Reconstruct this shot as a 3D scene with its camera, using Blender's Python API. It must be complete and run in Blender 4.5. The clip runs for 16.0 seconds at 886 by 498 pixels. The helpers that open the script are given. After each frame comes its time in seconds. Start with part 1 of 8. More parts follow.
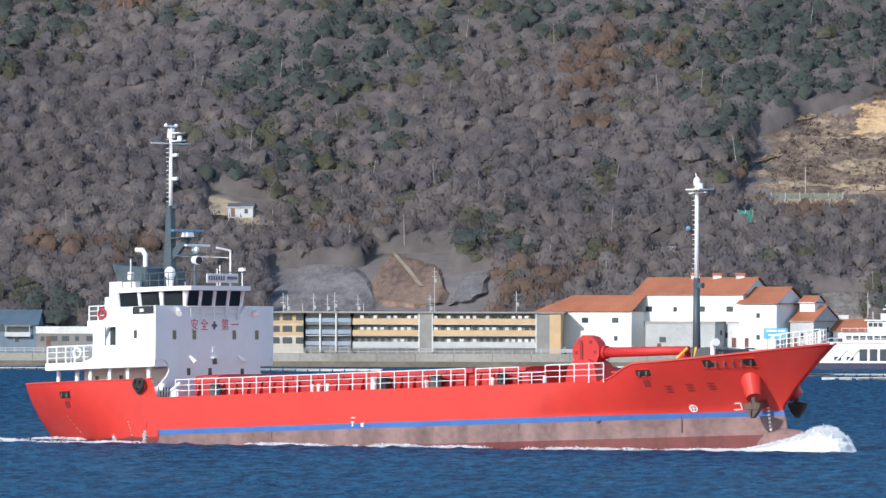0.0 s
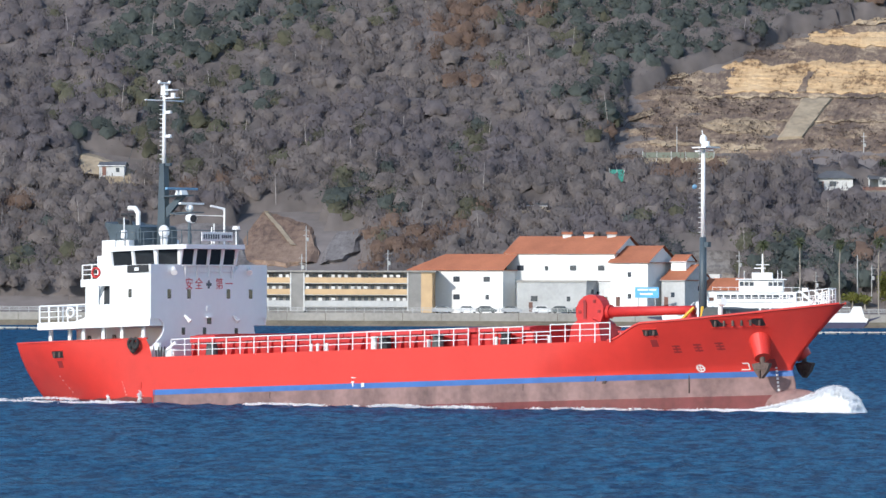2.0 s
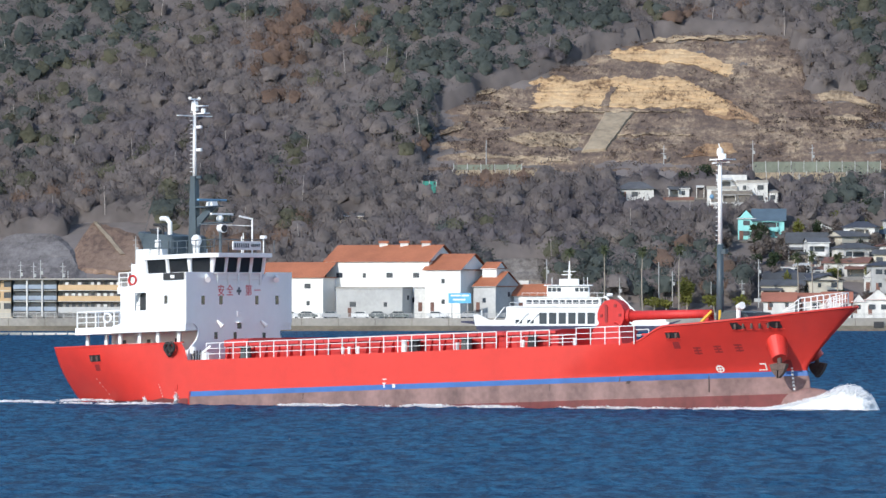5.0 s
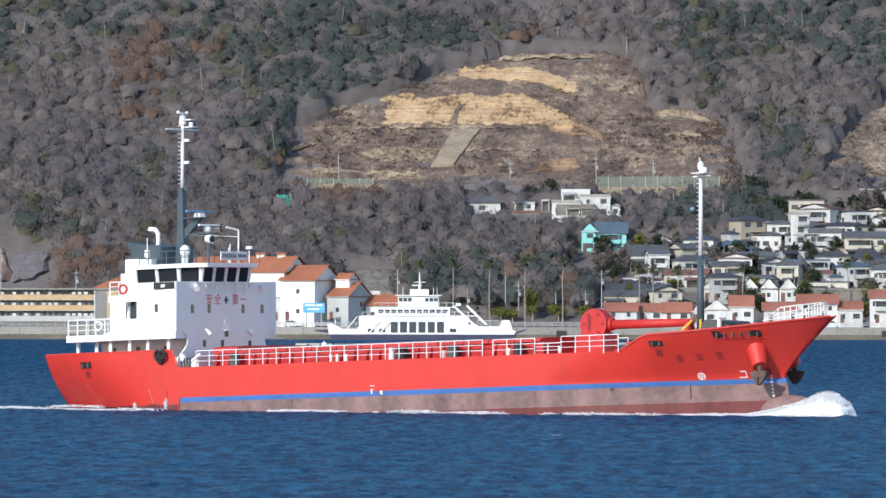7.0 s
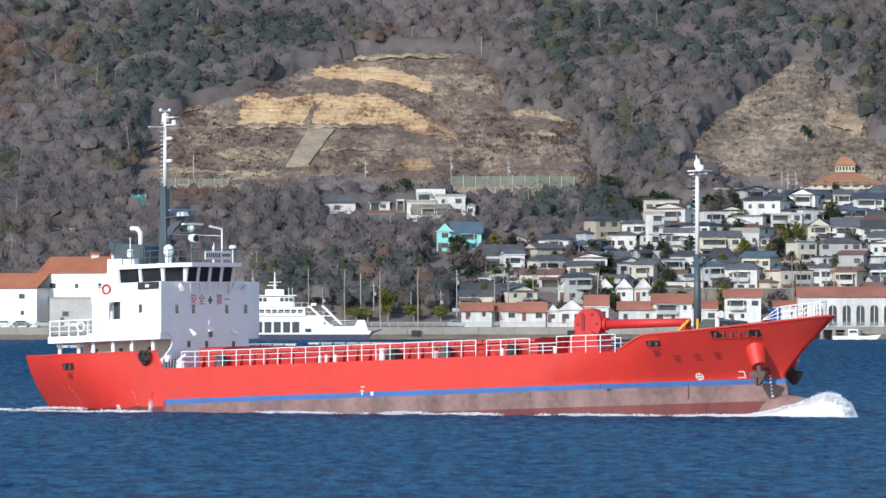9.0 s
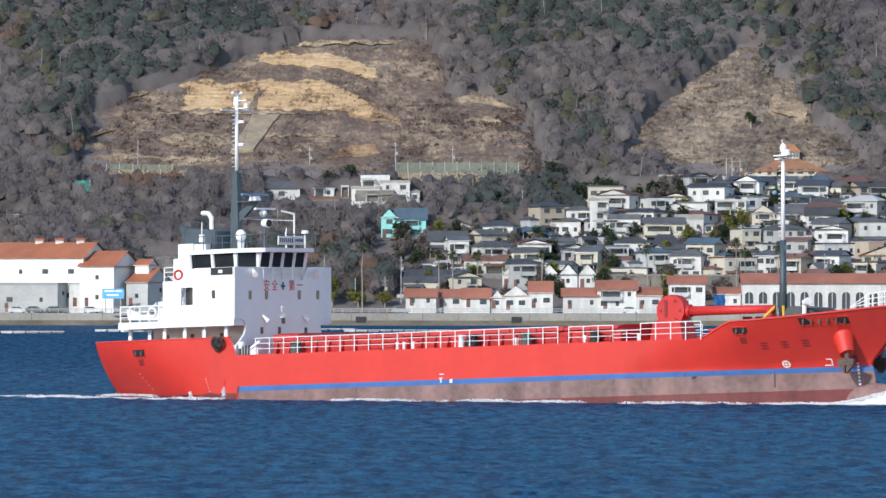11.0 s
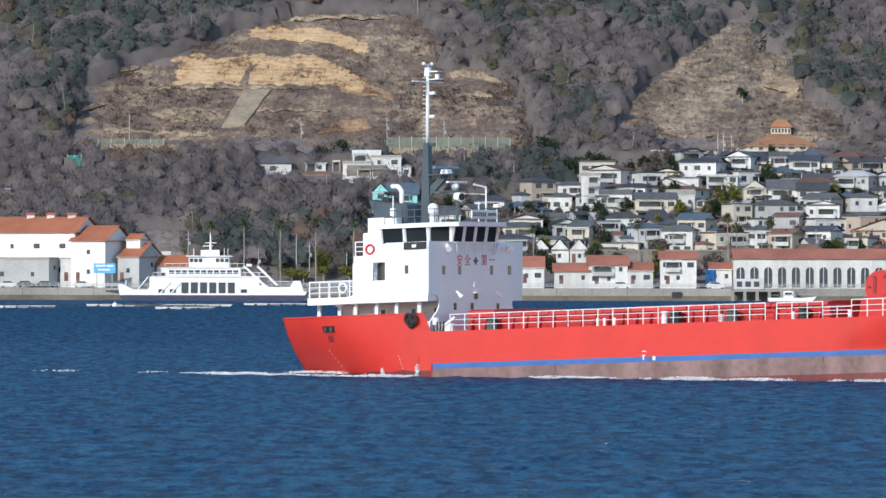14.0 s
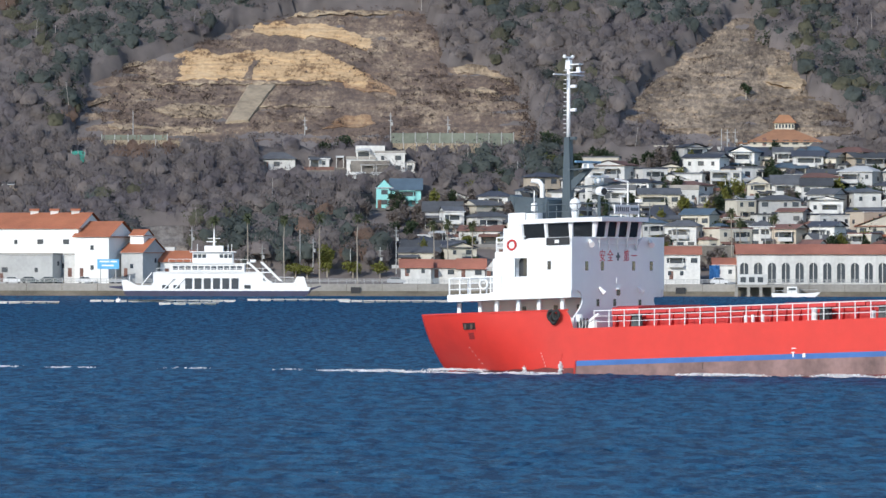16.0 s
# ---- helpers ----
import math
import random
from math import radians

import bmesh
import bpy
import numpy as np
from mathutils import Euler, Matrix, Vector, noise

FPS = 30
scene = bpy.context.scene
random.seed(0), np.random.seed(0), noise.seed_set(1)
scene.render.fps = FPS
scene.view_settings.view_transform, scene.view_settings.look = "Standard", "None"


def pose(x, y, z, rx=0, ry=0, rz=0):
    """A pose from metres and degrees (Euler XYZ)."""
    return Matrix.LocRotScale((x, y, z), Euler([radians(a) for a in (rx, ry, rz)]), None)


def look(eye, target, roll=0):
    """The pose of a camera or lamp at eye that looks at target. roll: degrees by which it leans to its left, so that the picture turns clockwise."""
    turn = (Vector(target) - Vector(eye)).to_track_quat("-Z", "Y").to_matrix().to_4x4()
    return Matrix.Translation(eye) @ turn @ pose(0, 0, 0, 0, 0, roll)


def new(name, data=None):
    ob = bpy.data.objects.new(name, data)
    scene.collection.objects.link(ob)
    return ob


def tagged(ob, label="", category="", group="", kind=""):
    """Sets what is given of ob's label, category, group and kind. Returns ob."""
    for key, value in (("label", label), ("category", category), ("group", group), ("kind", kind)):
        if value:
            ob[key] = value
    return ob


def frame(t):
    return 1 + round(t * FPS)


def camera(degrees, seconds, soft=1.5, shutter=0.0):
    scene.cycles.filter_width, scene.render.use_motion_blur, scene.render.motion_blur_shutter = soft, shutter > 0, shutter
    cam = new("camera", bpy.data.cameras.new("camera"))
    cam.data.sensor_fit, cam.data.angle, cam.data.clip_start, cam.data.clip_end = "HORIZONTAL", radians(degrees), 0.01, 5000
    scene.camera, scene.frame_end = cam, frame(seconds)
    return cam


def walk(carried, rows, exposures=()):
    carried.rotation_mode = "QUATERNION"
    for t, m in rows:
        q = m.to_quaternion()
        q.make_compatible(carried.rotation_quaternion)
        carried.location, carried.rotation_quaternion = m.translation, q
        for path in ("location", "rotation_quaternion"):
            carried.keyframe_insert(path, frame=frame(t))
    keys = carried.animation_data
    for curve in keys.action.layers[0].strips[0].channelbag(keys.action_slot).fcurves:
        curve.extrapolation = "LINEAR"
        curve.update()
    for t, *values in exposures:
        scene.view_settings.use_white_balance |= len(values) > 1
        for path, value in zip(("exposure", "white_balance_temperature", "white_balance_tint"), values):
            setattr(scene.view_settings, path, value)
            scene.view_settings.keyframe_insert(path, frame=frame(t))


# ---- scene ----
cam = camera(7.70, 16.0, soft=1.5)
ROWS = [
    (0, 0, 128.70, 6.901, 90.737, -0.147, 6.092),
    (0.5, 0, 128.70, 6.901, 90.656, -0.211, 5.897),
    (1, 0, 128.70, 6.901, 90.543, -0.118, 5.558),
    (1.5, 0, 128.70, 6.901, 90.433, -0.278, 5.310),
    (2, 0, 128.70, 6.901, 90.382, -0.176, 4.974),
    (2.5, 0, 128.70, 6.901, 90.343, -0.168, 4.685),
    (3, 0, 128.70, 6.901, 90.310, -0.156, 4.410),
    (3.1, 0, 127.72, 6.900, 90.315, -0.148, 4.354),
    (3.2, 0, 124.80, 6.897, 90.317, -0.139, 4.293),
    (3.3, 0, 120.90, 6.893, 90.319, -0.131, 4.230),
    (3.4, 0, 117.00, 6.889, 90.321, -0.123, 4.167),
    (3.5, 0, 113.10, 6.885, 90.327, -0.116, 4.099),
    (3.6, 0, 109.20, 6.881, 90.332, -0.107, 4.042),
    (3.7, 0, 105.30, 6.877, 90.338, -0.098, 3.986),
    (3.8, 0, 101.40, 6.873, 90.345, -0.089, 3.930),
    (3.9, 0, 97.50, 6.869, 90.352, -0.078, 3.872),
    (4, 0, 93.60, 6.866, 90.360, -0.068, 3.814),
    (4.1, 0, 89.70, 6.862, 90.367, -0.058, 3.754),
    (4.2, 0, 85.80, 6.858, 90.375, -0.047, 3.693),
    (4.3, 0, 81.90, 6.854, 90.383, -0.036, 3.632),
    (4.4, 0, 78.00, 6.850, 90.391, -0.026, 3.569),
    (4.5, 0, 74.10, 6.846, 90.399, -0.016, 3.506),
    (4.6, 0, 70.20, 6.842, 90.407, -0.006, 3.443),
    (4.7, 0, 66.30, 6.838, 90.415, 0.003, 3.378),
    (4.8, 0, 62.40, 6.834, 90.423, 0.011, 3.313),
    (4.9, 0, 58.50, 6.830, 90.431, 0.019, 3.247),
    (5, 0, 54.60, 6.826, 90.439, 0.026, 3.180),
    (5.1, 0, 50.70, 6.822, 90.447, 0.031, 3.113),
    (5.2, 0, 46.80, 6.818, 90.455, 0.036, 3.045),
    (5.3, 0, 42.90, 6.814, 90.463, 0.040, 2.976),
    (5.4, 0, 39.00, 6.810, 90.471, 0.042, 2.908),
    (5.5, 0, 35.10, 6.806, 90.478, 0.042, 2.839),
    (5.6, 0, 31.20, 6.803, 90.485, 0.041, 2.769),
    (5.7, 0, 27.30, 6.799, 90.492, 0.039, 2.699),
    (5.8, 0, 23.40, 6.795, 90.499, 0.034, 2.628),
    (5.9, 0, 19.50, 6.791, 90.505, 0.028, 2.557),
    (6, 0, 15.60, 6.787, 90.510, 0.019, 2.484),
    (6.1, 0, 11.70, 6.783, 90.515, 0.019, 2.412),
    (6.2, 0, 7.80, 6.779, 90.517, 0.007, 2.334),
    (6.3, 0, 3.90, 6.775, 90.518, -0.005, 2.257),
    (6.4, 0, 0.98, 6.772, 90.521, -0.016, 2.181),
    (6.5, 0, 0.00, 6.771, 90.525, -0.028, 2.108),
    (7, 0, 0.00, 6.771, 90.525, -0.050, 1.799),
    (7.5, 0, 0.00, 6.771, 90.494, 0.007, 1.378),
    (8, 0, 0.00, 6.771, 90.498, 0.016, 1.057),
    (8.5, 0, 0.00, 6.771, 90.515, 0.022, 0.773),
    (9, 0, 0.00, 6.771, 90.524, 0.035, 0.539),
    (9.5, 0, 0.00, 6.771, 90.512, 0.002, 0.358),
    (10, 0, 0.00, 6.771, 90.489, -0.025, 0.210),
    (10.5, 0, 0.00, 6.771, 90.451, -0.042, 0.115),
    (11, 0, 0.00, 6.771, 90.404, -0.047, 0.054),
    (11.5, 0, 0.00, 6.771, 90.354, -0.039, 0.012),
    (12, 0, 0.00, 6.771, 90.306, -0.018, -0.031),
    (12.5, 0, 0.00, 6.771, 90.262, 0.011, -0.078),
    (13, 0, 0.00, 6.771, 90.231, -0.034, -0.081),
    (13.5, 0, 0.00, 6.771, 90.211, -0.057, -0.046),
    (14, 0, 0.00, 6.771, 90.186, -0.101, -0.021),
    (14.5, 0, 0.00, 6.771, 90.168, -0.215, -0.013),
    (15, 0, 0.00, 6.771, 90.160, -0.151, -0.012),
    (15.5, 0, 0.00, 6.771, 90.153, -0.186, 0.002),
    (16, 0, 0.00, 6.771, 90.148, -0.080, 0.011),
]
walk(cam, [(t, pose(x, y, z, rx, ry, rz)) for t, x, y, z, rx, ry, rz in ROWS], exposures=[(0.0, 0.19, 6050, 10), (3.5, 0.15, 6050, 10), (6.0, 0.10, 6050, 10), (9.5, 0.09, 6050, 10), (12.0, -0.02, 6050, 10), (16.0, -0.04, 6050, 10)])

# ---- light ----
SUN_FROM = Vector((-0.47, -0.77, 0.44)).normalized()
world = bpy.data.worlds.new("world")
scene.world = world
world.use_nodes = True
wn = world.node_tree
sky = wn.nodes.new("ShaderNodeTexSky")
sky.sky_type, sky.sun_disc = "NISHITA", False
sky.sun_elevation = math.asin(SUN_FROM.z)
sky.sun_rotation = math.atan2(SUN_FROM.x, SUN_FROM.y)
sky.air_density, sky.dust_density = 1.0, 0.3
wn.links.new(sky.outputs[0], wn.nodes["Background"].inputs[0])
wn.nodes["Background"].inputs[1].default_value = 0.20
sun_data = bpy.data.lights.new("sun", "SUN")
sun_data.energy, sun_data.angle, sun_data.color = 3.8, radians(0.6), (1.0, 0.93, 0.82)
sun = new("sun", sun_data)
sun.matrix_world = look(SUN_FROM * 100, (0, 0, 0))


# ---- materials ----
def material(name, col, rough=0.6, metal=0.0, dark=0.8, light=1.15, grain=6.0, stain=0.5, bump=0.15, spec=0.5, streak=False, random_tint=0.0, coat=0.0, strata=False, see_through=0.0):
    """A surface with two scales of variation: fine grain and broad stains."""
    m = bpy.data.materials.new(name)
    m.use_nodes = True
    nt = m.node_tree
    b = nt.nodes["Principled BSDF"]
    b.inputs["Roughness"].default_value, b.inputs["Metallic"].default_value = rough, metal
    b.inputs["Specular IOR Level"].default_value = spec
    b.inputs["Coat Weight"].default_value = coat
    tc = nt.nodes.new("ShaderNodeTexCoord")
    mp = nt.nodes.new("ShaderNodeMapping")
    nt.links.new(tc.outputs["Object"], mp.inputs[0])
    if strata:
        mp.inputs["Scale"].default_value = (0.10, 0.10, 1.0)
    if streak:
        mp.inputs["Scale"].default_value = (1, 1, 0.12)
    n1, n2 = nt.nodes.new("ShaderNodeTexNoise"), nt.nodes.new("ShaderNodeTexNoise")
    n1.inputs["Scale"].default_value, n1.inputs["Detail"].default_value = grain, 4
    n2.inputs["Scale"].default_value, n2.inputs["Detail"].default_value = stain, 5
    nt.links.new(tc.outputs["Object"], n1.inputs["Vector"])
    nt.links.new(mp.outputs[0], n2.inputs["Vector"])
    mix = nt.nodes.new("ShaderNodeMath")
    mix.operation = "MULTIPLY_ADD"
    nt.links.new(n2.outputs[0], mix.inputs[0])
    mix.inputs[1].default_value = 0.65
    sc = nt.nodes.new("ShaderNodeMath")
    sc.operation = "MULTIPLY"
    sc.inputs[1].default_value = 0.35
    nt.links.new(n1.outputs[0], sc.inputs[0])
    nt.links.new(sc.outputs[0], mix.inputs[2])
    ramp = nt.nodes.new("ShaderNodeValToRGB")
    ramp.color_ramp.elements[0].position, ramp.color_ramp.elements[1].position = 0.32, 0.68
    ramp.color_ramp.elements[0].color = (*[c * dark for c in col], 1)
    ramp.color_ramp.elements[1].color = (*[min(0.9, c * light) for c in col], 1)
    nt.links.new(mix.outputs[0], ramp.inputs[0])
    out = ramp.outputs[0]
    if random_tint:
        oi = nt.nodes.new("ShaderNodeObjectInfo")
        hsv = nt.nodes.new("ShaderNodeHueSaturation")
        mr = nt.nodes.new("ShaderNodeMapRange")
        mr.inputs[3].default_value, mr.inputs[4].default_value = 1 - random_tint, 1 + random_tint
        nt.links.new(oi.outputs["Random"], mr.inputs[0])
        nt.links.new(mr.outputs[0], hsv.inputs["Value"])
        nt.links.new(out, hsv.inputs["Color"])
        out = hsv.outputs[0]
    nt.links.new(out, b.inputs["Base Color"])
    if see_through:
        tr, mx = nt.nodes.new("ShaderNodeBsdfTranslucent"), nt.nodes.new("ShaderNodeMixShader")
        nt.links.new(out, tr.inputs["Color"])
        mx.inputs[0].default_value = see_through
        nt.links.new(b.outputs[0], mx.inputs[1])
        nt.links.new(tr.outputs[0], mx.inputs[2])
        nt.links.new(mx.outputs[0], nt.nodes["Material Output"].inputs["Surface"])
    if bump:
        bp = nt.nodes.new("ShaderNodeBump")
        bp.inputs["Strength"].default_value, bp.inputs["Distance"].default_value = bump, 0.05
        nt.links.new(n1.outputs[0], bp.inputs["Height"])
        nt.links.new(bp.outputs[0], b.inputs["Normal"])
    return m


HULL_RED = material("hull_red_paint", (0.59, 0.038, 0.026), 0.42, dark=0.86, light=1.1, grain=1.2, stain=0.25, bump=0.03, streak=True)
DECK_RED = material("deck_red_paint", (0.52, 0.028, 0.025), 0.6, dark=0.75, light=1.1, grain=3, stain=0.4)
WET = material("wet_antifouling", (0.15, 0.035, 0.035), 0.3, dark=0.6, light=1.3, grain=2.5, stain=0.5, streak=True)
BOOT = material("worn_antifouling", (0.205, 0.125, 0.115), 0.7, dark=0.5, light=1.45, grain=2.5, stain=0.5, streak=True)
BLUE = material("blue_stripe_paint", (0.045, 0.13, 0.36), 0.5, dark=0.8, light=1.1, grain=2, stain=0.5)
WHITE = material("ship_white_paint", (0.80, 0.80, 0.80), 0.45, dark=0.95, light=1.03, grain=2, stain=0.4, bump=0.03, streak=True)
RAIL = material("rail_white_paint", (0.80, 0.79, 0.77), 0.5, dark=0.92, light=1.05)
DARK = material("dark_grey_paint", (0.055, 0.075, 0.09), 0.5, dark=0.8, light=1.2)
BLACK = material("black_fittings", (0.02, 0.02, 0.022), 0.6)
IRON = material("rusty_anchor_iron", (0.09, 0.06, 0.05), 0.8, dark=0.5, light=1.5, grain=4)
YELLOW = material("yellow_strut_paint", (0.65, 0.38, 0.03), 0.5)
GLASS = material("dark_window_glass", (0.045, 0.05, 0.056), 0.08, bump=0.0, spec=0.8)
MARK = material("white_marking_paint", (0.78, 0.76, 0.72), 0.6)
MARK_RED = material("red_lettering_paint", (0.55, 0.05, 0.06), 0.6)
# dark red for lettering, crane details and the painted hull shadows
MARK_DARK = material("dark_lettering_and_shadow", (0.24, 0.02, 0.02), 0.6)
RUBBER = material("old_rubber", (0.025, 0.025, 0.025), 0.9)
CANVAS = material("grey_canvas", (0.09, 0.10, 0.10), 0.9)
TEALP = material("radar_blue_paint", (0.15, 0.30, 0.45), 0.5)
FOAM = material("sea_foam", (0.88, 0.89, 0.9), 0.9, dark=0.92, light=1.02, grain=3, bump=0.3, spec=0.2, see_through=0.15)


def sea_material():
    m = bpy.data.materials.new("sea_water")
    m.use_nodes = True
    nt = m.node_tree
    b = nt.nodes["Principled BSDF"]
    b.inputs["Roughness"].default_value = 0.22
    b.inputs["IOR"].default_value = 1.33
    b.inputs["Specular IOR Level"].default_value = 0.0
    tc = nt.nodes.new("ShaderNodeTexCoord")
    # light and dark of the ripples, painted into the base colour
    cm, cn, cr = nt.nodes.new("ShaderNodeMapping"), nt.nodes.new("ShaderNodeTexNoise"), nt.nodes.new("ShaderNodeValToRGB")
    cm.inputs["Scale"].default_value = (1.0, 0.20, 1.0)
    cn.inputs["Scale"].default_value, cn.inputs["Detail"].default_value, cn.inputs["Roughness"].default_value = 1.0, 5, 0.65
    nt.links.new(tc.outputs["Object"], cm.inputs[0])
    nt.links.new(cm.outputs[0], cn.inputs["Vector"])
    nt.links.new(cn.outputs[0], cr.inputs[0])
    cr.color_ramp.elements[0].position, cr.color_ramp.elements[1].position = 0.41, 0.60
    cr.color_ramp.elements[0].color, cr.color_ramp.elements[1].color = (0.003, 0.032, 0.084, 1), (0.015, 0.098, 0.195, 1)
    nt.links.new(cr.outputs[0], b.inputs["Base Color"])
    last = None
    for scale, stretch, dist in ((0.8, 0.8, 0.16), (2.2, 0.8, 0.09), (6.0, 0.8, 0.04)):
        mp = nt.nodes.new("ShaderNodeMapping")
        mp.inputs["Scale"].default_value = (scale * stretch, scale, scale)
        mp.inputs["Rotation"].default_value = (0, 0, 0.5)
        n = nt.nodes.new("ShaderNodeTexNoise")
        n.inputs["Scale"].default_value, n.inputs["Detail"].default_value = 1.0, 3
        bp = nt.nodes.new("ShaderNodeBump")
        bp.inputs["Strength"].default_value, bp.inputs["Distance"].default_value = 1.0, dist * 4
        nt.links.new(tc.outputs["Object"], mp.inputs[0])
        nt.links.new(mp.outputs[0], n.inputs["Vector"])
        nt.links.new(n.outputs[0], bp.inputs["Height"])
        if last:
            nt.links.new(last.outputs[0], bp.inputs["Normal"])
        last = bp
    nt.links.new(last.outputs[0], b.inputs["Normal"])
    # a thin share of mirror-like sheen over the water's own deep blue
    gl, mx = nt.nodes.new("ShaderNodeBsdfGlossy"), nt.nodes.new("ShaderNodeMixShader")
    gl.inputs["Roughness"].default_value = 0.14
    nt.links.new(last.outputs[0], gl.inputs["Normal"])
    mx.inputs[0].default_value = 0.11
    nt.links.new(b.outputs[0], mx.inputs[1])
    nt.links.new(gl.outputs[0], mx.inputs[2])
    nt.links.new(mx.outputs[0], nt.nodes["Material Output"].inputs["Surface"])
    return m


SEA = sea_material()


# ---- building helpers ----
def finish(bm, name, mat, smooth=False):
    me = bpy.data.meshes.new(name)
    bmesh.ops.recalc_face_normals(bm, faces=bm.faces[:])
    bm.to_mesh(me)
    bm.free()
    me.materials.append(mat)
    if smooth:
        for poly in me.polygons:
            poly.use_smooth = True
    return me


def part(name, bm, mat, parent=None, label="", smooth=False):
    """Links a bmesh as one mesh object, under its thing or on its own."""
    ob = new(name, finish(bm, name, mat, smooth))
    if parent:
        ob.parent = parent
    if label:
        ob["label"] = label
    return ob


def thing(name, label, category, group="", m=None):
    ob = tagged(new(name), label, category, group)
    if m:
        ob.matrix_basis = m
    return ob


def add_box(bm, x0, y0, z0, x1, y1, z1, bevel=0.0):
    vs = [bm.verts.new((x, y, z)) for z in (z0, z1) for x, y in ((x0, y0), (x1, y0), (x1, y1), (x0, y1))]
    faces = [bm.faces.new([vs[i] for i in f]) for f in ((3, 2, 1, 0), (4, 5, 6, 7), (0, 1, 5, 4), (1, 2, 6, 5), (2, 3, 7, 6), (3, 0, 4, 7))]
    if bevel:
        edges = {e for f in faces for e in f.edges}
        bmesh.ops.bevel(bm, geom=list(edges), offset=bevel, segments=1, affect="EDGES")
    return bm


def box(x0, y0, z0, x1, y1, z1, bevel=0.0):
    return add_box(bmesh.new(), x0, y0, z0, x1, y1, z1, bevel)


def add_rod(bm, a, b, r, r2=None, n=8):
    a, b = Vector(a), Vector(b)
    r2 = r if r2 is None else r2
    q = (b - a).to_track_quat("Z", "Y")
    rings = []
    for p, rad in ((a, r), (b, r2)):
        rings.append([bm.verts.new(p + q @ Vector((math.cos(2 * math.pi * k / n) * rad, math.sin(2 * math.pi * k / n) * rad, 0))) for k in range(n)])
    for k in range(n):
        bm.faces.new((rings[0][k], rings[0][(k + 1) % n], rings[1][(k + 1) % n], rings[1][k]))
    bm.faces.new(rings[0][::-1])
    bm.faces.new(rings[1])
    return bm


def rod(a, b, r, r2=None, n=8):
    return add_rod(bmesh.new(), a, b, r, r2, n)


def add_prism(bm, pts, axis, lo, hi):
    """A flat outline drawn through a thickness along an axis. pts are the two other coordinates, in axis order."""
    def at(p, v):
        return (v, p[0], p[1]) if axis == 0 else (p[0], v, p[1]) if axis == 1 else (p[0], p[1], v)
    lo_v, hi_v = [bm.verts.new(at(p, lo)) for p in pts], [bm.verts.new(at(p, hi)) for p in pts]
    bm.faces.new(lo_v)
    bm.faces.new(hi_v[::-1])
    n = len(pts)
    for k in range(n):
        bm.faces.new((lo_v[k], lo_v[(k + 1) % n], hi_v[(k + 1) % n], hi_v[k]))
    return bm


def prism(pts, axis, lo, hi):
    return add_prism(bmesh.new(), pts, axis, lo, hi)


def ball(c, r, squash=1.0, sub=2):
    bm = bmesh.new()
    bmesh.ops.create_icosphere(bm, subdivisions=sub, radius=r)
    bmesh.ops.scale(bm, vec=(1, 1, squash), verts=bm.verts[:])
    bmesh.ops.translate(bm, vec=c, verts=bm.verts[:])
    return bm


def mesh_from(name, verts, faces, mat):
    me = bpy.data.meshes.new(name)
    me.from_pydata([tuple(v) for v in verts], [], [tuple(f) for f in faces])
    me.materials.append(mat)
    me.update()
    return new(name, me)


# ---- cargo ship: x ahead, y to port, z up from the waterline; the ship trims by the stern ----
TRIM = 0.036
HALF = 5.8


def trim(ob):
    """Tilts a ship part's mesh with the ship's trim."""
    for v in ob.data.vertices:
        v.co.z += TRIM * v.co.x
    return ob


def half_breadth(x, z):
    """Half the hull's breadth at a place along it and a height above the keel line."""
    f = min(1.0, max(0.0, z / 4.2))
    g = min(1.0, max(0.0, z + 0.4) / 4.4) ** 0.5
    stern = -11.0 - 0.6 * g
    stem = 43.9 - 0.25 * min(1.0, max(0.0, z)) if z < 1.0 else 43.65 + 3.5 * ((z - 1.0) / 3.5) ** 1.15
    la, c = 9.0 - 4.0 * f, 0.48 + 0.34 * g
    aft = c + (1 - c) * math.sin(math.pi / 2 * min(1.0, max(0.0, (x - stern) / la)))
    counter = 0.46 * (1 - f) ** 2.0 * max(0.0, 1 - (x - stern) / 9.5)
    aft *= 1 - counter
    lf, q = 16.0 - 3.0 * f, 1.1 - 0.3 * f
    fore = math.sin(math.pi / 2 * min(1.0, max(0.0, (stem - x) / lf))) ** q
    return HALF * aft * fore, stern, stem


def shell(z_list, x_from, x_to, top=None):
    """A band of the hull's skin, both sides, with the stem and stern closed."""
    bm = bmesh.new()
    n = 90
    rows = []
    for k, z in enumerate(z_list):
        _, xs, xe = half_breadth(0, z)
        lo, hi = (xs if x_from is None else x_from), (xe if x_to is None else x_to)
        row = []
        for i in range(n + 1):
            s = i / n
            s = 0.5 - 0.5 * math.cos(math.pi * s) if x_from is None else 1 - (1 - s) ** 1.4
            x = lo + (hi - lo) * s
            zz = z
            if top and k == len(z_list) - 1:
                zz = top(x)
            b = half_breadth(x, zz)[0]
            row.append((x, b, zz))
        rows.append(row)
    for side in (-1, 1):
        grid = [[bm.verts.new((x, side * b, z)) for x, b, z in row] for row in rows]
        for a, b in zip(grid, grid[1:]):
            for i in range(n):
                bm.faces.new((a[i], a[i + 1], b[i + 1], b[i]))
    bmesh.ops.remove_doubles(bm, verts=bm.verts[:], dist=0.002)
    return bm


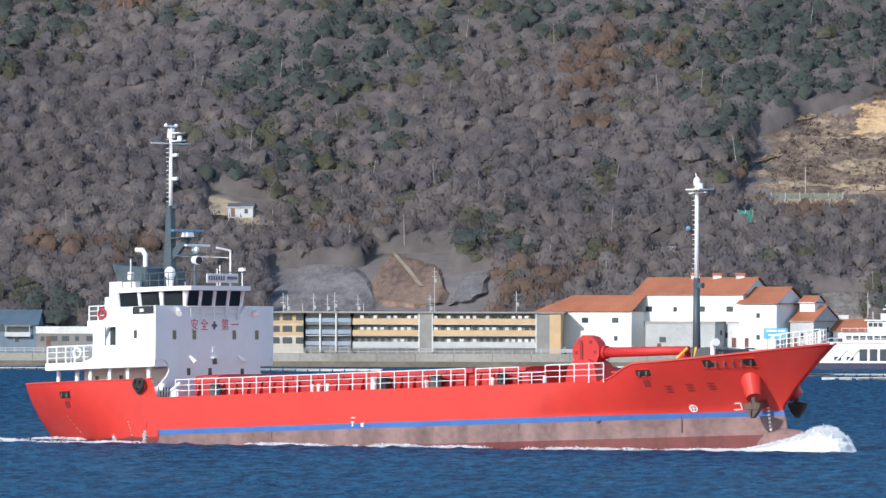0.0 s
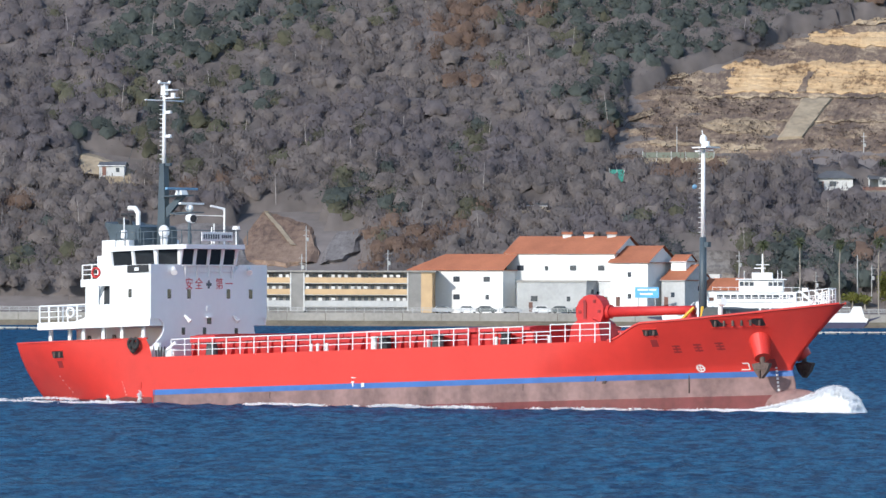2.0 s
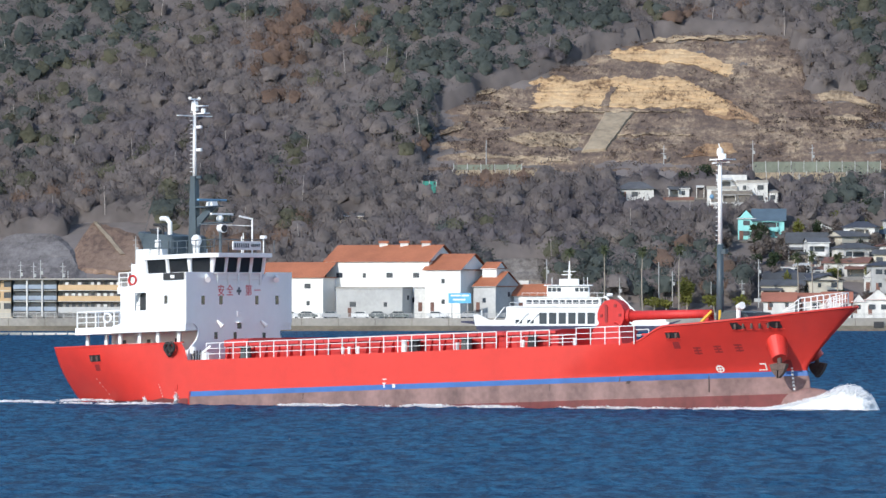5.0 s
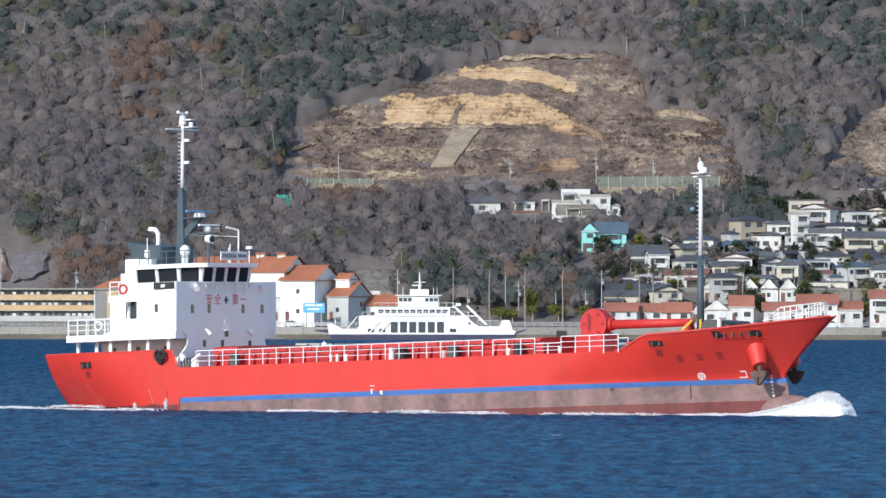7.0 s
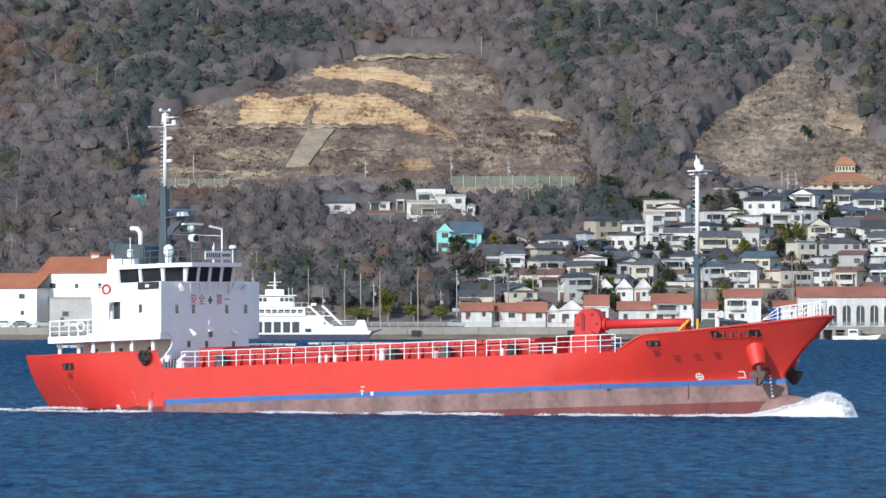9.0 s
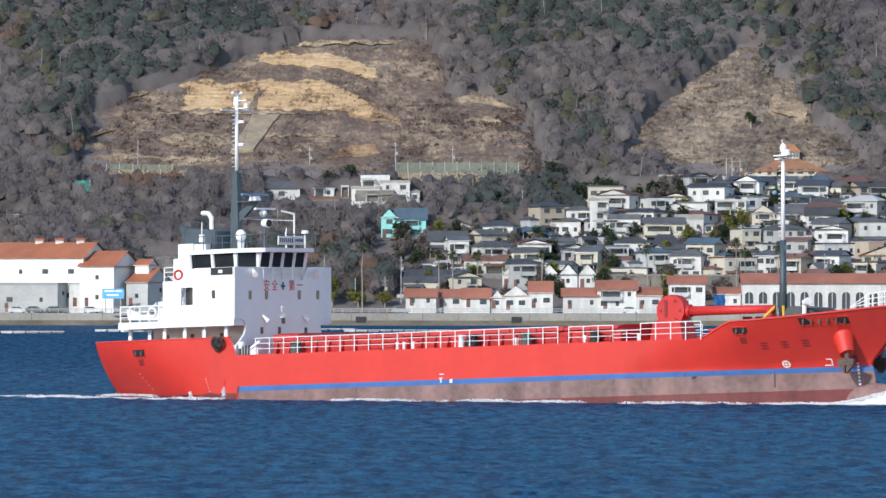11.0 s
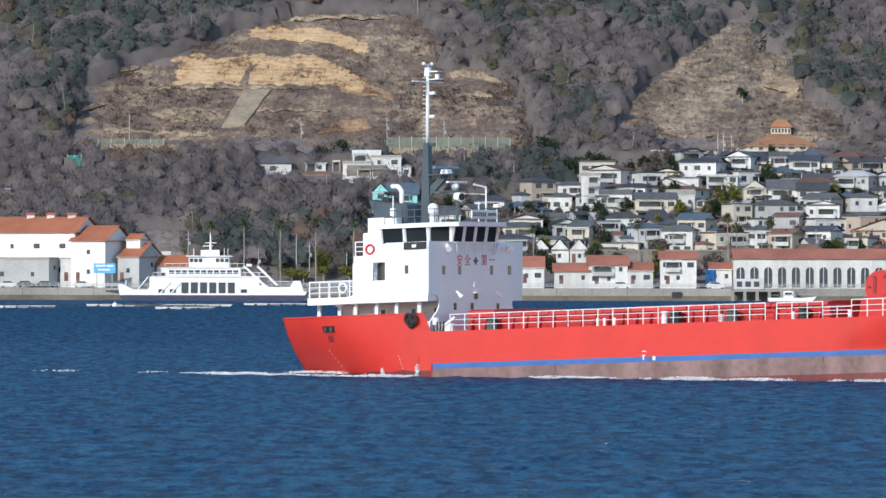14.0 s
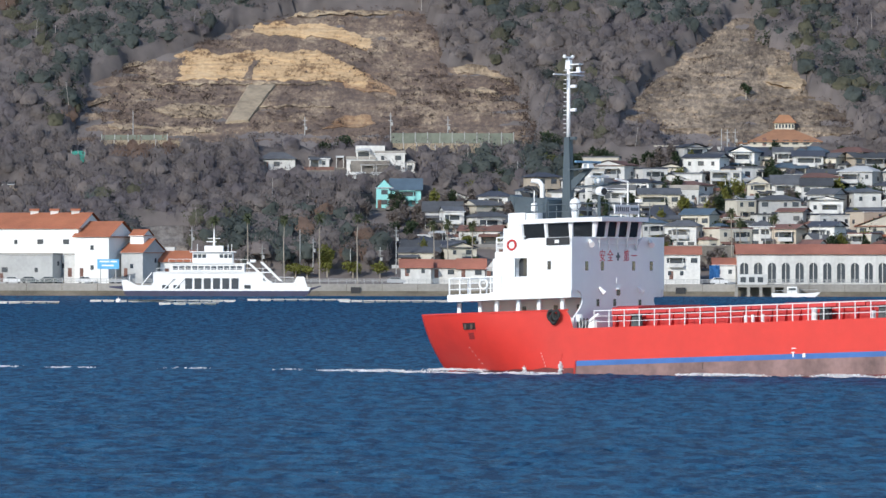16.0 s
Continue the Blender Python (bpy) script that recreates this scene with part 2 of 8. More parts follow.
def sheer(x):
    """Top of the plating: poop bulwark, low main deck, rising forecastle."""
    if x < -0.2:
        return 4.03
    if x < 0.15:
        return 4.03 - 1.15 * (x + 0.2) / 0.35
    if x < 34.2:
        return 2.88
    if x < 36.8:
        s = (x - 34.2) / 2.6
        return 2.88 + 0.98 * (s * s * (3 - 2 * s))
    return 3.86 + 0.78 * ((x - 36.8) / 10.3) ** 1.3


cargo_ship = thing("cargo_ship", "red coastal cargo ship with white deckhouse under way at sea", "cargo ship")


def sp(name, bm, mat, label="", parent=None, smooth=False):
    return trim(part(name, bm, mat, parent or cargo_ship, label, smooth))


def hull_upper():
    bm = bmesh.new()
    n, levels = 230, 14
    edge = []
    for side in (-1, 1):
        grid = []
        for k in range(levels + 1):
            row = []
            for i in range(n + 1):
                s = i / n
                xt = -11.58 + 58.72 * s
                zt = sheer(xt)
                z0 = 0.86 if xt > 0.25 else -1.2
                z = z0 + (zt - z0) * k / levels
                _, st, en = half_breadth(0, z)
                x = xt
                if xt > 34.0:
                    x = 34.0 + (xt - 34.0) / 13.14 * (en - 34.0)
                if xt < -4.0:
                    x = -4.0 + (xt + 4.0) / 7.58 * (-4.0 - st)
                row.append(bm.verts.new((x, side * half_breadth(x, z)[0], z)))
            grid.append(row)
        for a, b in zip(grid, grid[1:]):
            for i in range(n):
                bm.faces.new((a[i], a[i + 1], b[i + 1], b[i]))
        edge.append([row[0] for row in grid])
    for k in range(levels):      # transom between the two sides
        bm.faces.new((edge[0][k], edge[0][k + 1], edge[1][k + 1], edge[1][k]))
    bmesh.ops.remove_doubles(bm, verts=bm.verts[:], dist=0.004)
    return bm


sp("hull_plating", hull_upper(), HULL_RED, "bright red hull plating, slightly streaked", smooth=True)
sp("stripe", shell([0.53, 0.68, 0.86], 0.25, None), BLUE, "blue waterline stripe", smooth=True)
sp("boot_topping", shell([-0.55, -0.2, 0.15, 0.53], 0.25, None), BOOT, "faded worn red-brown antifouling", smooth=True)
sp("wet_band", shell([-2.6, -2.0, -1.5, -1.0, -0.55], 0.25, None), WET, "dark wet maroon antifouling", smooth=True)


bm = shell([-1.8, -0.6, 0.0, 0.42], -10.3, 0.2)
for v in bm.verts:
    v.co.y *= 1.006
    if v.co.z > 0.2:
        v.co.z += 0.12 * noise.noise((v.co.x * 0.8, 3.0, 1.0))
sp("stern_wet_band", bm, WET, "dark wet maroon band at the stern's waterline", smooth=True)


def deck_plate(x0, x1, z, inset, mat, name):
    bm = bmesh.new()
    n = 40
    top, low = [], []
    for i in range(n + 1):
        x = x0 + (x1 - x0) * i / n
        b = max(0.05, half_breadth(x, z)[0] - inset)
        top.append((x, b))
    pts = top + [(x, -b) for x, b in reversed(top)]
    return sp(name, prism(pts, 2, z - 0.12, z), mat)


deck_plate(0.0, 35.5, 2.82, 0.06, DECK_RED, "main_deck")
deck_plate(-10.6, 0.6, 2.9, 0.1, DECK_RED, "poop_deck")
deck_plate(35.0, 45.8, 3.45, 0.12, DECK_RED, "forecastle_deck")
# bulwark cap rails
for side in (-1, 1):
    bm = bmesh.new()
    last = None
    for i in range(80):
        x = -11.55 + 11.35 * i / 79
        p = Vector((x, side * half_breadth(x, 4.03)[0], 4.05))
        if last:
            add_rod(bm, last, p, 0.06, n=5)
        last = p
    sp("cap_rail", bm, HULL_RED)
    bm = bmesh.new()
    last = None
    for i in range(60):
        x = 34.3 + 12.8 * i / 59
        z = sheer(x)
        p = Vector((x, side * half_breadth(min(x, 47.1), z)[0], z + 0.02))
        if last:
            add_rod(bm, last, p, 0.07, n=5)
        last = p
    sp("cap_rail", bm, HULL_RED)
# bulbous bow
bm = bmesh.new()
bmesh.ops.create_uvsphere(bm, u_segments=20, v_segments=12, radius=1.0)
bmesh.ops.scale(bm, vec=(3.0, 0.9, 1.25), verts=bm.verts[:])
bmesh.ops.translate(bm, vec=(43.4, 0, -1.45), verts=bm.verts[:])
sp("bulb", bm, BOOT, smooth=True)

# rubbing streaks and rust marks on the side
for x, z0, z1, w in ((33.1, 0.55, 1.0, 0.10), (38.3, -0.3, 0.95, 0.05), (33.6, 0.38, 0.55, 0.2), (28.4, 0.1, 0.5, 0.05), (9.4, 0.1, 0.5, 0.04)):
    b = half_breadth(x, 0.5)[0]
    sp("rust_streak", prism([(x - w / 2, z0), (x + w / 2, z0), (x + w, z1), (x - w / 3, z1)], 1, -b - 0.02, -b + 0.3), IRON, "dark rust streak")

# ---- hatch and cargo deck ----
sp("hatch_coaming", box(2.2, -4.5, 2.75, 28.2, 4.5, 3.72, 0.05), DECK_RED, "red steel hatch coaming")
rng = random.Random(4)
for k in range(13):
    x = 2.3 + k * 1.99
    h = 3.98 + rng.uniform(-0.03, 0.05) + (0.22 if k < 1 else 0)
    bm = prism([(-4.75, 3.7), (-4.7, h - 0.1), (-3.9, h), (3.9, h), (4.7, h - 0.1), (4.75, 3.7)], 0, x, x + 1.93)
    sp("hatch_cover", bm, DECK_RED, "red steel hatch cover panel")
for k in range(26):
    x = 2.6 + k
    sp("coaming_stay", prism([(-4.5, 2.82), (-4.95, 2.82), (-4.6, 3.7), (-4.5, 3.7)], 0, x, x + 0.05), DECK_RED)
# side rails: stanchions and three bars, in runs
for x0, x1, h in ((1.6, 24.3, 1.08), (25.1, 28.3, 1.05), (28.3, 30.3, 0.7), (30.3, 34.6, 1.1)):
    for side in (-1, 1):
        fence = sp("railing", rod((x0, side * 5.7, 2.85 + h), (x1, side * 5.7, 2.85 + h), 0.032, n=6), RAIL, "white pipe railing")
        for f in (0.36, 0.68):
            sp("rail_bar", rod((x0, side * 5.7, 2.85 + h * f), (x1, side * 5.7, 2.85 + h * f), 0.022, n=5), RAIL, parent=fence)
        n = max(2, round((x1 - x0) / 1.07))
        for k in range(n + 1):
            x = x0 + (x1 - x0) * k / n
            sp("stanchion", rod((x, side * 5.7, 2.8), (x, side * 5.7, 2.85 + h), 0.035, n=6), RAIL, parent=fence)
# deck gear showing between the stanchions
for x, w, mat in ((12.1, 0.25, RAIL), (12.6, 0.25, RAIL), (13.3, 0.25, RAIL), (16.9, 0.5, RAIL), (17.7, 1.0, BLACK), (21.7, 0.9, CANVAS), (21.0, 0.3, RAIL), (26.0, 0.25, RAIL), (26.7, 0.8, BLACK), (4.4, 0.9, CANVAS), (29.9, 0.3, RAIL)):
    bm = bmesh.new()
    add_rod(bm, (x, -5.2, 2.8), (x, -5.2, 3.25 if w < 0.4 else 3.55), w * 0.42, w * 0.36, n=10)
    add_rod(bm, (x, -5.2, 3.25 if w < 0.4 else 3.55), (x, -5.2, 3.35 if w < 0.4 else 3.65), w * 0.5, w * 0.4, n=10)
    sp("deck_vent" if w < 0.4 else "mooring_bitt", bm, mat)
# fire station and bollards at the foot of the house
bm = box(0.3, -5.6, 2.8, 1.7, -4.9, 3.35, 0.06)
add_rod(bm, (0.5, -5.65, 3.3), (0.5, -5.65, 3.75), 0.2, 0.25, n=10)
add_rod(bm, (1.2, -5.6, 3.3), (1.9, -5.6, 3.75), 0.1, n=8)
sp("mooring_winch", bm, RAIL, "white mooring winch beside the deckhouse")
bm = bmesh.new()
for k in range(4):
    add_rod(bm, (0.45 + 0.2 * k, -5.72, 2.82), (0.4 + 0.25 * k, -5.76, 3.5), 0.05, n=6)
sp("fairlead_rollers", bm, BLACK)

# ---- deck crane, boom and its foundation ----
bm = bmesh.new()
add_prism(bm, [(28.2, 2.8), (30.6, 2.8), (30.4, 4.0), (29.9, 4.3), (28.9, 4.3), (28.4, 3.9)], 1, -0.9, 0.9)
sp("crane_pedestal", bm, DECK_RED, "red crane pedestal")
bm = bmesh.new()
pts = [(29.5 + 1.02 * math.cos(a), 4.75 + 1.02 * math.sin(a)) for a in [2 * math.pi * (k + 0.5) / 14 for k in range(14)]]
add_prism(bm, pts, 1, -0.55, 0.25)
sp("crane_house", bm, DECK_RED, "rounded red crane housing")
for a in range(6):
    an = 2 * math.pi * a / 6
    sp("crane_bolt", box(29.5 + 0.7 * math.cos(an) - 0.09, -0.60, 4.75 + 0.7 * math.sin(an) - 0.09, 29.5 + 0.7 * math.cos(an) + 0.09, -0.54, 4.75 + 0.7 * math.sin(an) + 0.09), MARK_DARK)
sp("crane_ladder", box(29.1, -0.62, 3.3, 29.3, -0.55, 5.3), MARK_DARK)
boom = sp("crane_boom", rod((30.2, 0, 4.7), (36.7, 0, 4.62), 0.32, 0.26, n=14), DECK_RED, "long red crane boom", smooth=True)
sp("boom_collar", rod((30.3, 0, 4.7), (30.7, 0, 4.7), 0.42, n=14), DECK_RED, parent=boom)
sp("boom_rest", prism([(36.0, 3.5), (36.9, 3.5), (36.6, 4.6), (36.3, 4.6)], 1, -0.3, 0.3), DECK_RED)

# ---- forward mast ----
fm = sp("fore_mast", rod((37.3, 0, 3.5), (37.3, 0, 8.9), 0.26, 0.20, n=14), DARK, "dark grey lower mast", smooth=True)
sp("upper_mast", rod((37.3, 0, 8.9), (37.3, 0, 14.6), 0.14, 0.11, n=12), RAIL, "white upper mast", parent=fm, smooth=True)
sp("mast_cap", ball((37.3, 0, 14.65), 0.22, 1.5), RAIL, parent=fm)
sp("mast_platform", box(37.0, -0.75, 14.15, 38.0, 0.75, 14.22), RAIL, parent=fm)
sp("mast_light", rod((37.7, -0.2, 14.22), (37.7, -0.2, 14.55), 0.16, n=10), RAIL, parent=fm)
sp("crosstree", rod((36.6, 0.2, 14.0), (38.1, -0.2, 14.0), 0.05, n=6), RAIL, parent=fm)
sp("mast_spike", rod((37.3, 0, 14.8), (37.2, 0, 15.2), 0.03, n=5), RAIL, parent=fm)
for k in range(18):
    sp("rung", rod((36.95, 0.05, 9.2 + 0.29 * k), (37.3, 0, 9.2 + 0.29 * k), 0.02, n=5), RAIL, parent=fm)
sp("mast_lamp", ball((36.75, -0.1, 11.9), 0.15), TEALP, parent=fm)
sp("mast_block", box(37.5, -0.2, 8.3, 37.8, 0.1, 8.6), DARK, parent=fm)
for k, (dx, dy) in enumerate(((-1.3, -1.3), (0.9, -1.5), (-1.0, 1.2), (1.3, 1.2))):
    sp("mast_strut", rod((37.3 + dx, dy, 3.5), (37.3 + dx * 0.3, dy * 0.3, 4.75), 0.09, n=8), YELLOW if k < 3 else DARK, "yellow and black mast strut")
bm = prism([(37.9, 3.4), (40.6, 3.4), (40.2, 4.55), (38.4, 4.75)], 1, -1.6, 1.6)
bmesh.ops.bevel(bm, geom=bm.edges[:], offset=0.12, segments=2, affect="EDGES")
sp("windlass_cover", bm, CANVAS, "dark grey canvas over the windlass")
bm = rod((39.9, -2.0, 3.4), (39.9, -2.0, 4.9), 0.14, n=10)
add_rod(bm, (39.9, -2.0, 4.9), (40.3, -2.2, 5.0), 0.2, 0.24, n=10)
sp("mushroom_vent", bm, RAIL)
# bow rail
bow = sp("bow_railing", rod((44.2, -1.7, 5.3), (45.4, -1.0, 5.45), 0.045, n=6), RAIL, "white bow railing")
for side in (-1, 1):
    run = [(43.2, 2.2, 4.5), (44.2, 1.7, 5.3), (45.4, 1.0, 5.45), (46.4, 0.35, 5.55)]
    for a, b in zip(run, run[1:]):
        for f in (0.0, 0.33, 0.66):
            za, zb = a[2] - f * 0.95 * (a[2] > 4.5), b[2] - f * 0.95
            sp("rail_bar", rod((a[0], side * a[1], max(za, 4.35)), (b[0], side * b[1], max(zb, 4.3)), 0.03, n=5), RAIL, parent=bow)
    for i in range(8):
        s = i / 7
        x, b = 44.1 + 2.3 * s, 1.75 - 1.4 * s
        sp("stanchion", rod((x, side * b, 4.2), (x, side * b, 5.28 + 0.27 * s), 0.045, n=5), RAIL, parent=bow)
sp("jack_bar", rod((46.4, -0.35, 5.55), (46.4, 0.35, 5.55), 0.04, n=6), RAIL, parent=bow)

# ---- hull fittings on both sides ----
def on_side(x, z, side, out=0.0):
    b = half_breadth(x, z)[0]
    d = (half_breadth(x + 0.1, z)[0] - half_breadth(x - 0.1, z)[0]) / 0.2
    slope = (half_breadth(x, z + 0.1)[0] - half_breadth(x, z - 0.1)[0]) / 0.2
    nrm = Vector((-d, 1, -slope)).normalized()
    nrm.y *= side
    return Vector((x, side * b, z)) + nrm * out, nrm


def plate_on(bm, x, z, w, h, side, depth=0.03):
    """A small slab laid on the hull's side."""
    quad = [on_side(x + dx * w / 2, z + dz * h / 2, side, depth)[0] for dx, dz in ((-1, -1), (1, -1), (1, 1), (-1, 1))]
    back = [on_side(x + dx * w / 2, z + dz * h / 2, side, -0.05)[0] for dx, dz in ((-1, -1), (1, -1), (1, 1), (-1, 1))]
    a, b = [bm.verts.new(p) for p in quad], [bm.verts.new(p) for p in back]
    bm.faces.new(a)
    for k in range(4):
        bm.faces.new((a[k], a[(k + 1) % 4], b[(k + 1) % 4], b[k]))
    return bm


for side in (-1, 1):
    # mooring pockets
    for x, z, w, h in ((-7.6, 3.25, 1.0, 0.42), (37.0, 3.28, 0.85, 0.36), (41.9, 3.72, 2.7, 0.42)):
        pocket = sp("mooring_pocket", plate_on(bmesh.new(), x, z, w, h, side, 0.02), BLACK, "dark mooring pipe opening")
        n = 2 if w < 1.5 else 6
        for k in range(n):
            p, nr = on_side(x + (k - (n - 1) / 2) * w / n, z, side, 0.06)
            sp("roller", rod(p - Vector((0, 0, h * 0.38)), p + Vector((0, 0, h * 0.38)), 0.08, n=8), IRON, parent=pocket)
        bm = bmesh.new()
        plate_on(bm, x, z - h * 0.62, w * 1.05, 0.08, side, 0.05)
        plate_on(bm, x, z + h * 0.62, w * 1.05, 0.06, side, 0.05)
        sp("lip", bm, HULL_RED, parent=pocket)
        if w < 1.5:
            # the pocket's cast shadow, laid below it as a dark plate
            sp("rust_streak", plate_on(bmesh.new(), x + 0.05, z - 0.62, w * 0.45, 0.42, side, 0.015), MARK_DARK)
    # anchor in its bolster
    p, nr = on_side(42.6, 2.62, side, 0.0)
    top = p + Vector((-0.1, 0, 0.12)) - nr * 0.25
    tip = p + nr * 0.66 + Vector((0.14, 0, -0.6))
    bolster = sp("anchor_bolster", rod(top, tip, 0.70, 0.46, n=24), HULL_RED, "round red anchor bolster", smooth=False)
    anchor = sp("anchor", rod(tip - (tip - top) * 0.05, tip + Vector((0.05, 0, -0.75)), 0.16, 0.12, n=8), IRON, "dark rusty stockless anchor")
    c = tip + Vector((0, nr.y * 0.1, -0.45))
    sp("anchor_crown", box(c.x - 0.45, c.y - 0.2, c.z - 0.3, c.x + 0.45, c.y + 0.2, c.z + 0.1, 0.08), IRON, parent=anchor)
    for s in (-1, 1):
        bm = prism([(c.x + s * 0.05, c.z + 0.2), (c.x + s * 0.62, c.z + 0.1), (c.x + s * 0.42, c.z - 0.35), (c.x + s * 0.05, c.z - 0.75)], 1, c.y - 0.16, c.y + 0.16)
        sp("anchor_fluke", bm, IRON, parent=anchor)
    # dark plate that paints the anchor's shadow onto the plating
    sp("anchor_shadow_plate", plate_on(bmesh.new(), 42.5, 1.3, 0.8, 0.5, side, 0.03), MARK_DARK, "anchor's shadow painted as a dark patch on the hull")
    # load and bow thruster marks
    bm = bmesh.new()
    for k in range(16):
        a = 2 * math.pi * k / 16
        plate_on(bm, 39.0 + 0.19 * math.cos(a), 1.12 + 0.19 * math.sin(a), 0.07, 0.07, side)
    plate_on(bm, 39.0, 1.12, 0.34, 0.05, side)
    plate_on(bm, 39.0, 1.12, 0.05, 0.34, side)
    sp("thruster_mark", bm, MARK, "white ringed cross marking")
    bm = bmesh.new()
    plate_on(bm, 41.3, 0.98, 0.45, 0.06, side)
    plate_on(bm, 41.5, 1.15, 0.06, 0.4, side)
    plate_on(bm, 41.35, 1.35, 0.3, 0.06, side)
    sp("bulb_mark", bm, MARK, "white bulb marking")
    bm = bmesh.new()
    for k in range(9):
        plate_on(bm, 43.0 - 0.02 * k, -0.7 + 0.22 * k, 0.12, 0.13, side)
    sp("draft_marks", bm, MARK, "white draught marks")
    bm = bmesh.new()
    plate_on(bm, 15.75, 0.95, 0.22, 0.07, side)
    plate_on(bm, 15.75, 0.82, 0.08, 0.3, side)
    plate_on(bm, 16.5, 0.75, 0.2, 0.25, side)
    plate_on(bm, 15.8, 1.2, 0.3, 0.06, side)
    sp("load_line", bm, MARK, "white load line marking")
    bm = bmesh.new()
    for k in range(5):
        plate_on(bm, -8.0 + 0.16 * k, 1.9 - 0.25 * k, 0.035, 0.06, side)
        plate_on(bm, -2.2 + 0.08 * k, 1.4 - 0.2 * k, 0.035, 0.06, side)
    sp("draft_marks", bm, MARK, "white draught marks at the stern")
    # painted name as unreadable bars
    for k in range(3):
        bm = bmesh.new()
        for f in (-0.17, 0.0, 0.17):
            plate_on(bm, 38.15 + 1.15 * k, 2.28 + f + 0.05 * k, 0.42, 0.09, side, 0.012)
        plate_on(bm, 38.15 + 1.15 * k, 2.28 + 0.05 * k, 0.09, 0.46, side, 0.014)
        sp("name_bar", bm, MARK_DARK, "dark faded painted name bars")
    # fender tyres
    fender = sp("fender", bmesh.new(), RUBBER, "black tyre fenders on a chain")
    for k in range(3):
        bm = bmesh.new()
        n, mseg = 14, 6
        cx, cz = -1.15 + 0.25 * (k - 1), 3.75 - 0.22 * (k % 2)
        ring = []
        for i in range(n):
            a = 2 * math.pi * i / n
            ring.append([bm.verts.new((cx + (0.21 + 0.10 * math.cos(2 * math.pi * j / mseg)) * math.cos(a), side * (5.93 + 0.11 * math.sin(2 * math.pi * j / mseg) + 0.1 * k), cz + (0.29 + 0.11 * math.cos(2 * math.pi * j / mseg)) * math.sin(a))) for j in range(mseg)])
        for i in range(n):
            for j in range(mseg):
                bm.faces.new((ring[i][j], ring[(i + 1) % n][j], ring[(i + 1) % n][(j + 1) % mseg], ring[i][(j + 1) % mseg]))
        sp("tyre", bm, RUBBER, parent=fender, smooth=True)
    # stern discharge spray lips
    sp("discharge_lip", plate_on(bmesh.new(), -0.9, 1.15, 0.5, 0.35, side, 0.06), HULL_RED)

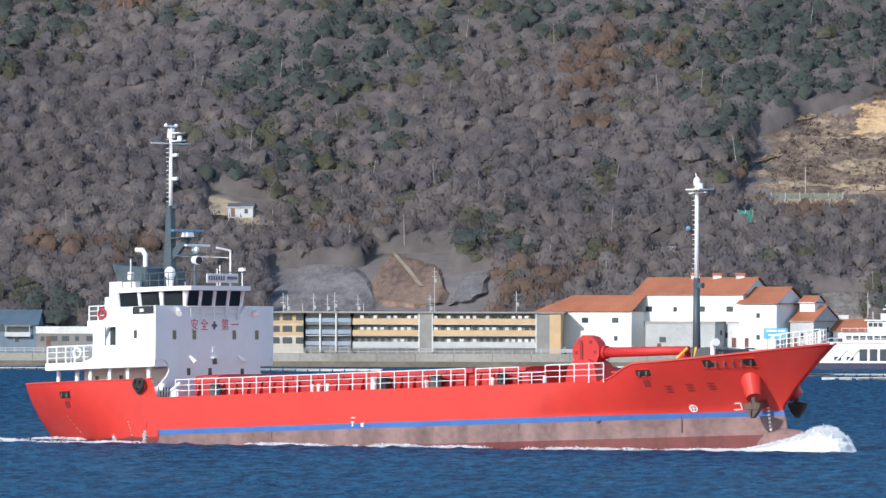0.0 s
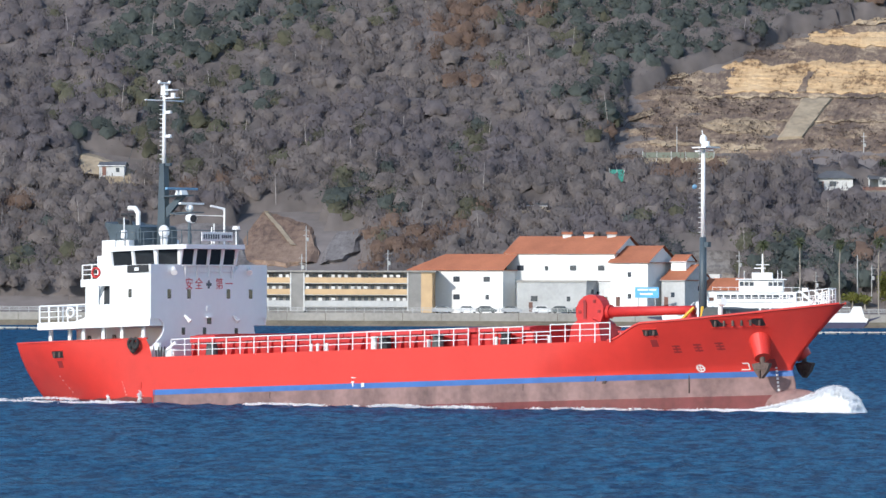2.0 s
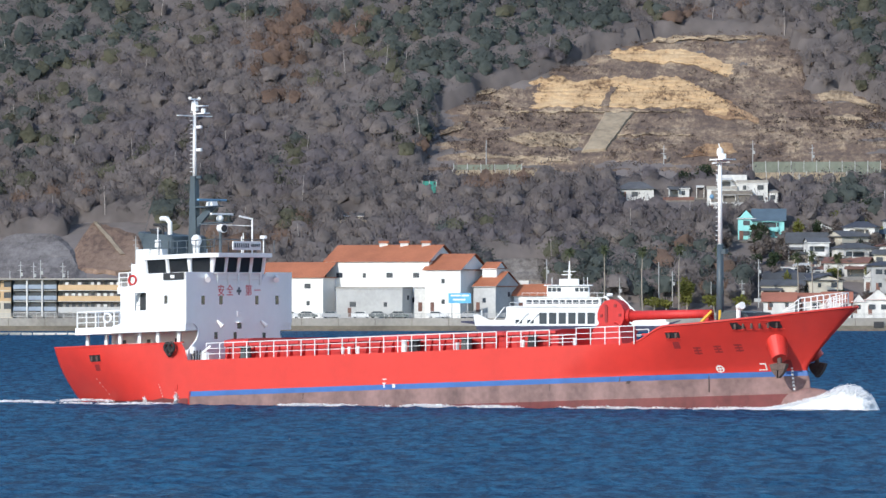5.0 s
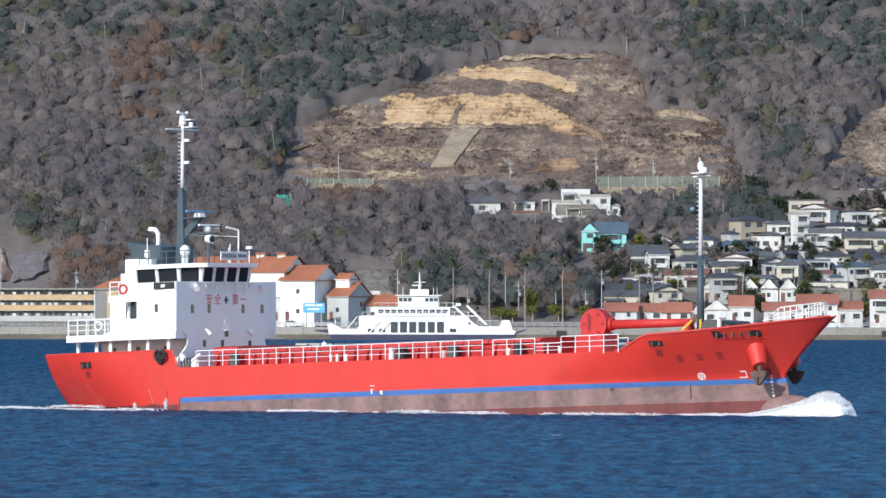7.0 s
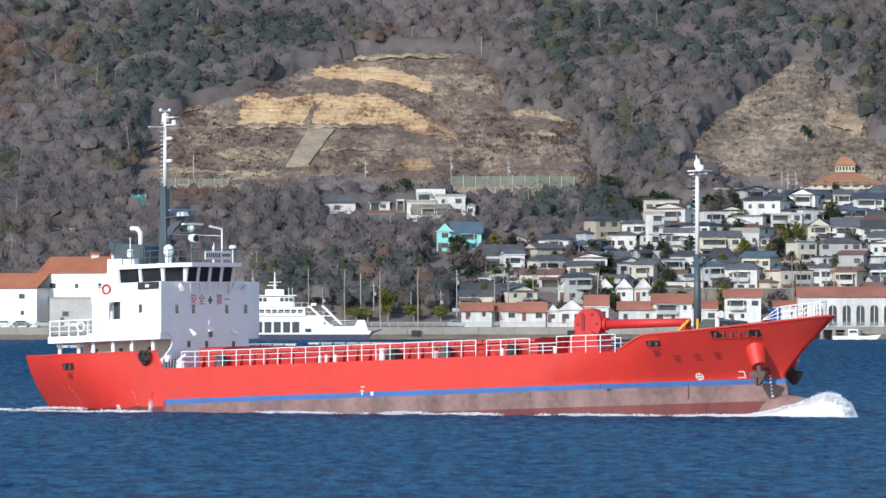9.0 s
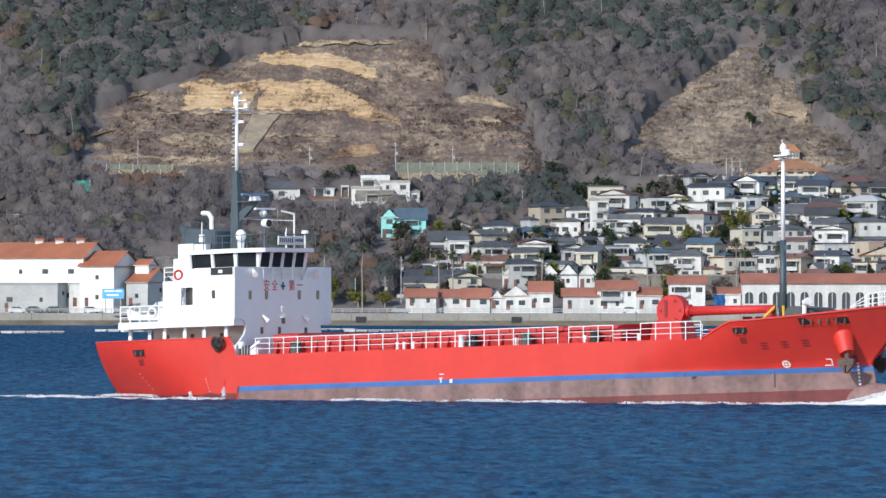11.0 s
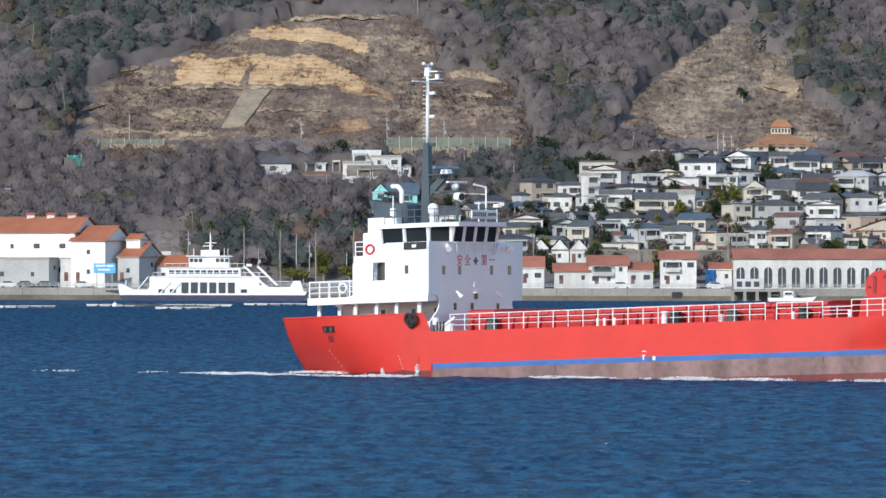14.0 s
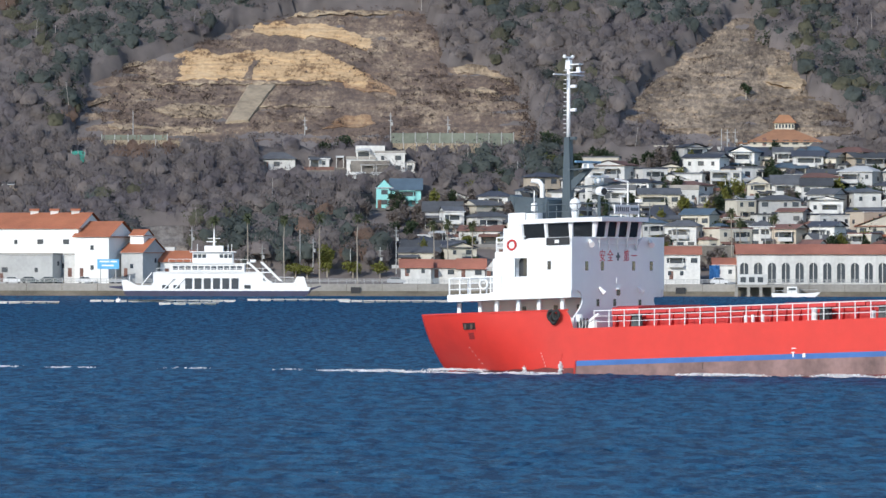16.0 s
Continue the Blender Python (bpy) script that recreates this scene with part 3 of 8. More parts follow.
# ---- deckhouse ----
HB = 5.82
house = sp("lower_house", box(-8.0, -3.3, 2.85, -0.02, 3.3, 5.0, 0.04), WHITE, "white lower deckhouse with side passages")
for x in (-6.9, -4.9, -2.6, -0.9):
    for side in (-1, 1):
        sp("porthole", box(x - 0.15, side * 3.3 - 0.03, 3.95, x + 0.15, side * 3.3 + 0.03, 4.4, 0.02), GLASS, parent=house)
slab = [(-9.1, -5.75), (-0.05, -HB), (-0.05, HB), (-9.1, 5.75)]
sp("boat_deck", prism(slab, 2, 4.82, 5.27), WHITE, "white boat deck edge")
for side in (-1, 1):
    for x in (-8.75, -7.2, -5.75, -4.15, -2.65, -0.95):
        py = 5.25 if x > -7 else 4.85
        sp("pillar", box(x - 0.13, side * py - 0.08, 2.9, x + 0.13, side * py + 0.08, 4.85, 0.02), WHITE)
    sp("locker", box(-4.9, side * 5.5 - 0.25, 3.9, -4.0, side * 5.5 + 0.25, 4.12, 0.03), WHITE)
    # side wall with a stepped after edge
    wall = [(0.0, 4.85), (0.0, 8.62), (-3.1, 8.62), (-3.45, 8.5), (-3.9, 8.05), (-4.3, 7.85), (-5.55, 7.85), (-5.55, 7.4), (-3.2, 7.4), (-3.2, 6.25), (-4.25, 6.25), (-4.6, 5.85), (-5.3, 5.45), (-6.1, 5.25), (-6.1, 4.85)]
    sp("side_wall", prism(wall, 1, *sorted((side * HB, side * (HB - 0.12)))), WHITE, "white side plating")
    sp("wall_pillar", box(-4.35, side * (HB - 0.06) - 0.06, 6.2, -4.1, side * (HB - 0.06) + 0.06, 7.45), WHITE)
    # solid dark block stands in for the shade inside the opening
    sp("opening", box(-4.1, side * 4.6, 6.2, -3.25, side * 5.3, 7.4), GLASS, "dark side opening")
    sp("side_window", box(-1.7, side * (HB + 0.02) - 0.02, 6.62, -1.45, side * (HB + 0.02) + 0.02, 7.15, 0.01), GLASS)
    sp("light_box", box(-1.75, side * (HB + 0.05) - 0.06, 8.15, -0.1, side * (HB + 0.05) + 0.06, 8.6, 0.02), BLACK, "black sidelight screen")
    sp("side_lamp", box(-1.1, side * (HB + 0.12) - 0.05, 8.25, -0.8, side * (HB + 0.12) + 0.05, 8.45), RAIL)
    # aft rails on boat deck and bridge deck
    fence = sp("railing", rod((-9.0, side * 5.65, 6.3), (-5.2, side * 5.65, 6.3), 0.05, n=6), RAIL, "white boat deck railing")
    for f in (5.6, 5.95):
        sp("rail_bar", rod((-9.0, side * 5.65, f), (-5.6, side * 5.65, f), 0.03, n=5), RAIL, parent=fence)
    for k in range(6):
        x = -9.0 + 0.76 * k
        sp("stanchion", rod((x, side * 5.65, 5.2), (x, side * 5.65, 6.3), 0.055, n=6), RAIL, parent=fence)
    fence = sp("railing", rod((-5.5, side * 5.7, 8.75), (-3.4, side * 5.7, 8.75), 0.04, n=6), RAIL, "white bridge deck railing")
    for f in (8.15, 8.45):
        sp("rail_bar", rod((-5.5, side * 5.7, f), (-3.9, side * 5.7, f), 0.03, n=5), RAIL, parent=fence)
    for x in (-5.5, -4.75, -4.0):
        sp("stanchion", rod((x, side * 5.7, 7.8), (x, side * 5.7, 8.75), 0.05, n=6), RAIL, parent=fence)
    for cx, cz in ((-4.35, 8.25), (-6.4, 5.85)):
        bm = bmesh.new()
        hoop = [[bm.verts.new((cx + (0.29 + 0.07 * math.cos(math.pi * j / 4)) * math.cos(math.pi * i / 10), side * (5.78 + 0.08 * math.sin(math.pi * j / 4)), cz + (0.29 + 0.07 * math.cos(math.pi * j / 4)) * math.sin(math.pi * i / 10))) for j in range(8)] for i in range(20)]
        for i in range(20):
            for j in range(8):
                bm.faces.new((hoop[i][j], hoop[(i + 1) % 20][j], hoop[(i + 1) % 20][(j + 1) % 8], hoop[i][(j + 1) % 8]))
        bmesh.ops.recalc_face_normals(bm, faces=bm.faces)
        sp("life_ring", bm, DECK_RED if cz > 7 else RAIL, "red and white life ring")
    # inclined ladder
    stair = sp("ladder", prism([(-5.4, 5.27), (-5.1, 5.27), (-3.9, 7.5), (-4.15, 7.5)], 1, side * 5.35, side * 5.42), RAIL, "white inclined ladder")
    for k in range(8):
        sp("tread", box(-5.3 + 0.16 * k, min(side * 4.8, side * 5.4), 5.5 + 0.27 * k, -5.08 + 0.16 * k, max(side * 4.8, side * 5.4), 5.53 + 0.27 * k), RAIL, parent=stair)
for k in range(6):
    y = -5.65 + 2.26 * k
    sp("stanchion", rod((-9.0, y, 5.2), (-9.0, y, 6.3), 0.05, n=6), RAIL)
sp("after_rail", rod((-9.0, -5.65, 6.3), (-9.0, 5.65, 6.3), 0.045, n=6), RAIL)
sp("upper_house", box(-3.6, -5.2, 5.2, -0.15, 5.2, 7.6), WHITE)
sp("after_house", box(-7.2, -3.4, 5.2, -3.6, 3.4, 7.5, 0.05), WHITE)
sp("bridge_deck", box(-5.5, -5.7, 7.42, -0.1, 5.7, 7.6), WHITE)
# front wall: full breadth with arched passages below and a railed gap above
arch = [(-HB, 5.27), (-5.0, 5.25), (-4.7, 5.12), (-4.5, 4.85), (-4.52, 4.5), (-4.75, 4.15), (-5.15, 3.85), (-5.6, 3.5), (-5.7, 2.85)]
left = [(-HB, 8.62), (-3.05, 8.62), (-2.6, 8.2), (-2.3, 7.78), (0, 7.78), (0, 2.85)]
half_front = arch + list(reversed(left))
sp("front_wall", prism(half_front, 0, -0.06, 0.06), WHITE, "white deckhouse front plating")
sp("front_wall", prism([(-y, z) for y, z in half_front], 0, -0.06, 0.06), WHITE, "white deckhouse front plating")
fence = sp("railing", rod((0.03, -2.65, 8.55), (0.03, 2.65, 8.55), 0.05, n=6), RAIL, "white front railing")
sp("rail_bar", rod((0.03, -2.4, 8.17), (0.03, 2.4, 8.17), 0.035, n=5), RAIL, parent=fence)
for k in range(5):
    y = -2.35 + 1.175 * k
    sp("stanchion", box(-0.02, y - 0.06, 7.75, 0.08, y + 0.06, 8.6), RAIL, parent=fence)
for y in (4.0, 2.05, -1.9, -4.15):
    sp("front_window", box(0.05, -y - 0.17, 6.5, 0.09, -y + 0.17, 7.08, 0.015), GLASS, "small dark front window")
sp("front_vent", box(0.05, -0.32, 5.7, 0.12, 0.22, 6.05, 0.02), WHITE)
sp("front_window", box(0.05, -0.25, 4.92, 0.1, 0.18, 5.3, 0.02), GLASS)
sp("porch_roof", box(0.05, -0.4, 5.3, 0.3, 0.3, 5.36), WHITE)
for y in (2.35, -2.5):
    sp("floodlight", rod((0.1, y, 5.45), (0.45, y + 0.12, 5.05), 0.07, 0.16, n=10), RAIL, "white floodlight")
for y in (3.75, -3.8):
    horn = rod((0.02, y + 0.25, 8.45), (0.45, y - 0.2, 8.1), 0.08, 0.2, n=10)
    sp("searchlight", horn, RAIL, "white deck floodlight")
for y, z in ((2.7, 4.2), (-0.5, 4.25), (-2.6, 4.25)):
    sp("porthole", box(0.05, y - 0.17, z, 0.09, y + 0.17, z + 0.45, 0.02), GLASS)


def lettering(chars, size, m, mat, name, label=""):
    """Painted writing from the built-in font, as a thin mesh."""
    cu = bpy.data.curves.new(name, "FONT")
    cu.body, cu.size, cu.extrude = chars, size, 0.008
    cu.align_x, cu.align_y = "CENTER", "CENTER"
    tmp = new(name, cu)
    me = bpy.data.meshes.new_from_object(tmp.evaluated_get(bpy.context.evaluated_depsgraph_get()))
    bpy.data.objects.remove(tmp)
    ob = new(name, me)
    me.transform(m)
    me.materials.clear()
    me.materials.append(mat)
    if label:
        ob["label"] = label
    return ob


for ch, y in (("安", -2.05), ("全", -1.08), ("第", 0.98), ("一", 1.95)):
    ob = lettering(ch, 0.78, Matrix.Translation((0.075, y, 7.38)) @ pose(0, 0, 0, 90, 0, 90), MARK_RED, "safety_lettering", "red painted safety lettering")
    ob.parent = cargo_ship
bm = box(0.05, -0.33, 7.3, 0.09, 0.17, 7.46)
add_box(bm, 0.05, -0.16, 7.13, 0.091, 0.0, 7.63)
sp("safety_cross", bm, DARK, "dark green painted cross")

# ---- wheelhouse ----
WH = [(-4.9, -3.5), (-1.35, -3.5), (-0.12, -2.75), (-0.12, 2.75), (-1.35, 3.5), (-4.9, 3.5)]
sp("wheelhouse_base", prism(WH, 2, 7.6, 8.66), WHITE, "white wheelhouse")
roof = [(-5.1, -3.8), (-1.2, -4.0), (0.55, -2.95), (0.55, 2.95), (-1.2, 4.0), (-5.1, 3.8)]
sp("wheelhouse_roof", prism(roof, 2, 9.58, 9.86), WHITE, "white overhanging wheelhouse roof")
inner = [(x * 0.94 - 0.35, y * 0.9) for x, y in WH]
sp("wheelhouse_interior", prism(inner, 2, 8.6, 9.6), BLACK, "dark wheelhouse interior")
for (xa, ya), (xb, yb) in zip(WH, WH[1:] + WH[:1]):
    a, b = Vector((xa, ya, 0)), Vector((xb, yb, 0))
    n = max(1, round((b - a).length / 1.55))
    d = (b - a).normalized()
    nrm = Vector((d.y, -d.x, 0))
    for k in range(n):
        p, q = a + (b - a) * k / n, a + (b - a) * (k + 1) / n
        bm = bmesh.new()
        vs = [bm.verts.new(v) for v in (p + d * 0.1 + Vector((0, 0, 8.62)), q - d * 0.1 + Vector((0, 0, 8.62)), q - d * 0.1 + nrm * 0.14 + Vector((0, 0, 9.6)), p + d * 0.1 + nrm * 0.14 + Vector((0, 0, 9.6)))]
        bm.faces.new(vs)
        bmesh.ops.solidify(bm, geom=bm.faces[:], thickness=0.03)
        sp("wheelhouse_window", bm, GLASS, "dark raked wheelhouse window")
    for k in range(n + 1):
        p = a + (b - a) * k / n
        sp("window_post", rod(p + Vector((0, 0, 8.6)), p + nrm * 0.16 + Vector((0, 0, 9.62)), 0.13, n=6), WHITE)
# ---- on the wheelhouse roof ----
sp("roof_railing", rod((-4.8, -3.3, 10.75), (0.2, -2.9, 10.75), 0.03, n=5), DARK)
for k in range(8):
    x = -4.8 + 0.75 * k
    for y in (-3.3, 3.3):
        sp("stanchion", rod((x, y, 9.85), (x, y, 10.75), 0.03, n=5), DARK)
sp("roof_railing", rod((-4.8, -3.3, 10.3), (0.2, -2.9, 10.3), 0.025, n=5), DARK)
sp("roof_railing", rod((0.2, -2.9, 10.75), (0.2, 2.9, 10.75), 0.03, n=5), DARK)
sp("name_board", box(0.6, -1.55, 10.05, 0.68, 1.55, 10.62, 0.02), RAIL, "white call sign board with dark letters")
for k in range(7):
    sp("board_bar", box(0.685, -1.4 + 0.24 * k, 10.20, 0.70, -1.27 + 0.24 * k, 10.48), DARK, "dark unreadable board lettering")
for k in range(5):
    sp("board_bar", box(0.685, 0.45 + 0.2 * k, 10.25, 0.70, 0.58 + 0.2 * k, 10.45), DARK)
bm = prism([(-6.3, 9.75), (-4.0, 9.75), (-4.0, 11.1), (-4.4, 11.25), (-6.4, 11.35), (-6.9, 11.6), (-6.9, 11.3), (-6.5, 10.9)], 1, -1.9, 1.9)
bmesh.ops.bevel(bm, geom=bm.edges[:], offset=0.08, segments=2, affect="EDGES")
sp("funnel", bm, DARK, "dark grey funnel with white exhaust pipes")
sp("funnel_base", box(-6.6, -2.5, 9.2, -4.4, 2.5, 10.35, 0.04), WHITE)
sp("funnel_house", box(-6.9, -2.6, 7.5, -4.7, 2.6, 9.4, 0.04), WHITE)
for x, y, h, r in ((-5.2, -0.6, 12.15, 0.15), (-5.55, -0.9, 11.75, 0.09), (-5.9, 0.2, 11.75, 0.12)):
    bm = rod((x, y, 11.0), (x, y, h), r, n=12)
    add_rod(bm, (x, y, h - 0.1), (x - 0.25, y, h + 0.22), r, n=12)
    add_rod(bm, (x - 0.2, y, h + 0.2), (x - 0.75, y, h + 0.24), r * 1.05, n=12)
    sp("exhaust_pipe", bm, RAIL if r > 0.14 else BLACK)
sp("vent_scoop", prism([(-6.2, 11.3), (-5.7, 11.3), (-5.8, 11.6), (-6.5, 11.75)], 1, -1.2, -0.5), BLACK)
mast = sp("main_mast", prism([(-4.0, 9.8), (-3.3, 9.8), (-3.45, 15.1), (-3.8, 15.1)], 1, -0.24, 0.24), DARK, "dark grey main mast")
sp("upper_mast", rod((-3.62, 0, 15.0), (-3.62, 0, 19.6), 0.13, 0.10, n=12), RAIL, "white upper mast", parent=mast, smooth=True)
sp("mast_top", prism([(-3.8, 19.4), (-3.4, 19.4), (-3.45, 20.0), (-3.75, 20.0)], 1, -0.15, 0.15), RAIL, parent=mast)
sp("wind_vane", rod((-3.62, -0.55, 20.15), (-3.62, 0.55, 20.15), 0.06, n=6), RAIL, parent=mast)
sp("wind_post", rod((-3.62, 0, 19.9), (-3.62, 0, 20.15), 0.05, n=6), RAIL, parent=mast)
for dy in (-0.5, 0.5):
    sp("wind_cup", ball((-3.62, dy, 20.2), 0.12), RAIL, parent=mast)
yard = sp("yardarm", rod((-3.62, -1.9, 19.05), (-3.62, 1.9, 19.05), 0.05, n=6), RAIL, "white yardarm", parent=mast)
sp("light_platform", box(-3.5, -0.3, 19.15, -2.6, 0.3, 19.22), RAIL, parent=mast)
sp("light_platform", box(-3.5, -0.3, 19.65, -2.7, 0.3, 19.72), RAIL, parent=mast)
sp("mast_light", rod((-2.9, 0, 19.22), (-2.9, 0, 19.5), 0.14, n=10), RAIL, parent=mast)
for k in range(15):
    sp("rung", rod((-3.98, 0.0, 15.4 + 0.28 * k), (-3.62, 0, 15.4 + 0.28 * k), 0.02, n=5), RAIL, parent=mast)
for z in (16.7, 18.2, 14.9):
    sp("mast_lamp", box(-3.45, -0.12, z, -3.05, 0.12, z + 0.2, 0.03), RAIL if z > 16 else DARK, parent=mast)
sp("radar_bracket", prism([(-3.4, 11.6), (-1.9, 13.0), (-2.3, 13.05), (-3.4, 12.3)], 1, -0.12, 0.12), DARK, parent=mast)
sp("radar_platform", box(-3.4, -0.6, 12.98, -1.7, 0.6, 13.05), DARK, parent=mast)
sp("radar_motor", prism([(-2.5, 13.05), (-1.9, 13.05), (-2.0, 13.35), (-2.4, 13.35)], 1, -0.3, 0.3), RAIL, parent=mast)
sp("radar_scanner", box(-2.3, -1.55, 13.38, -2.1, 1.55, 13.52, 0.03), TEALP, "blue radar scanner bar", parent=mast)
sp("radar_platform", box(-3.0, -0.6, 11.9, -0.9, 0.6, 11.96), DARK, parent=mast)
sp("radar_motor", ball((-1.4, -0.2, 12.2), 0.25), RAIL, parent=mast)
sp("radar_scanner", box(-1.5, -1.2, 12.42, -1.3, 1.2, 12.55, 0.03), RAIL, "white radar scanner bar", parent=mast)
dome = rod((-1.9, -2.1, 9.86), (-1.9, -2.1, 10.4), 0.2, 0.25, n=12)
sp("dome_post", dome, RAIL)
sp("satellite_dome", ball((-1.9, -2.1, 10.75), 0.36, 1.15), RAIL, "white satellite dome", smooth=True)
sp("search_light", rod((-0.9, -0.9, 11.55), (-0.4, -1.05, 11.5), 0.25, 0.29, n=18), RAIL, "white searchlight")
sp("search_lens", rod((-0.4, -1.05, 11.5), (-0.37, -1.06, 11.5), 0.24, n=18), BLACK)
sp("light_post", rod((-0.8, -0.95, 9.86), (-0.8, -0.95, 11.3), 0.1, n=8), DARK)
for x, y, h in ((-0.3, 0.9, 11.2), (-0.2, 3.0, 10.9), (-4.3, -3.1, 11.7), (0.3, -0.1, 10.95)):
    sp("antenna_post", rod((x, y, 9.86), (x, y, h), 0.04, n=6), RAIL)
sp("antenna_top", rod((-0.2, 3.0, 10.85), (-0.2, 3.0, 11.05), 0.25, 0.22, n=10), RAIL)
sp("antenna_box", box(-4.45, -3.25, 10.4, -4.15, -2.95, 10.9, 0.03), RAIL)
sp("davit_post", rod((-0.6, 2.3, 9.86), (-0.6, 2.3, 12.2), 0.06, n=6), RAIL)
sp("davit_arm", rod((-0.6, 2.3, 12.15), (-1.0, 1.4, 12.35), 0.07, n=6), RAIL)
sp("signal_line", rod((-0.6, 2.3, 11.7), (-2.9, -0.4, 11.9), 0.025, n=4), RAIL)
sp("stay_wire", rod((-3.62, -1.8, 19.0), (-6.5, -2.0, 10.8), 0.012, n=4), DARK)
sp("stay_wire", rod((-3.62, 1.8, 19.0), (-6.5, 2.0, 10.8), 0.012, n=4), DARK)


# ---- water thrown up by the ship ----
def foam_lumps(name, label, spots, seed, fleck=0.2, crest=None):
    """Spray and foam as many small torn flakes round a set of blobs."""
    rs = np.random.RandomState(seed)
    vs = []
    for x, y, z, rx, ry, rz, n in spots:
        if n < 1:
            continue
        d = rs.normal(size=(n, 3))
        d /= np.linalg.norm(d, axis=1)[:, None]
        c = d * rs.uniform(0, 1, size=(n, 1)) ** 0.5 * np.array([rx, ry, rz]) + np.array([x, y, z])
        v = c[:, None, :] + rs.uniform(-1, 1, size=(n, 4, 3)) * fleck * rs.uniform(0.5, 1.5, size=(n, 1, 1)) * np.array([1.2, 1.2, 0.8])
        v[:, :, 2] = np.maximum(v[:, :, 2], 0.01)
        vs.append(v.reshape(-1, 3))
    verts = np.concatenate(vs)
    faces = []
    for b in range(0, len(verts), 4):
        faces += [(b, b + 1, b + 2), (b, b + 2, b + 3), (b, b + 1, b + 3), (b + 1, b + 2, b + 3)]
    verts = verts.tolist()
    if crest:      # a rolled sheet of solid white water under the flakes
        xa, xb, n, m = crest[0], crest[1], 110, 22
        base = len(verts)
        for i in range(n + 1):
            s = i / n
            top, y_in, wide = crest[2](s)
            x = xa + (xb - xa) * s
            for k in range(m + 1):
                q = k / m
                lump = 1 + 0.16 * noise.noise((x * 1.3, q * 4, 2.0)) + 0.12 * noise.noise((x * 3.6, q * 9, 5.0))
                ragged = 1 + 0.25 * noise.noise((x * 2.0, 7.0, 1.0))
                verts.append((x + 0.2 * noise.noise((x, q * 3, 9.0)), y_in - wide * ragged * q, 0.03 + top * lump * math.sin(math.pi * min(1.0, 0.12 + 0.88 * q)) ** 0.8 * (1 if q < 0.98 else 0)))
        for i in range(n):
            for k in range(m):
                a = base + i * (m + 1) + k
                faces.append((a, a + 1, a + m + 2, a + m + 1))
    return tagged(mesh_from(name, verts, faces, FOAM), label, "sea foam", kind="stuff")


r = random.Random(7)
def bow_crest(s):
    """Height, inner edge and breadth of the bow wave, from its front to its tail."""
    top = 1.12 * math.exp(-((s - 0.13) / 0.13) ** 2) + 0.50 * math.exp(-((s - 0.32) / 0.18) ** 2) + 0.16 * (1 - s)
    top *= min(1.0, s / 0.03) ** 0.6
    return top, -0.2 - 2.6 * max(0.0, s - 0.12) ** 0.75, 1.9 - 0.7 * s


spots = []
for k in range(60):      # torn spray over the crest
    s = k / 59
    top, y_in, wide = bow_crest(s)
    x = 49.0 - 11.0 * s
    spots.append((x, y_in - wide * 0.5, top * 0.85, 0.3, wide * 0.42, 0.10 + top * 0.24, 330))
    spots.append((x, y_in - wide * 0.95, 0.05, 0.35, 0.45, 0.08, 90))
bow_wave = foam_lumps("bow_wave", "white breaking bow wave at the red stem", spots, 1, 0.042, (49.0, 38.0, bow_crest))
spots = []
for k in range(150):      # thin foam along the waterline, coming and going
    x = 41.0 - 33.0 * k / 149
    thick = max(0.0, noise.noise((x * 0.23, 1.0, 3.0)) + 0.30 + 0.5 * noise.noise((x * 0.9, 4.0, 3.0)))
    spots.append((x, -half_breadth(x, 0)[0] - 0.35 - r.uniform(0, 0.3), 0.06, 0.25, 0.22 + 0.5 * thick, 0.07 + 0.12 * thick, int(110 * thick)))
side_foam = foam_lumps("side_foam", "thin white foam line along the hull's waterline", spots, 2, 0.07)
spots = []
for k in range(90):      # stern wave and churned water
    s = k / 89
    x = -0.8 - 15.5 * s
    crest = 0.10 + 0.22 * math.exp(-((s - 0.55) / 0.22) ** 2)
    b = half_breadth(max(x, -8.4), 0.3)[0]
    patch = max(0.0, 0.25 + 2.4 * noise.noise((x * 0.42, 11.0, 1.0)))
    spots.append((x, -b - 0.45 + 1.2 * max(0.0, s - 0.5), crest * 0.7, 0.5, 0.35 + 0.8 * s, 0.07, int(40 * patch)))
    spots.append((x, -b - 2.0 - 5.0 * (1 - s) * s, 0.05, 0.9, 1.1, 0.05, int(90 * patch * r.random() ** 2)))
    spots.append((x - 3.0, -b - 0.4 + 2.5 * s - r.uniform(0, 3), 0.05, 0.9, 0.5, 0.05, int(60 * patch * r.random() ** 2)))
for x, z in ((-0.7, 0.75), (-3.6, 0.5)):
    spots.append((x, -half_breadth(x, z * 0.5)[0] - 0.12, z * 0.45, 0.14, 0.16, z * 0.7, 170))
stern_wave = foam_lumps("stern_wave", "white churned water round the stern", spots, 3, 0.06)
spots = []
for k in range(260):
    x = -13.0 - 90.0 * k / 259
    thick = max(0.0, noise.noise((x * 0.16, 8.0, 3.0)) - 0.02 + 0.7 * noise.noise((x * 0.7, 2.0, 3.0))) * (1.3 - k / 300)
    spots.append((x, r.uniform(-1.3, 1.3) + 1.6 * noise.noise((x * 0.12, 5.0, 1.0)) + 0.02 * x - 2.0, 0.07, 0.4, 0.6 + 1.6 * thick, 0.05, int(62 * thick)))
wake = foam_lumps("wake", "broken white wake streak trailing on blue water", spots, 5, 0.06)

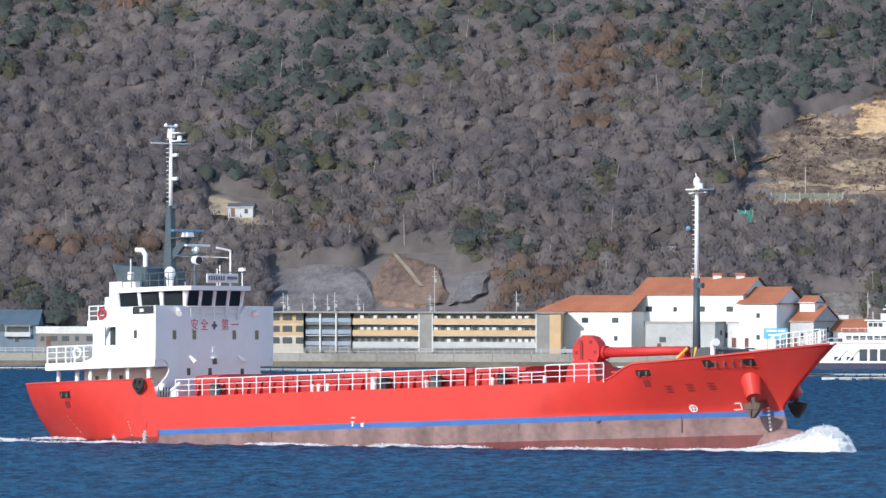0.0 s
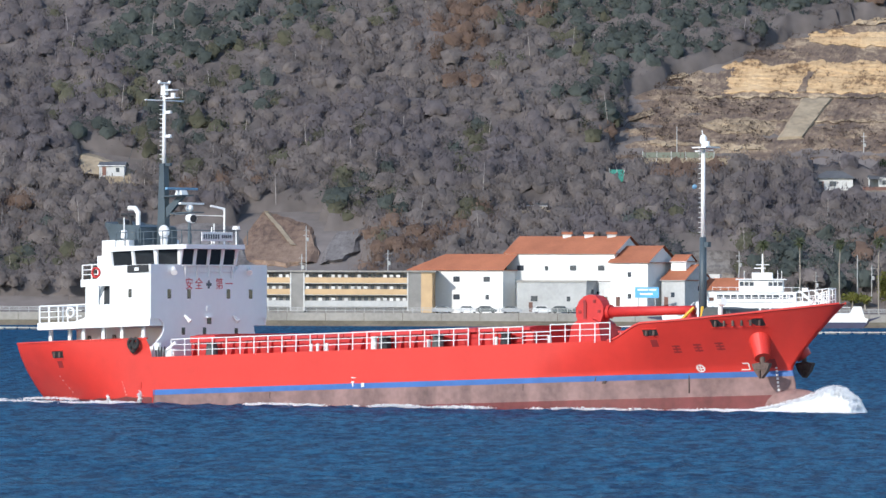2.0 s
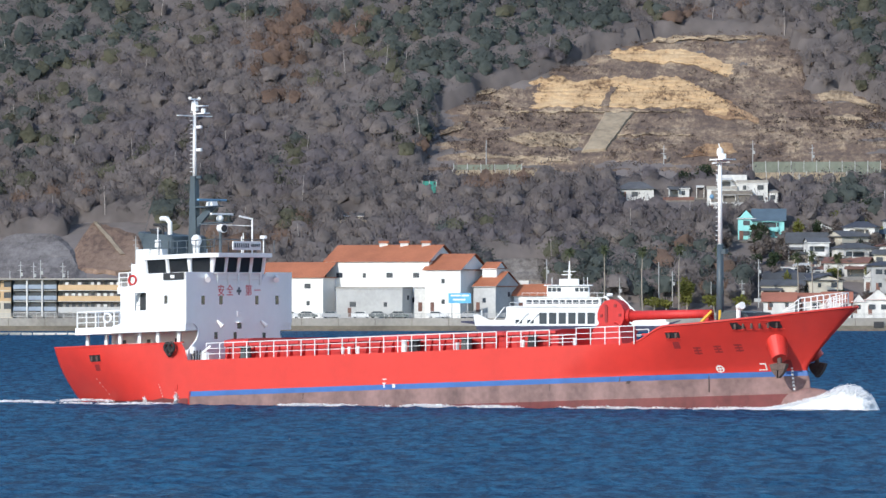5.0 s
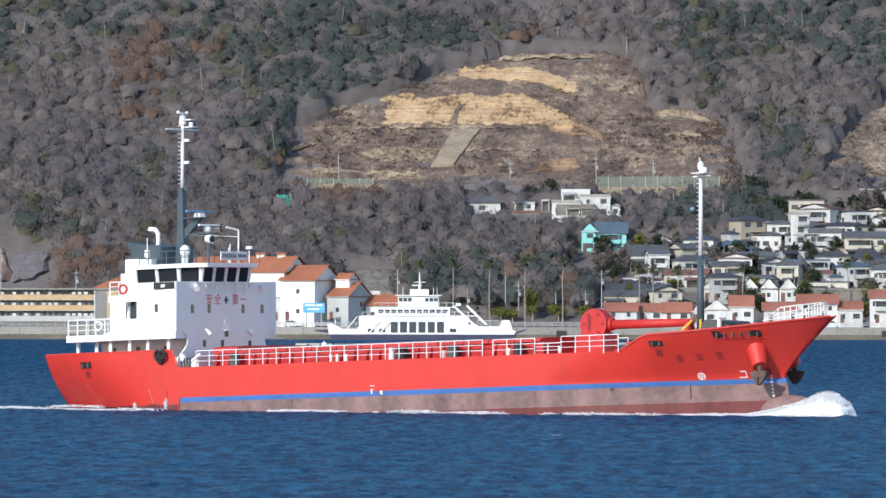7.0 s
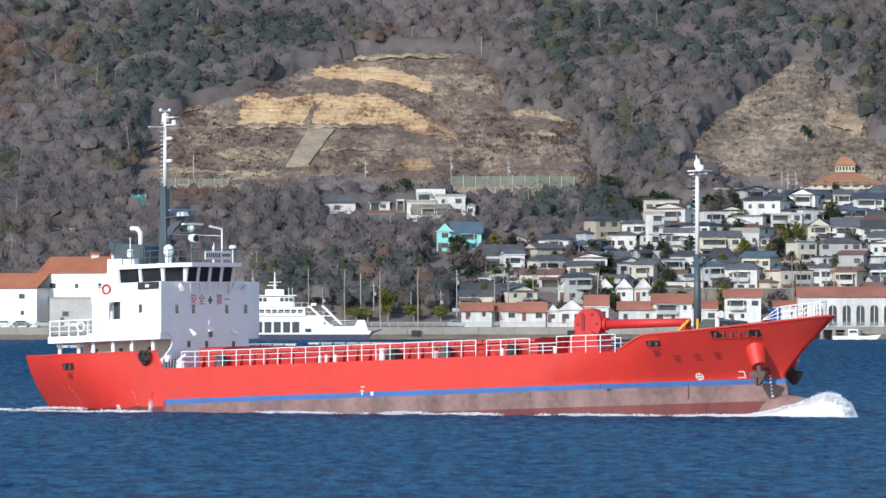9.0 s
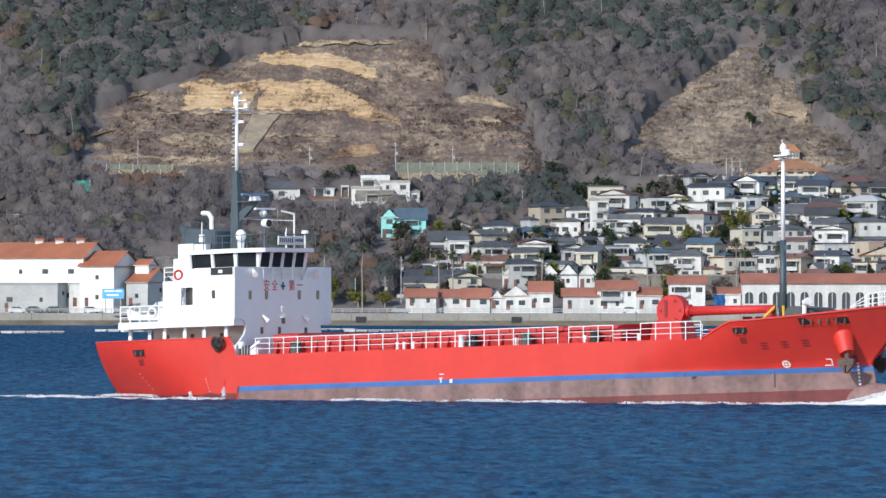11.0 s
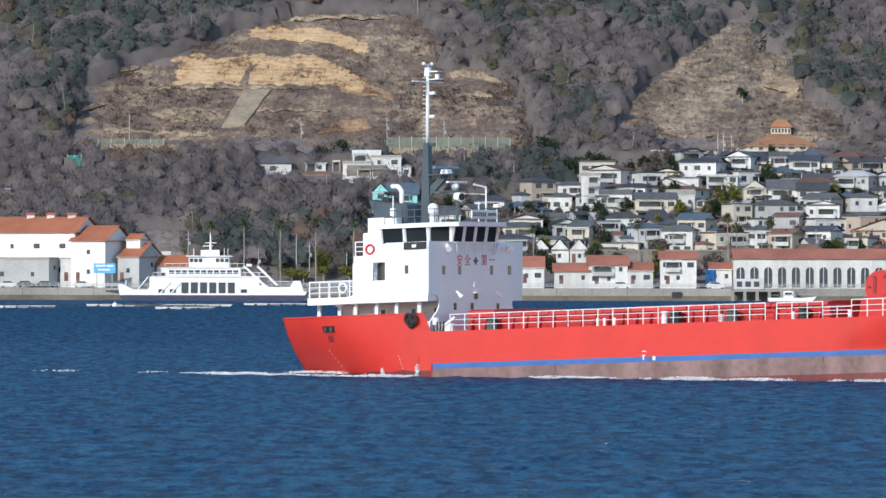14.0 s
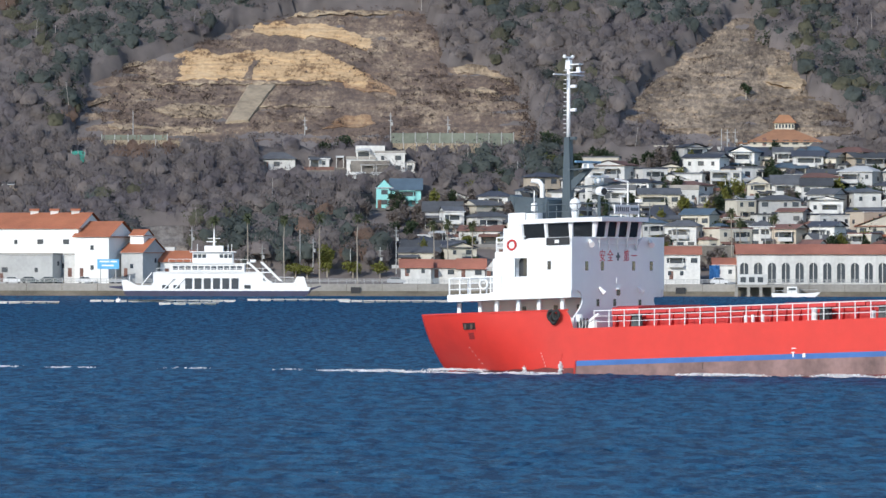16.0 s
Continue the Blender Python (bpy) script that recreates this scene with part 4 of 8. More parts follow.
# ---- sea ----
def sea_sheet():
    """One sheet of water: wind waves where the camera looks, flat far to the sides and behind."""
    ys = np.concatenate([[-1500, -200, 120], np.arange(180, 560, 0.55), 560 + 918 * np.linspace(0, 1, 420) ** 1.3, [1482, 1600]])
    xs = np.concatenate([[-4000, -700, -300, -205, -170], np.linspace(-145, -77, 50), np.linspace(-75, 50, 190), np.linspace(52, 105, 40), [120, 150, 300, 700, 4000]])
    gx, gy = np.meshgrid(xs, ys)
    rs = np.random.RandomState(3)
    z = np.zeros_like(gx)
    for k in range(46):
        wl = 1.25 * (2.2 ** rs.uniform(0, 1))
        a = rs.normal(0.9, 0.55)
        amp = 0.0066 * wl ** 0.8
        wob = 0.6 * np.sin(gx * 0.021 * rs.uniform(0.5, 1.5) + k) + 0.6 * np.sin(gy * 0.017 * rs.uniform(0.5, 1.5) + 2 * k)
        z += amp * np.sin(2 * np.pi / wl * (gx * np.cos(a) + gy * np.sin(a)) + rs.uniform(0, 6.3) + wob)
    fade = np.clip((1476 - gy) / 30, 0, 1) * np.clip((gy - 150) / 30, 0, 1) * np.clip((160 - np.abs(gx + 15)) / 20, 0, 1)
    z = z * fade
    ny, nx = gx.shape
    v = np.stack([gx, gy, z], -1).reshape(-1, 3).astype(np.float32)
    i = np.arange(ny * nx).reshape(ny, nx)
    f = np.stack([i[:-1, :-1], i[:-1, 1:], i[1:, 1:], i[1:, :-1]], -1).reshape(-1, 4).astype(np.int32)
    me = bpy.data.meshes.new("water")
    me.vertices.add(len(v))
    me.vertices.foreach_set("co", v.ravel())
    me.loops.add(f.size)
    me.loops.foreach_set("vertex_index", f.ravel())
    me.polygons.add(len(f))
    me.polygons.foreach_set("loop_start", np.arange(len(f), dtype=np.int32) * 4)
    me.materials.append(SEA)
    me.update(calc_edges=True)
    me.shade_smooth()
    return new("water", me)


sea = sea_sheet()
tagged(sea, "deep blue choppy sea water", "sea", kind="structure")

# ---- land ----
GROUND = material("hill_ground", (0.155, 0.132, 0.122), 0.95, dark=0.6, light=1.4, grain=0.25, stain=0.03, bump=0.5)
CONCRETE = material("seawall_concrete", (0.30, 0.28, 0.25), 0.9, dark=0.65, light=1.2, grain=1.2, stain=0.08, streak=True)
ALGAE = material("tidal_stained_concrete", (0.15, 0.13, 0.10), 0.9, dark=0.6, light=1.3, grain=1.0, stain=0.1)
ASPHALT = material("quay_asphalt", (0.12, 0.12, 0.12), 0.9, grain=2)


def land_height(x, y):
    """The ground behind the seawall: a flat strip, a built-up slope and the steep wooded hill."""
    if y < 1503:
        return 2.7
    n = noise.noise((x * 0.012, y * 0.012, 0.3)) * 7 + noise.noise((x * 0.04, y * 0.04, 1.7)) * 2.5
    u = x / y
    n *= min(1.0, max(0.0, (y - 1560) / 50))
    if y < 1720:      # evened out under the town and the cuttings
        n *= 1 - min(1.0, max(0.0, (u + 0.062) / 0.008)) * min(1.0, max(0.0, (1715 - y) / 30))
    a = min(1.0, (y - 1503) / 40)
    z = 2.7 + 0.30 * (y - 1503)
    if y > 1600:
        z += 0.16 * (y - 1600)
    return z + n * a


NX, NY = 150, 90
XS = [-330 + 700 * i / NX for i in range(NX + 1)]
YS = [1482 + 430 * (j / NY) ** 1.15 for j in range(NY + 1)]
verts = [(x, y, land_height(x, y)) for y in YS for x in XS]
faces = [(j * (NX + 1) + i, j * (NX + 1) + i + 1, (j + 1) * (NX + 1) + i + 1, (j + 1) * (NX + 1) + i) for j in range(NY) for i in range(NX)]
hill = mesh_from("ground", verts, faces, GROUND)
tagged(hill, "brown leaf-littered ground of a steep wooded hill", "hill", kind="structure")

seawall = part("seawall", box(-330, 1480, 1.1, 370, 1482.2, 2.75, 0.03), CONCRETE)
tagged(seawall, "long weathered grey concrete seawall", "seawall", kind="structure")
tidal = part("seawall_foot", box(-330, 1479.6, -2.0, 370, 1482.4, 1.1), ALGAE, seawall, "dark tide-stained foot of the seawall")
road = part("road", box(-330, 1482.3, 2.6, 370, 1490, 2.76), ASPHALT)
tagged(road, "grey asphalt shore road behind the seawall", "road", kind="structure")


# ---- woods ----
def twig_material(name, col, spread):
    m = bpy.data.materials.new(name)
    m.use_nodes = True
    nt = m.node_tree
    b = nt.nodes["Principled BSDF"]
    b.inputs["Roughness"].default_value = 0.95
    b.inputs["Specular IOR Level"].default_value = 0.1
    ge = nt.nodes.new("ShaderNodeNewGeometry")
    tc = nt.nodes.new("ShaderNodeTexCoord")
    n, far = nt.nodes.new("ShaderNodeTexNoise"), nt.nodes.new("ShaderNodeTexNoise")
    n.inputs["Scale"].default_value, n.inputs["Detail"].default_value = 0.22, 2
    far.inputs["Scale"].default_value, far.inputs["Detail"].default_value = 0.03, 3
    total = None
    for out, share in ((n.outputs[0], 0.55), (far.outputs[0], 0.45), (ge.outputs["Random Per Island"], 0.12)):
        add = nt.nodes.new("ShaderNodeMath")
        add.operation = "MULTIPLY_ADD"
        add.inputs[1].default_value, add.inputs[2].default_value = share, 0.0
        nt.links.new(out, add.inputs[0])
        if total:
            nt.links.new(total, add.inputs[2])
        total = add.outputs[0]
    for tex in (n, far):
        nt.links.new(tc.outputs["Object"], tex.inputs["Vector"])
    ramp = nt.nodes.new("ShaderNodeValToRGB")
    ramp.color_ramp.elements[0].position, ramp.color_ramp.elements[1].position = 0.40, 0.72
    ramp.color_ramp.elements[0].color = (*[c * (1 - spread) for c in col], 1)
    ramp.color_ramp.elements[1].color = (*[c * (1 + spread) for c in col], 1)
    nt.links.new(total, ramp.inputs[0])
    nt.links.new(ramp.outputs[0], b.inputs["Base Color"])
    # thin twigs and leaves let some light through
    tr, mx = nt.nodes.new("ShaderNodeBsdfTranslucent"), nt.nodes.new("ShaderNodeMixShader")
    nt.links.new(ramp.outputs[0], tr.inputs["Color"])
    mx.inputs[0].default_value = 0.42
    nt.links.new(b.outputs[0], mx.inputs[1])
    nt.links.new(tr.outputs[0], mx.inputs[2])
    nt.links.new(mx.outputs[0], nt.nodes["Material Output"].inputs["Surface"])
    return m


WOODS = {
    "bare_woods": (twig_material("bare_twigs_grey_brown", (0.200, 0.174, 0.165), 0.28), "leafless grey-brown winter woods on the hillside"),
    "bare_purple_woods": (twig_material("bare_twigs_purple", (0.164, 0.145, 0.150), 0.28), "leafless dull purple-brown winter woods"),
    "russet_woods": (twig_material("russet_leaves", (0.195, 0.135, 0.105), 0.28), "woods with a few russet leaves left"),
    "evergreen_woods": (twig_material("dark_evergreen_leaves", (0.092, 0.105, 0.096), 0.3), "dark evergreen trees among the bare woods"),
    "olive_woods": (twig_material("olive_leaves", (0.125, 0.122, 0.085), 0.3), "olive-green bushes and bamboo on the slope"),
}
PALE_BARK = material("pale_dead_bark", (0.42, 0.38, 0.35), 0.95)
CLEAR = []      # rectangles (x0, x1, y0, y1) kept free of trees


def ball_soup():
    """A coarse unit sphere as points and triangles, the start of every crown's inner mass."""
    bm = bmesh.new()
    bmesh.ops.create_icosphere(bm, subdivisions=2, radius=1.0)
    v = np.array([p.co[:] for p in bm.verts])
    f = np.array([[p.index for p in q.verts] for q in bm.faces])
    bm.free()
    return v, f


CORE_V, CORE_F = ball_soup()
SLOPE_FACE = np.array([0.0, -0.30, 0.50])


def understory():
    """Brush and saplings that close the gaps between the crowns: an uneven sheet over the wooded ground."""
    xs, ys = np.arange(-330, 160, 1.7), np.concatenate([np.arange(1512, 1700, 1.7), np.arange(1700, 1830, 3.0)])
    verts, faces, ok = [], [], []
    for y in ys:
        for x in xs:
            x, y = float(x), float(y)
            free = bare(x, y) or y < 1514
            lift = -1.5 if free else 3.7 + 1.3 * noise.noise((x * 0.16, y * 0.16, 21.0)) + 1.6 * noise.noise((x * 0.63, y * 0.63, 25.0))
            verts.append((x, y, land_height(x, y) + lift))
            ok.append(not free)
    w = len(xs)
    for j in range(len(ys) - 1):
        for i in range(w - 1):
            a = j * w + i
            if ok[a] or ok[a + 1] or ok[a + w] or ok[a + w + 1]:
                faces.append((a, a + 1, a + w + 1, a + w))
    rs = np.random.RandomState(29)
    for k in [i for i, free in enumerate(ok) if free]:      # upright twigs all over the brush
        for _ in range(2):
            c = np.array(verts[k]) + rs.uniform(-0.9, 0.9, size=3) * np.array([1, 1, 0.4]) + np.array([0, 0, 0.35])
            b = len(verts)
            verts += [tuple(c + q) for q in rs.normal(size=(3, 3)) * np.array([0.11, 0.11, 0.38])]
            faces.append((b, b + 1, b + 2))
    ob = mesh_from("understory", verts, faces, WOODS["bare_woods"][0])
    ob.data.shade_smooth()
    tagged(ob, "grey-brown leafless brush between the trees", "brush", kind="stuff")


def woods():
    rs = np.random.RandomState(11)
    store = {k: [[], []] for k in WOODS}
    snags = []
    count = {k: 0 for k in WOODS}
    y = 1512.0
    while y < 1800:
        step = 4.7 + (y - 1512) * 0.003
        x = -330.0
        while x < 158:
            x += step * rs.uniform(0.7, 1.35)
            px, py = x, y + rs.uniform(-1.8, 1.8)
            if any(a < px < b and c < py < d for a, b, c, d in CLEAR) or bare(px, py):
                continue
            g1 = noise.noise((px * 0.018, py * 0.018, 4.0)) + 0.5 * noise.noise((px * 0.06, py * 0.06, 9.0)) + rs.uniform(-0.25, 0.25)
            g2 = noise.noise((px * 0.02, py * 0.02, 14.0)) + rs.uniform(-0.2, 0.2)
            g1 += (py - 1625) * 0.0021
            if g1 > 0.36:
                kind = "evergreen_woods"
            elif g1 > 0.25:
                kind = "olive_woods"
            elif g2 > 0.52:
                kind = "russet_woods"
            else:
                kind = "bare_woods" if g2 > -0.12 else "bare_purple_woods"
            if 0.003 < px / py < 0.030 and 1572 < py < 1602 and rs.uniform() < 0.8:
                kind = "evergreen_woods"
            if -0.034 < px / py < -0.008 and py < 1548 and rs.uniform() < 0.55:
                kind = "evergreen_woods" if g2 > -0.1 else "olive_woods"
            ever = kind in ("evergreen_woods", "olive_woods")
            h = rs.uniform(4.0, 8.4)
            w = h * rs.uniform(0.34, 0.52)
            z0 = land_height(px, py)
            n = 165 if ever else 205
            turn, ph = rs.uniform(0, 6.28), rs.uniform(0, 6.28, size=3)
            size = np.array([w, w, h * 0.42])
            mid = np.array([px, py, z0 + h * 0.58])

            def lumps(d):
                return 1 + 0.20 * np.sin(d[:, :1] * 4 + ph[0]) * np.cos(d[:, 2:] * 4 + ph[1]) + 0.10 * np.sin(d[:, 1:2] * 9 + d[:, 2:] * 7 + ph[2])

            # dense inner mass of branches, uneven and sunk under the outer tufts
            core = CORE_V @ np.array([[math.cos(turn), math.sin(turn), 0], [-math.sin(turn), math.cos(turn), 0], [0, 0, 1]])
            core_at = core * lumps(core) * rs.uniform(0.38, 0.78, size=(len(core), 1)) * size + mid
            # tufts and twig ends spread through the rim of the crown
            d = rs.normal(size=(n, 3))
            d[:, 2] = np.where(rs.uniform(size=n) < 0.8, np.abs(d[:, 2]), d[:, 2])
            d /= np.linalg.norm(d, axis=1)[:, None]
            c = d * rs.uniform(0.55, 1.22, size=(n, 1)) * lumps(d) * size + mid
            q = rs.normal(size=(n, 3, 3)) * ((0.16 if ever else 0.135) * rs.uniform(0.6, 1.5, size=(n, 1, 1)))
            if not ever:
                q[:, :, 2] *= 2.1
                q[:, :, :2] *= 0.7
            tuft = c[:, None, :] + q
            tr = np.array([[[px - 0.1, py, z0 - 0.3], [px + 0.1, py, z0 - 0.3], [px, py, z0 + h * 0.8]]])
            soup = np.concatenate([tuft, tr])
            # each crown is shaded as a rounded mass: tufts face outward from its middle
            out = soup.mean(axis=1) - np.array([px, py, z0 + h * 0.42])
            out /= np.linalg.norm(out, axis=1)[:, None] + 1e-6
            out = out * 0.55 + SLOPE_FACE + rs.normal(size=out.shape) * 0.12
            geo = np.cross(soup[:, 1] - soup[:, 0], soup[:, 2] - soup[:, 0])
            flip = (geo * out).sum(axis=1) < 0
            soup[flip] = soup[flip][:, ::-1]
            tri = np.concatenate([core_at[CORE_F], soup])
            core_n = core * 0.45 + SLOPE_FACE + rs.normal(size=core.shape) * 0.12
            store[kind][1].append(core_n[CORE_F].reshape(-1, 3))
            store[kind][0].append(tri.reshape(-1, 3))
            if rs.uniform() < 0.025:
                lean = rs.uniform(-1.2, 1.2)
                snags.append(((px, py - 2.0, z0), (px + lean, py - 2.2, z0 + h * rs.uniform(0.9, 1.25))))
            store[kind][1].append(np.repeat(out, 3, axis=0))
            count[kind] += len(tri)
        y += step * 0.62
    bm = bmesh.new()
    for a, b in snags:
        add_rod(bm, a, b, 0.09, 0.04, n=4)
    tagged(part("pale_trunks", bm, PALE_BARK), "thin pale dead trunks among the bare woods", "tree trunks", kind="stuff")
    for kind, (mat, label) in WOODS.items():
        if not count[kind]:
            continue
        v = np.concatenate(store[kind][0]).astype(np.float32)
        me = bpy.data.meshes.new(kind)
        nt = len(v) // 3
        me.vertices.add(len(v))
        me.vertices.foreach_set("co", v.ravel())
        me.loops.add(len(v))
        me.loops.foreach_set("vertex_index", np.arange(len(v), dtype=np.int32))
        me.polygons.add(nt)
        me.polygons.foreach_set("loop_start", np.arange(nt, dtype=np.int32) * 3)
        me.materials.append(mat)
        me.update(calc_edges=True)
        me.shade_smooth()
        nrm = np.concatenate(store[kind][1])
        nrm /= np.linalg.norm(nrm, axis=1)[:, None]
        me.normals_split_custom_set_from_vertices(nrm.tolist())
        tagged(new(kind, me), label, "woods", kind="stuff")


# outlines of the two cuttings in the hill: distance along it and height
CUT_LOW = [(-90.28, 37.36), (-67.78, 36.63), (-39.81, 37.36), (-18.75, 36.19), (2.24, 35.61), (24.65, 36.63)]
CUT_TOP = [(-90.52, 51.06), (-79.74, 57.17), (-67.14, 61.2), (-51.68, 68.12), (-35.8, 71.94), (-19.68, 72.9), (-5.73, 72.58), (-1.31, 66.22), (0.86, 56.86), (6.63, 58.41), (16.64, 54.56), (21.42, 46.23), (24.7, 38.09)]
QUARRY_LOW = [(44.63, 42.96), (58.37, 38.09), (72.16, 35.61), (86.27, 36.63), (100.67, 39.56)]
QUARRY_TOP = [(44.07, 45.34), (52.5, 54.56), (60.15, 60.73), (74.18, 71.3), (79.44, 72.58), (80.73, 63.86), (86.96, 61.2), (90.77, 50.75), (97.31, 46.23), (102.22, 40.59)]


def land_line(y):
    """Height of the even slope at a depth."""
    return 2.7 + 0.3 * (y - 1503) if y < 1600 else 31.8 + 0.46 * (y - 1600)


def height_on(line, x):
    for (xa, za), (xb, zb) in zip(line, line[1:]):
        if xa <= x <= xb:
            return za + (zb - za) * (x - xa) / max(1e-6, xb - xa)
    return line[0][1] if x < line[0][0] else line[-1][1]


def bare(x, y):
    """Ground cut away for the terraces and the old quarry."""
    u = x / y + 0.0018 * noise.noise((x * 0.15, y * 0.15, 6.0))
    for a, b, c, d in ((-0.123, -0.104, 1500, 1566), (-0.1085, -0.0965, 1500, 1576), (-0.0965, -0.0905, 1500, 1562), (-0.0475, -0.038, 1510, 1546),
                       (-0.1315, -0.122, 1586, 1616), (-0.0690, -0.0640, 1564, 1575), (-0.0572, -0.054, 1588, 1606)):
        if a < u < b and c < y < d:
            return True
    xx, z = u * y, land_line(y)
    for low, top in ((CUT_LOW, CUT_TOP), (QUARRY_LOW, QUARRY_TOP)):
        if top[0][0] < xx < top[-1][0] and height_on(low, xx) - 4.5 < z < height_on(top, xx) - 0.3:
            return True
    if u > -0.0125 and 1532 < y < 1568 or u > -0.008 and y < 1548:
        return True
    if u > 0.006 and y < 1570:
        return True
    if u > 0.020 and y < 1600:
        return True
    if -0.027 < u < -0.003 and 1574 < y < 1597:
        return True
    return False


woods()
understory()


# ---- town ----
PLASTER = material("white_house_plaster", (0.66, 0.65, 0.62), 0.8, dark=0.68, light=1.08, grain=1.5, stain=0.3, streak=True, random_tint=0.12)
PLASTER_GREY = material("grey_house_plaster", (0.46, 0.46, 0.45), 0.8, dark=0.8, light=1.1, grain=1.5, stain=0.2, random_tint=0.2)
CREAM = material("cream_house_plaster", (0.58, 0.535, 0.44), 0.8, dark=0.75, light=1.06, grain=1.5, stain=0.2, random_tint=0.1)
BEIGE = material("beige_house_plaster", (0.45, 0.38, 0.30), 0.8, dark=0.85, light=1.06, grain=1.5, stain=0.2, random_tint=0.15)
TEAL = material("turquoise_house_paint", (0.27, 0.62, 0.60), 0.7, dark=0.9, light=1.06)
BLUEWALL = material("blue_house_paint", (0.16, 0.36, 0.50), 0.7, dark=0.85, light=1.1)
TILE_ROOF = material("orange_roof_tiles", (0.36, 0.125, 0.060), 0.8, dark=0.75, light=1.2, grain=2.5, stain=0.2)
RED_ROOF = material("red_brown_roof_tiles", (0.30, 0.115, 0.075), 0.8, dark=0.7, light=1.2, grain=2.5, stain=0.2, random_tint=0.15)
RUST_ROOF = material("rust_brown_roof", (0.33, 0.16, 0.08), 0.8, dark=0.8, light=1.15)
BROWN_ROOF = material("brown_roof_tiles", (0.17, 0.085, 0.065), 0.8, dark=0.7, light=1.2, random_tint=0.2)
SLATE = material("grey_slate_roof", (0.078, 0.080, 0.086), 0.8, dark=0.7, light=1.3, random_tint=0.35)
SLATE_BLUE = material("blue_grey_roof", (0.07, 0.105, 0.14), 0.8, dark=0.8, light=1.2)
SLATE_NAVY = material("navy_roof_tiles", (0.045, 0.05, 0.066), 0.8, dark=0.8, light=1.2, random_tint=0.2)
TEAL_ROOF = material("teal_roof_sheet", (0.06, 0.22, 0.28), 0.6)
DOME_GREEN = material("weathered_green_dome", (0.27, 0.40, 0.38), 0.6)
STONE = material("yard_wall_stone", (0.165, 0.148, 0.128), 0.95, dark=0.55, light=1.6, grain=1.6, stain=0.35, bump=0.5)
HALL_WHITE = material("hall_white_plaster", (0.76, 0.75, 0.72), 0.8, dark=0.9, light=1.04, grain=1.5, stain=0.2, streak=True)
PANE = material("house_window_glass", (0.045, 0.055, 0.07), 0.2, spec=0.6, bump=0)
TAN = material("tan_balcony_panel", (0.52, 0.36, 0.20), 0.8, dark=0.88, light=1.08)
SHAFT = material("grey_stair_tower", (0.24, 0.23, 0.215), 0.85)
# grey with the shade of recessed walls mixed in; plain grey on fences
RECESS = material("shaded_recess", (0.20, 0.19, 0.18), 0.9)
STAIR_BLUE = material("blue_grey_stair_panel", (0.26, 0.31, 0.38), 0.7)
TRUNK = material("palm_trunk_bark", (0.30, 0.26, 0.21), 0.95)
FROND = twig_material("palm_fronds", (0.10, 0.115, 0.06), 0.4)
YGREEN = twig_material("yellow_green_leaves", (0.20, 0.20, 0.055), 0.35)
PINE = twig_material("dark_pine_needles", (0.055, 0.075, 0.042), 0.45)
TWIGS = twig_material("bare_garden_twigs", (0.20, 0.17, 0.155), 0.3)
GALV = material("galvanised_pole", (0.38, 0.38, 0.37), 0.6)
SIGN_BLUE = material("blue_sign_paint", (0.12, 0.40, 0.68), 0.5)
SHEET_BLUE = material("blue_sheet", (0.03, 0.16, 0.42), 0.6)
CAR_WHITE = material("white_car_paint", (0.72, 0.72, 0.72), 0.3)
CAR_DARK = material("dark_car_paint", (0.04, 0.06, 0.06), 0.3)
CAR_GREY = material("grey_car_paint", (0.33, 0.34, 0.36), 0.3)


def roof_mesh(w, d, h, style, over=0.45):
    """A roof over a plan w by d: gable along x, gable to the front, hipped, hipped at one end, or flat with a parapet."""
    a, b = w / 2 + over, d / 2 + over
    bm = bmesh.new()
    if style == "flat":
        return add_box(bm, -w / 2 - 0.15, -d / 2 - 0.15, 0, w / 2 + 0.15, d / 2 + 0.15, max(0.3, h), 0.04)
    if style == "front":
        ridge = [(0, -b, h), (0, b, h)]
    elif style == "hip":
        k = max(0.3, a - b * 0.8)
        ridge = [(-k, 0, h), (k, 0, h)]
    elif style == "hipleft":
        ridge = [(-a + b * 0.9, 0, h), (a, 0, h)]
    else:
        ridge = [(-a, 0, h), (a, 0, h)]
    for lift in (0.0, 0.16):
        c = [bm.verts.new((x, y, lift)) for x, y in ((-a, -b), (a, -b), (a, b), (-a, b))]
        r0, r1 = bm.verts.new((ridge[0][0], ridge[0][1], ridge[0][2] + lift)), bm.verts.new((ridge[1][0], ridge[1][1], ridge[1][2] + lift))
        if style == "front":
            fs = [(c[0], r0, r1, c[3]), (c[1], c[2], r1, r0)]
            ends = [(c[0], c[1], r0), (c[2], c[3], r1)]
        else:
            fs = [(c[0], c[1], r1, r0), (c[2], c[3], r0, r1)]
            ends = [(c[1], c[2], r1), (c[3], c[0], r0)]
        if lift:
            for f in fs:
                bm.faces.new(f)
            if style in ("hip", "hipleft"):
                for f in (ends if style == "hip" else ends[1:]):
                    bm.faces.new(f)
            outer = c
        else:
            inner = c
    for k in range(4):
        bm.faces.new((inner[k], inner[(k + 1) % 4], outer[(k + 1) % 4], outer[k]))
    bm.faces.new(inner[::-1])
    for v in [v for v in bm.verts if not v.link_faces]:
        bm.verts.remove(v)
    return bm


house_rng = random.Random(21)


def window_bm(w, h):
    return box(-w / 2, -0.06, 0, w / 2, 0.05, h)


shared = {}


def shared_mesh(key, make, mat):
    if key not in shared:
        shared[key] = finish(make(), key[0], mat)
    return shared[key]


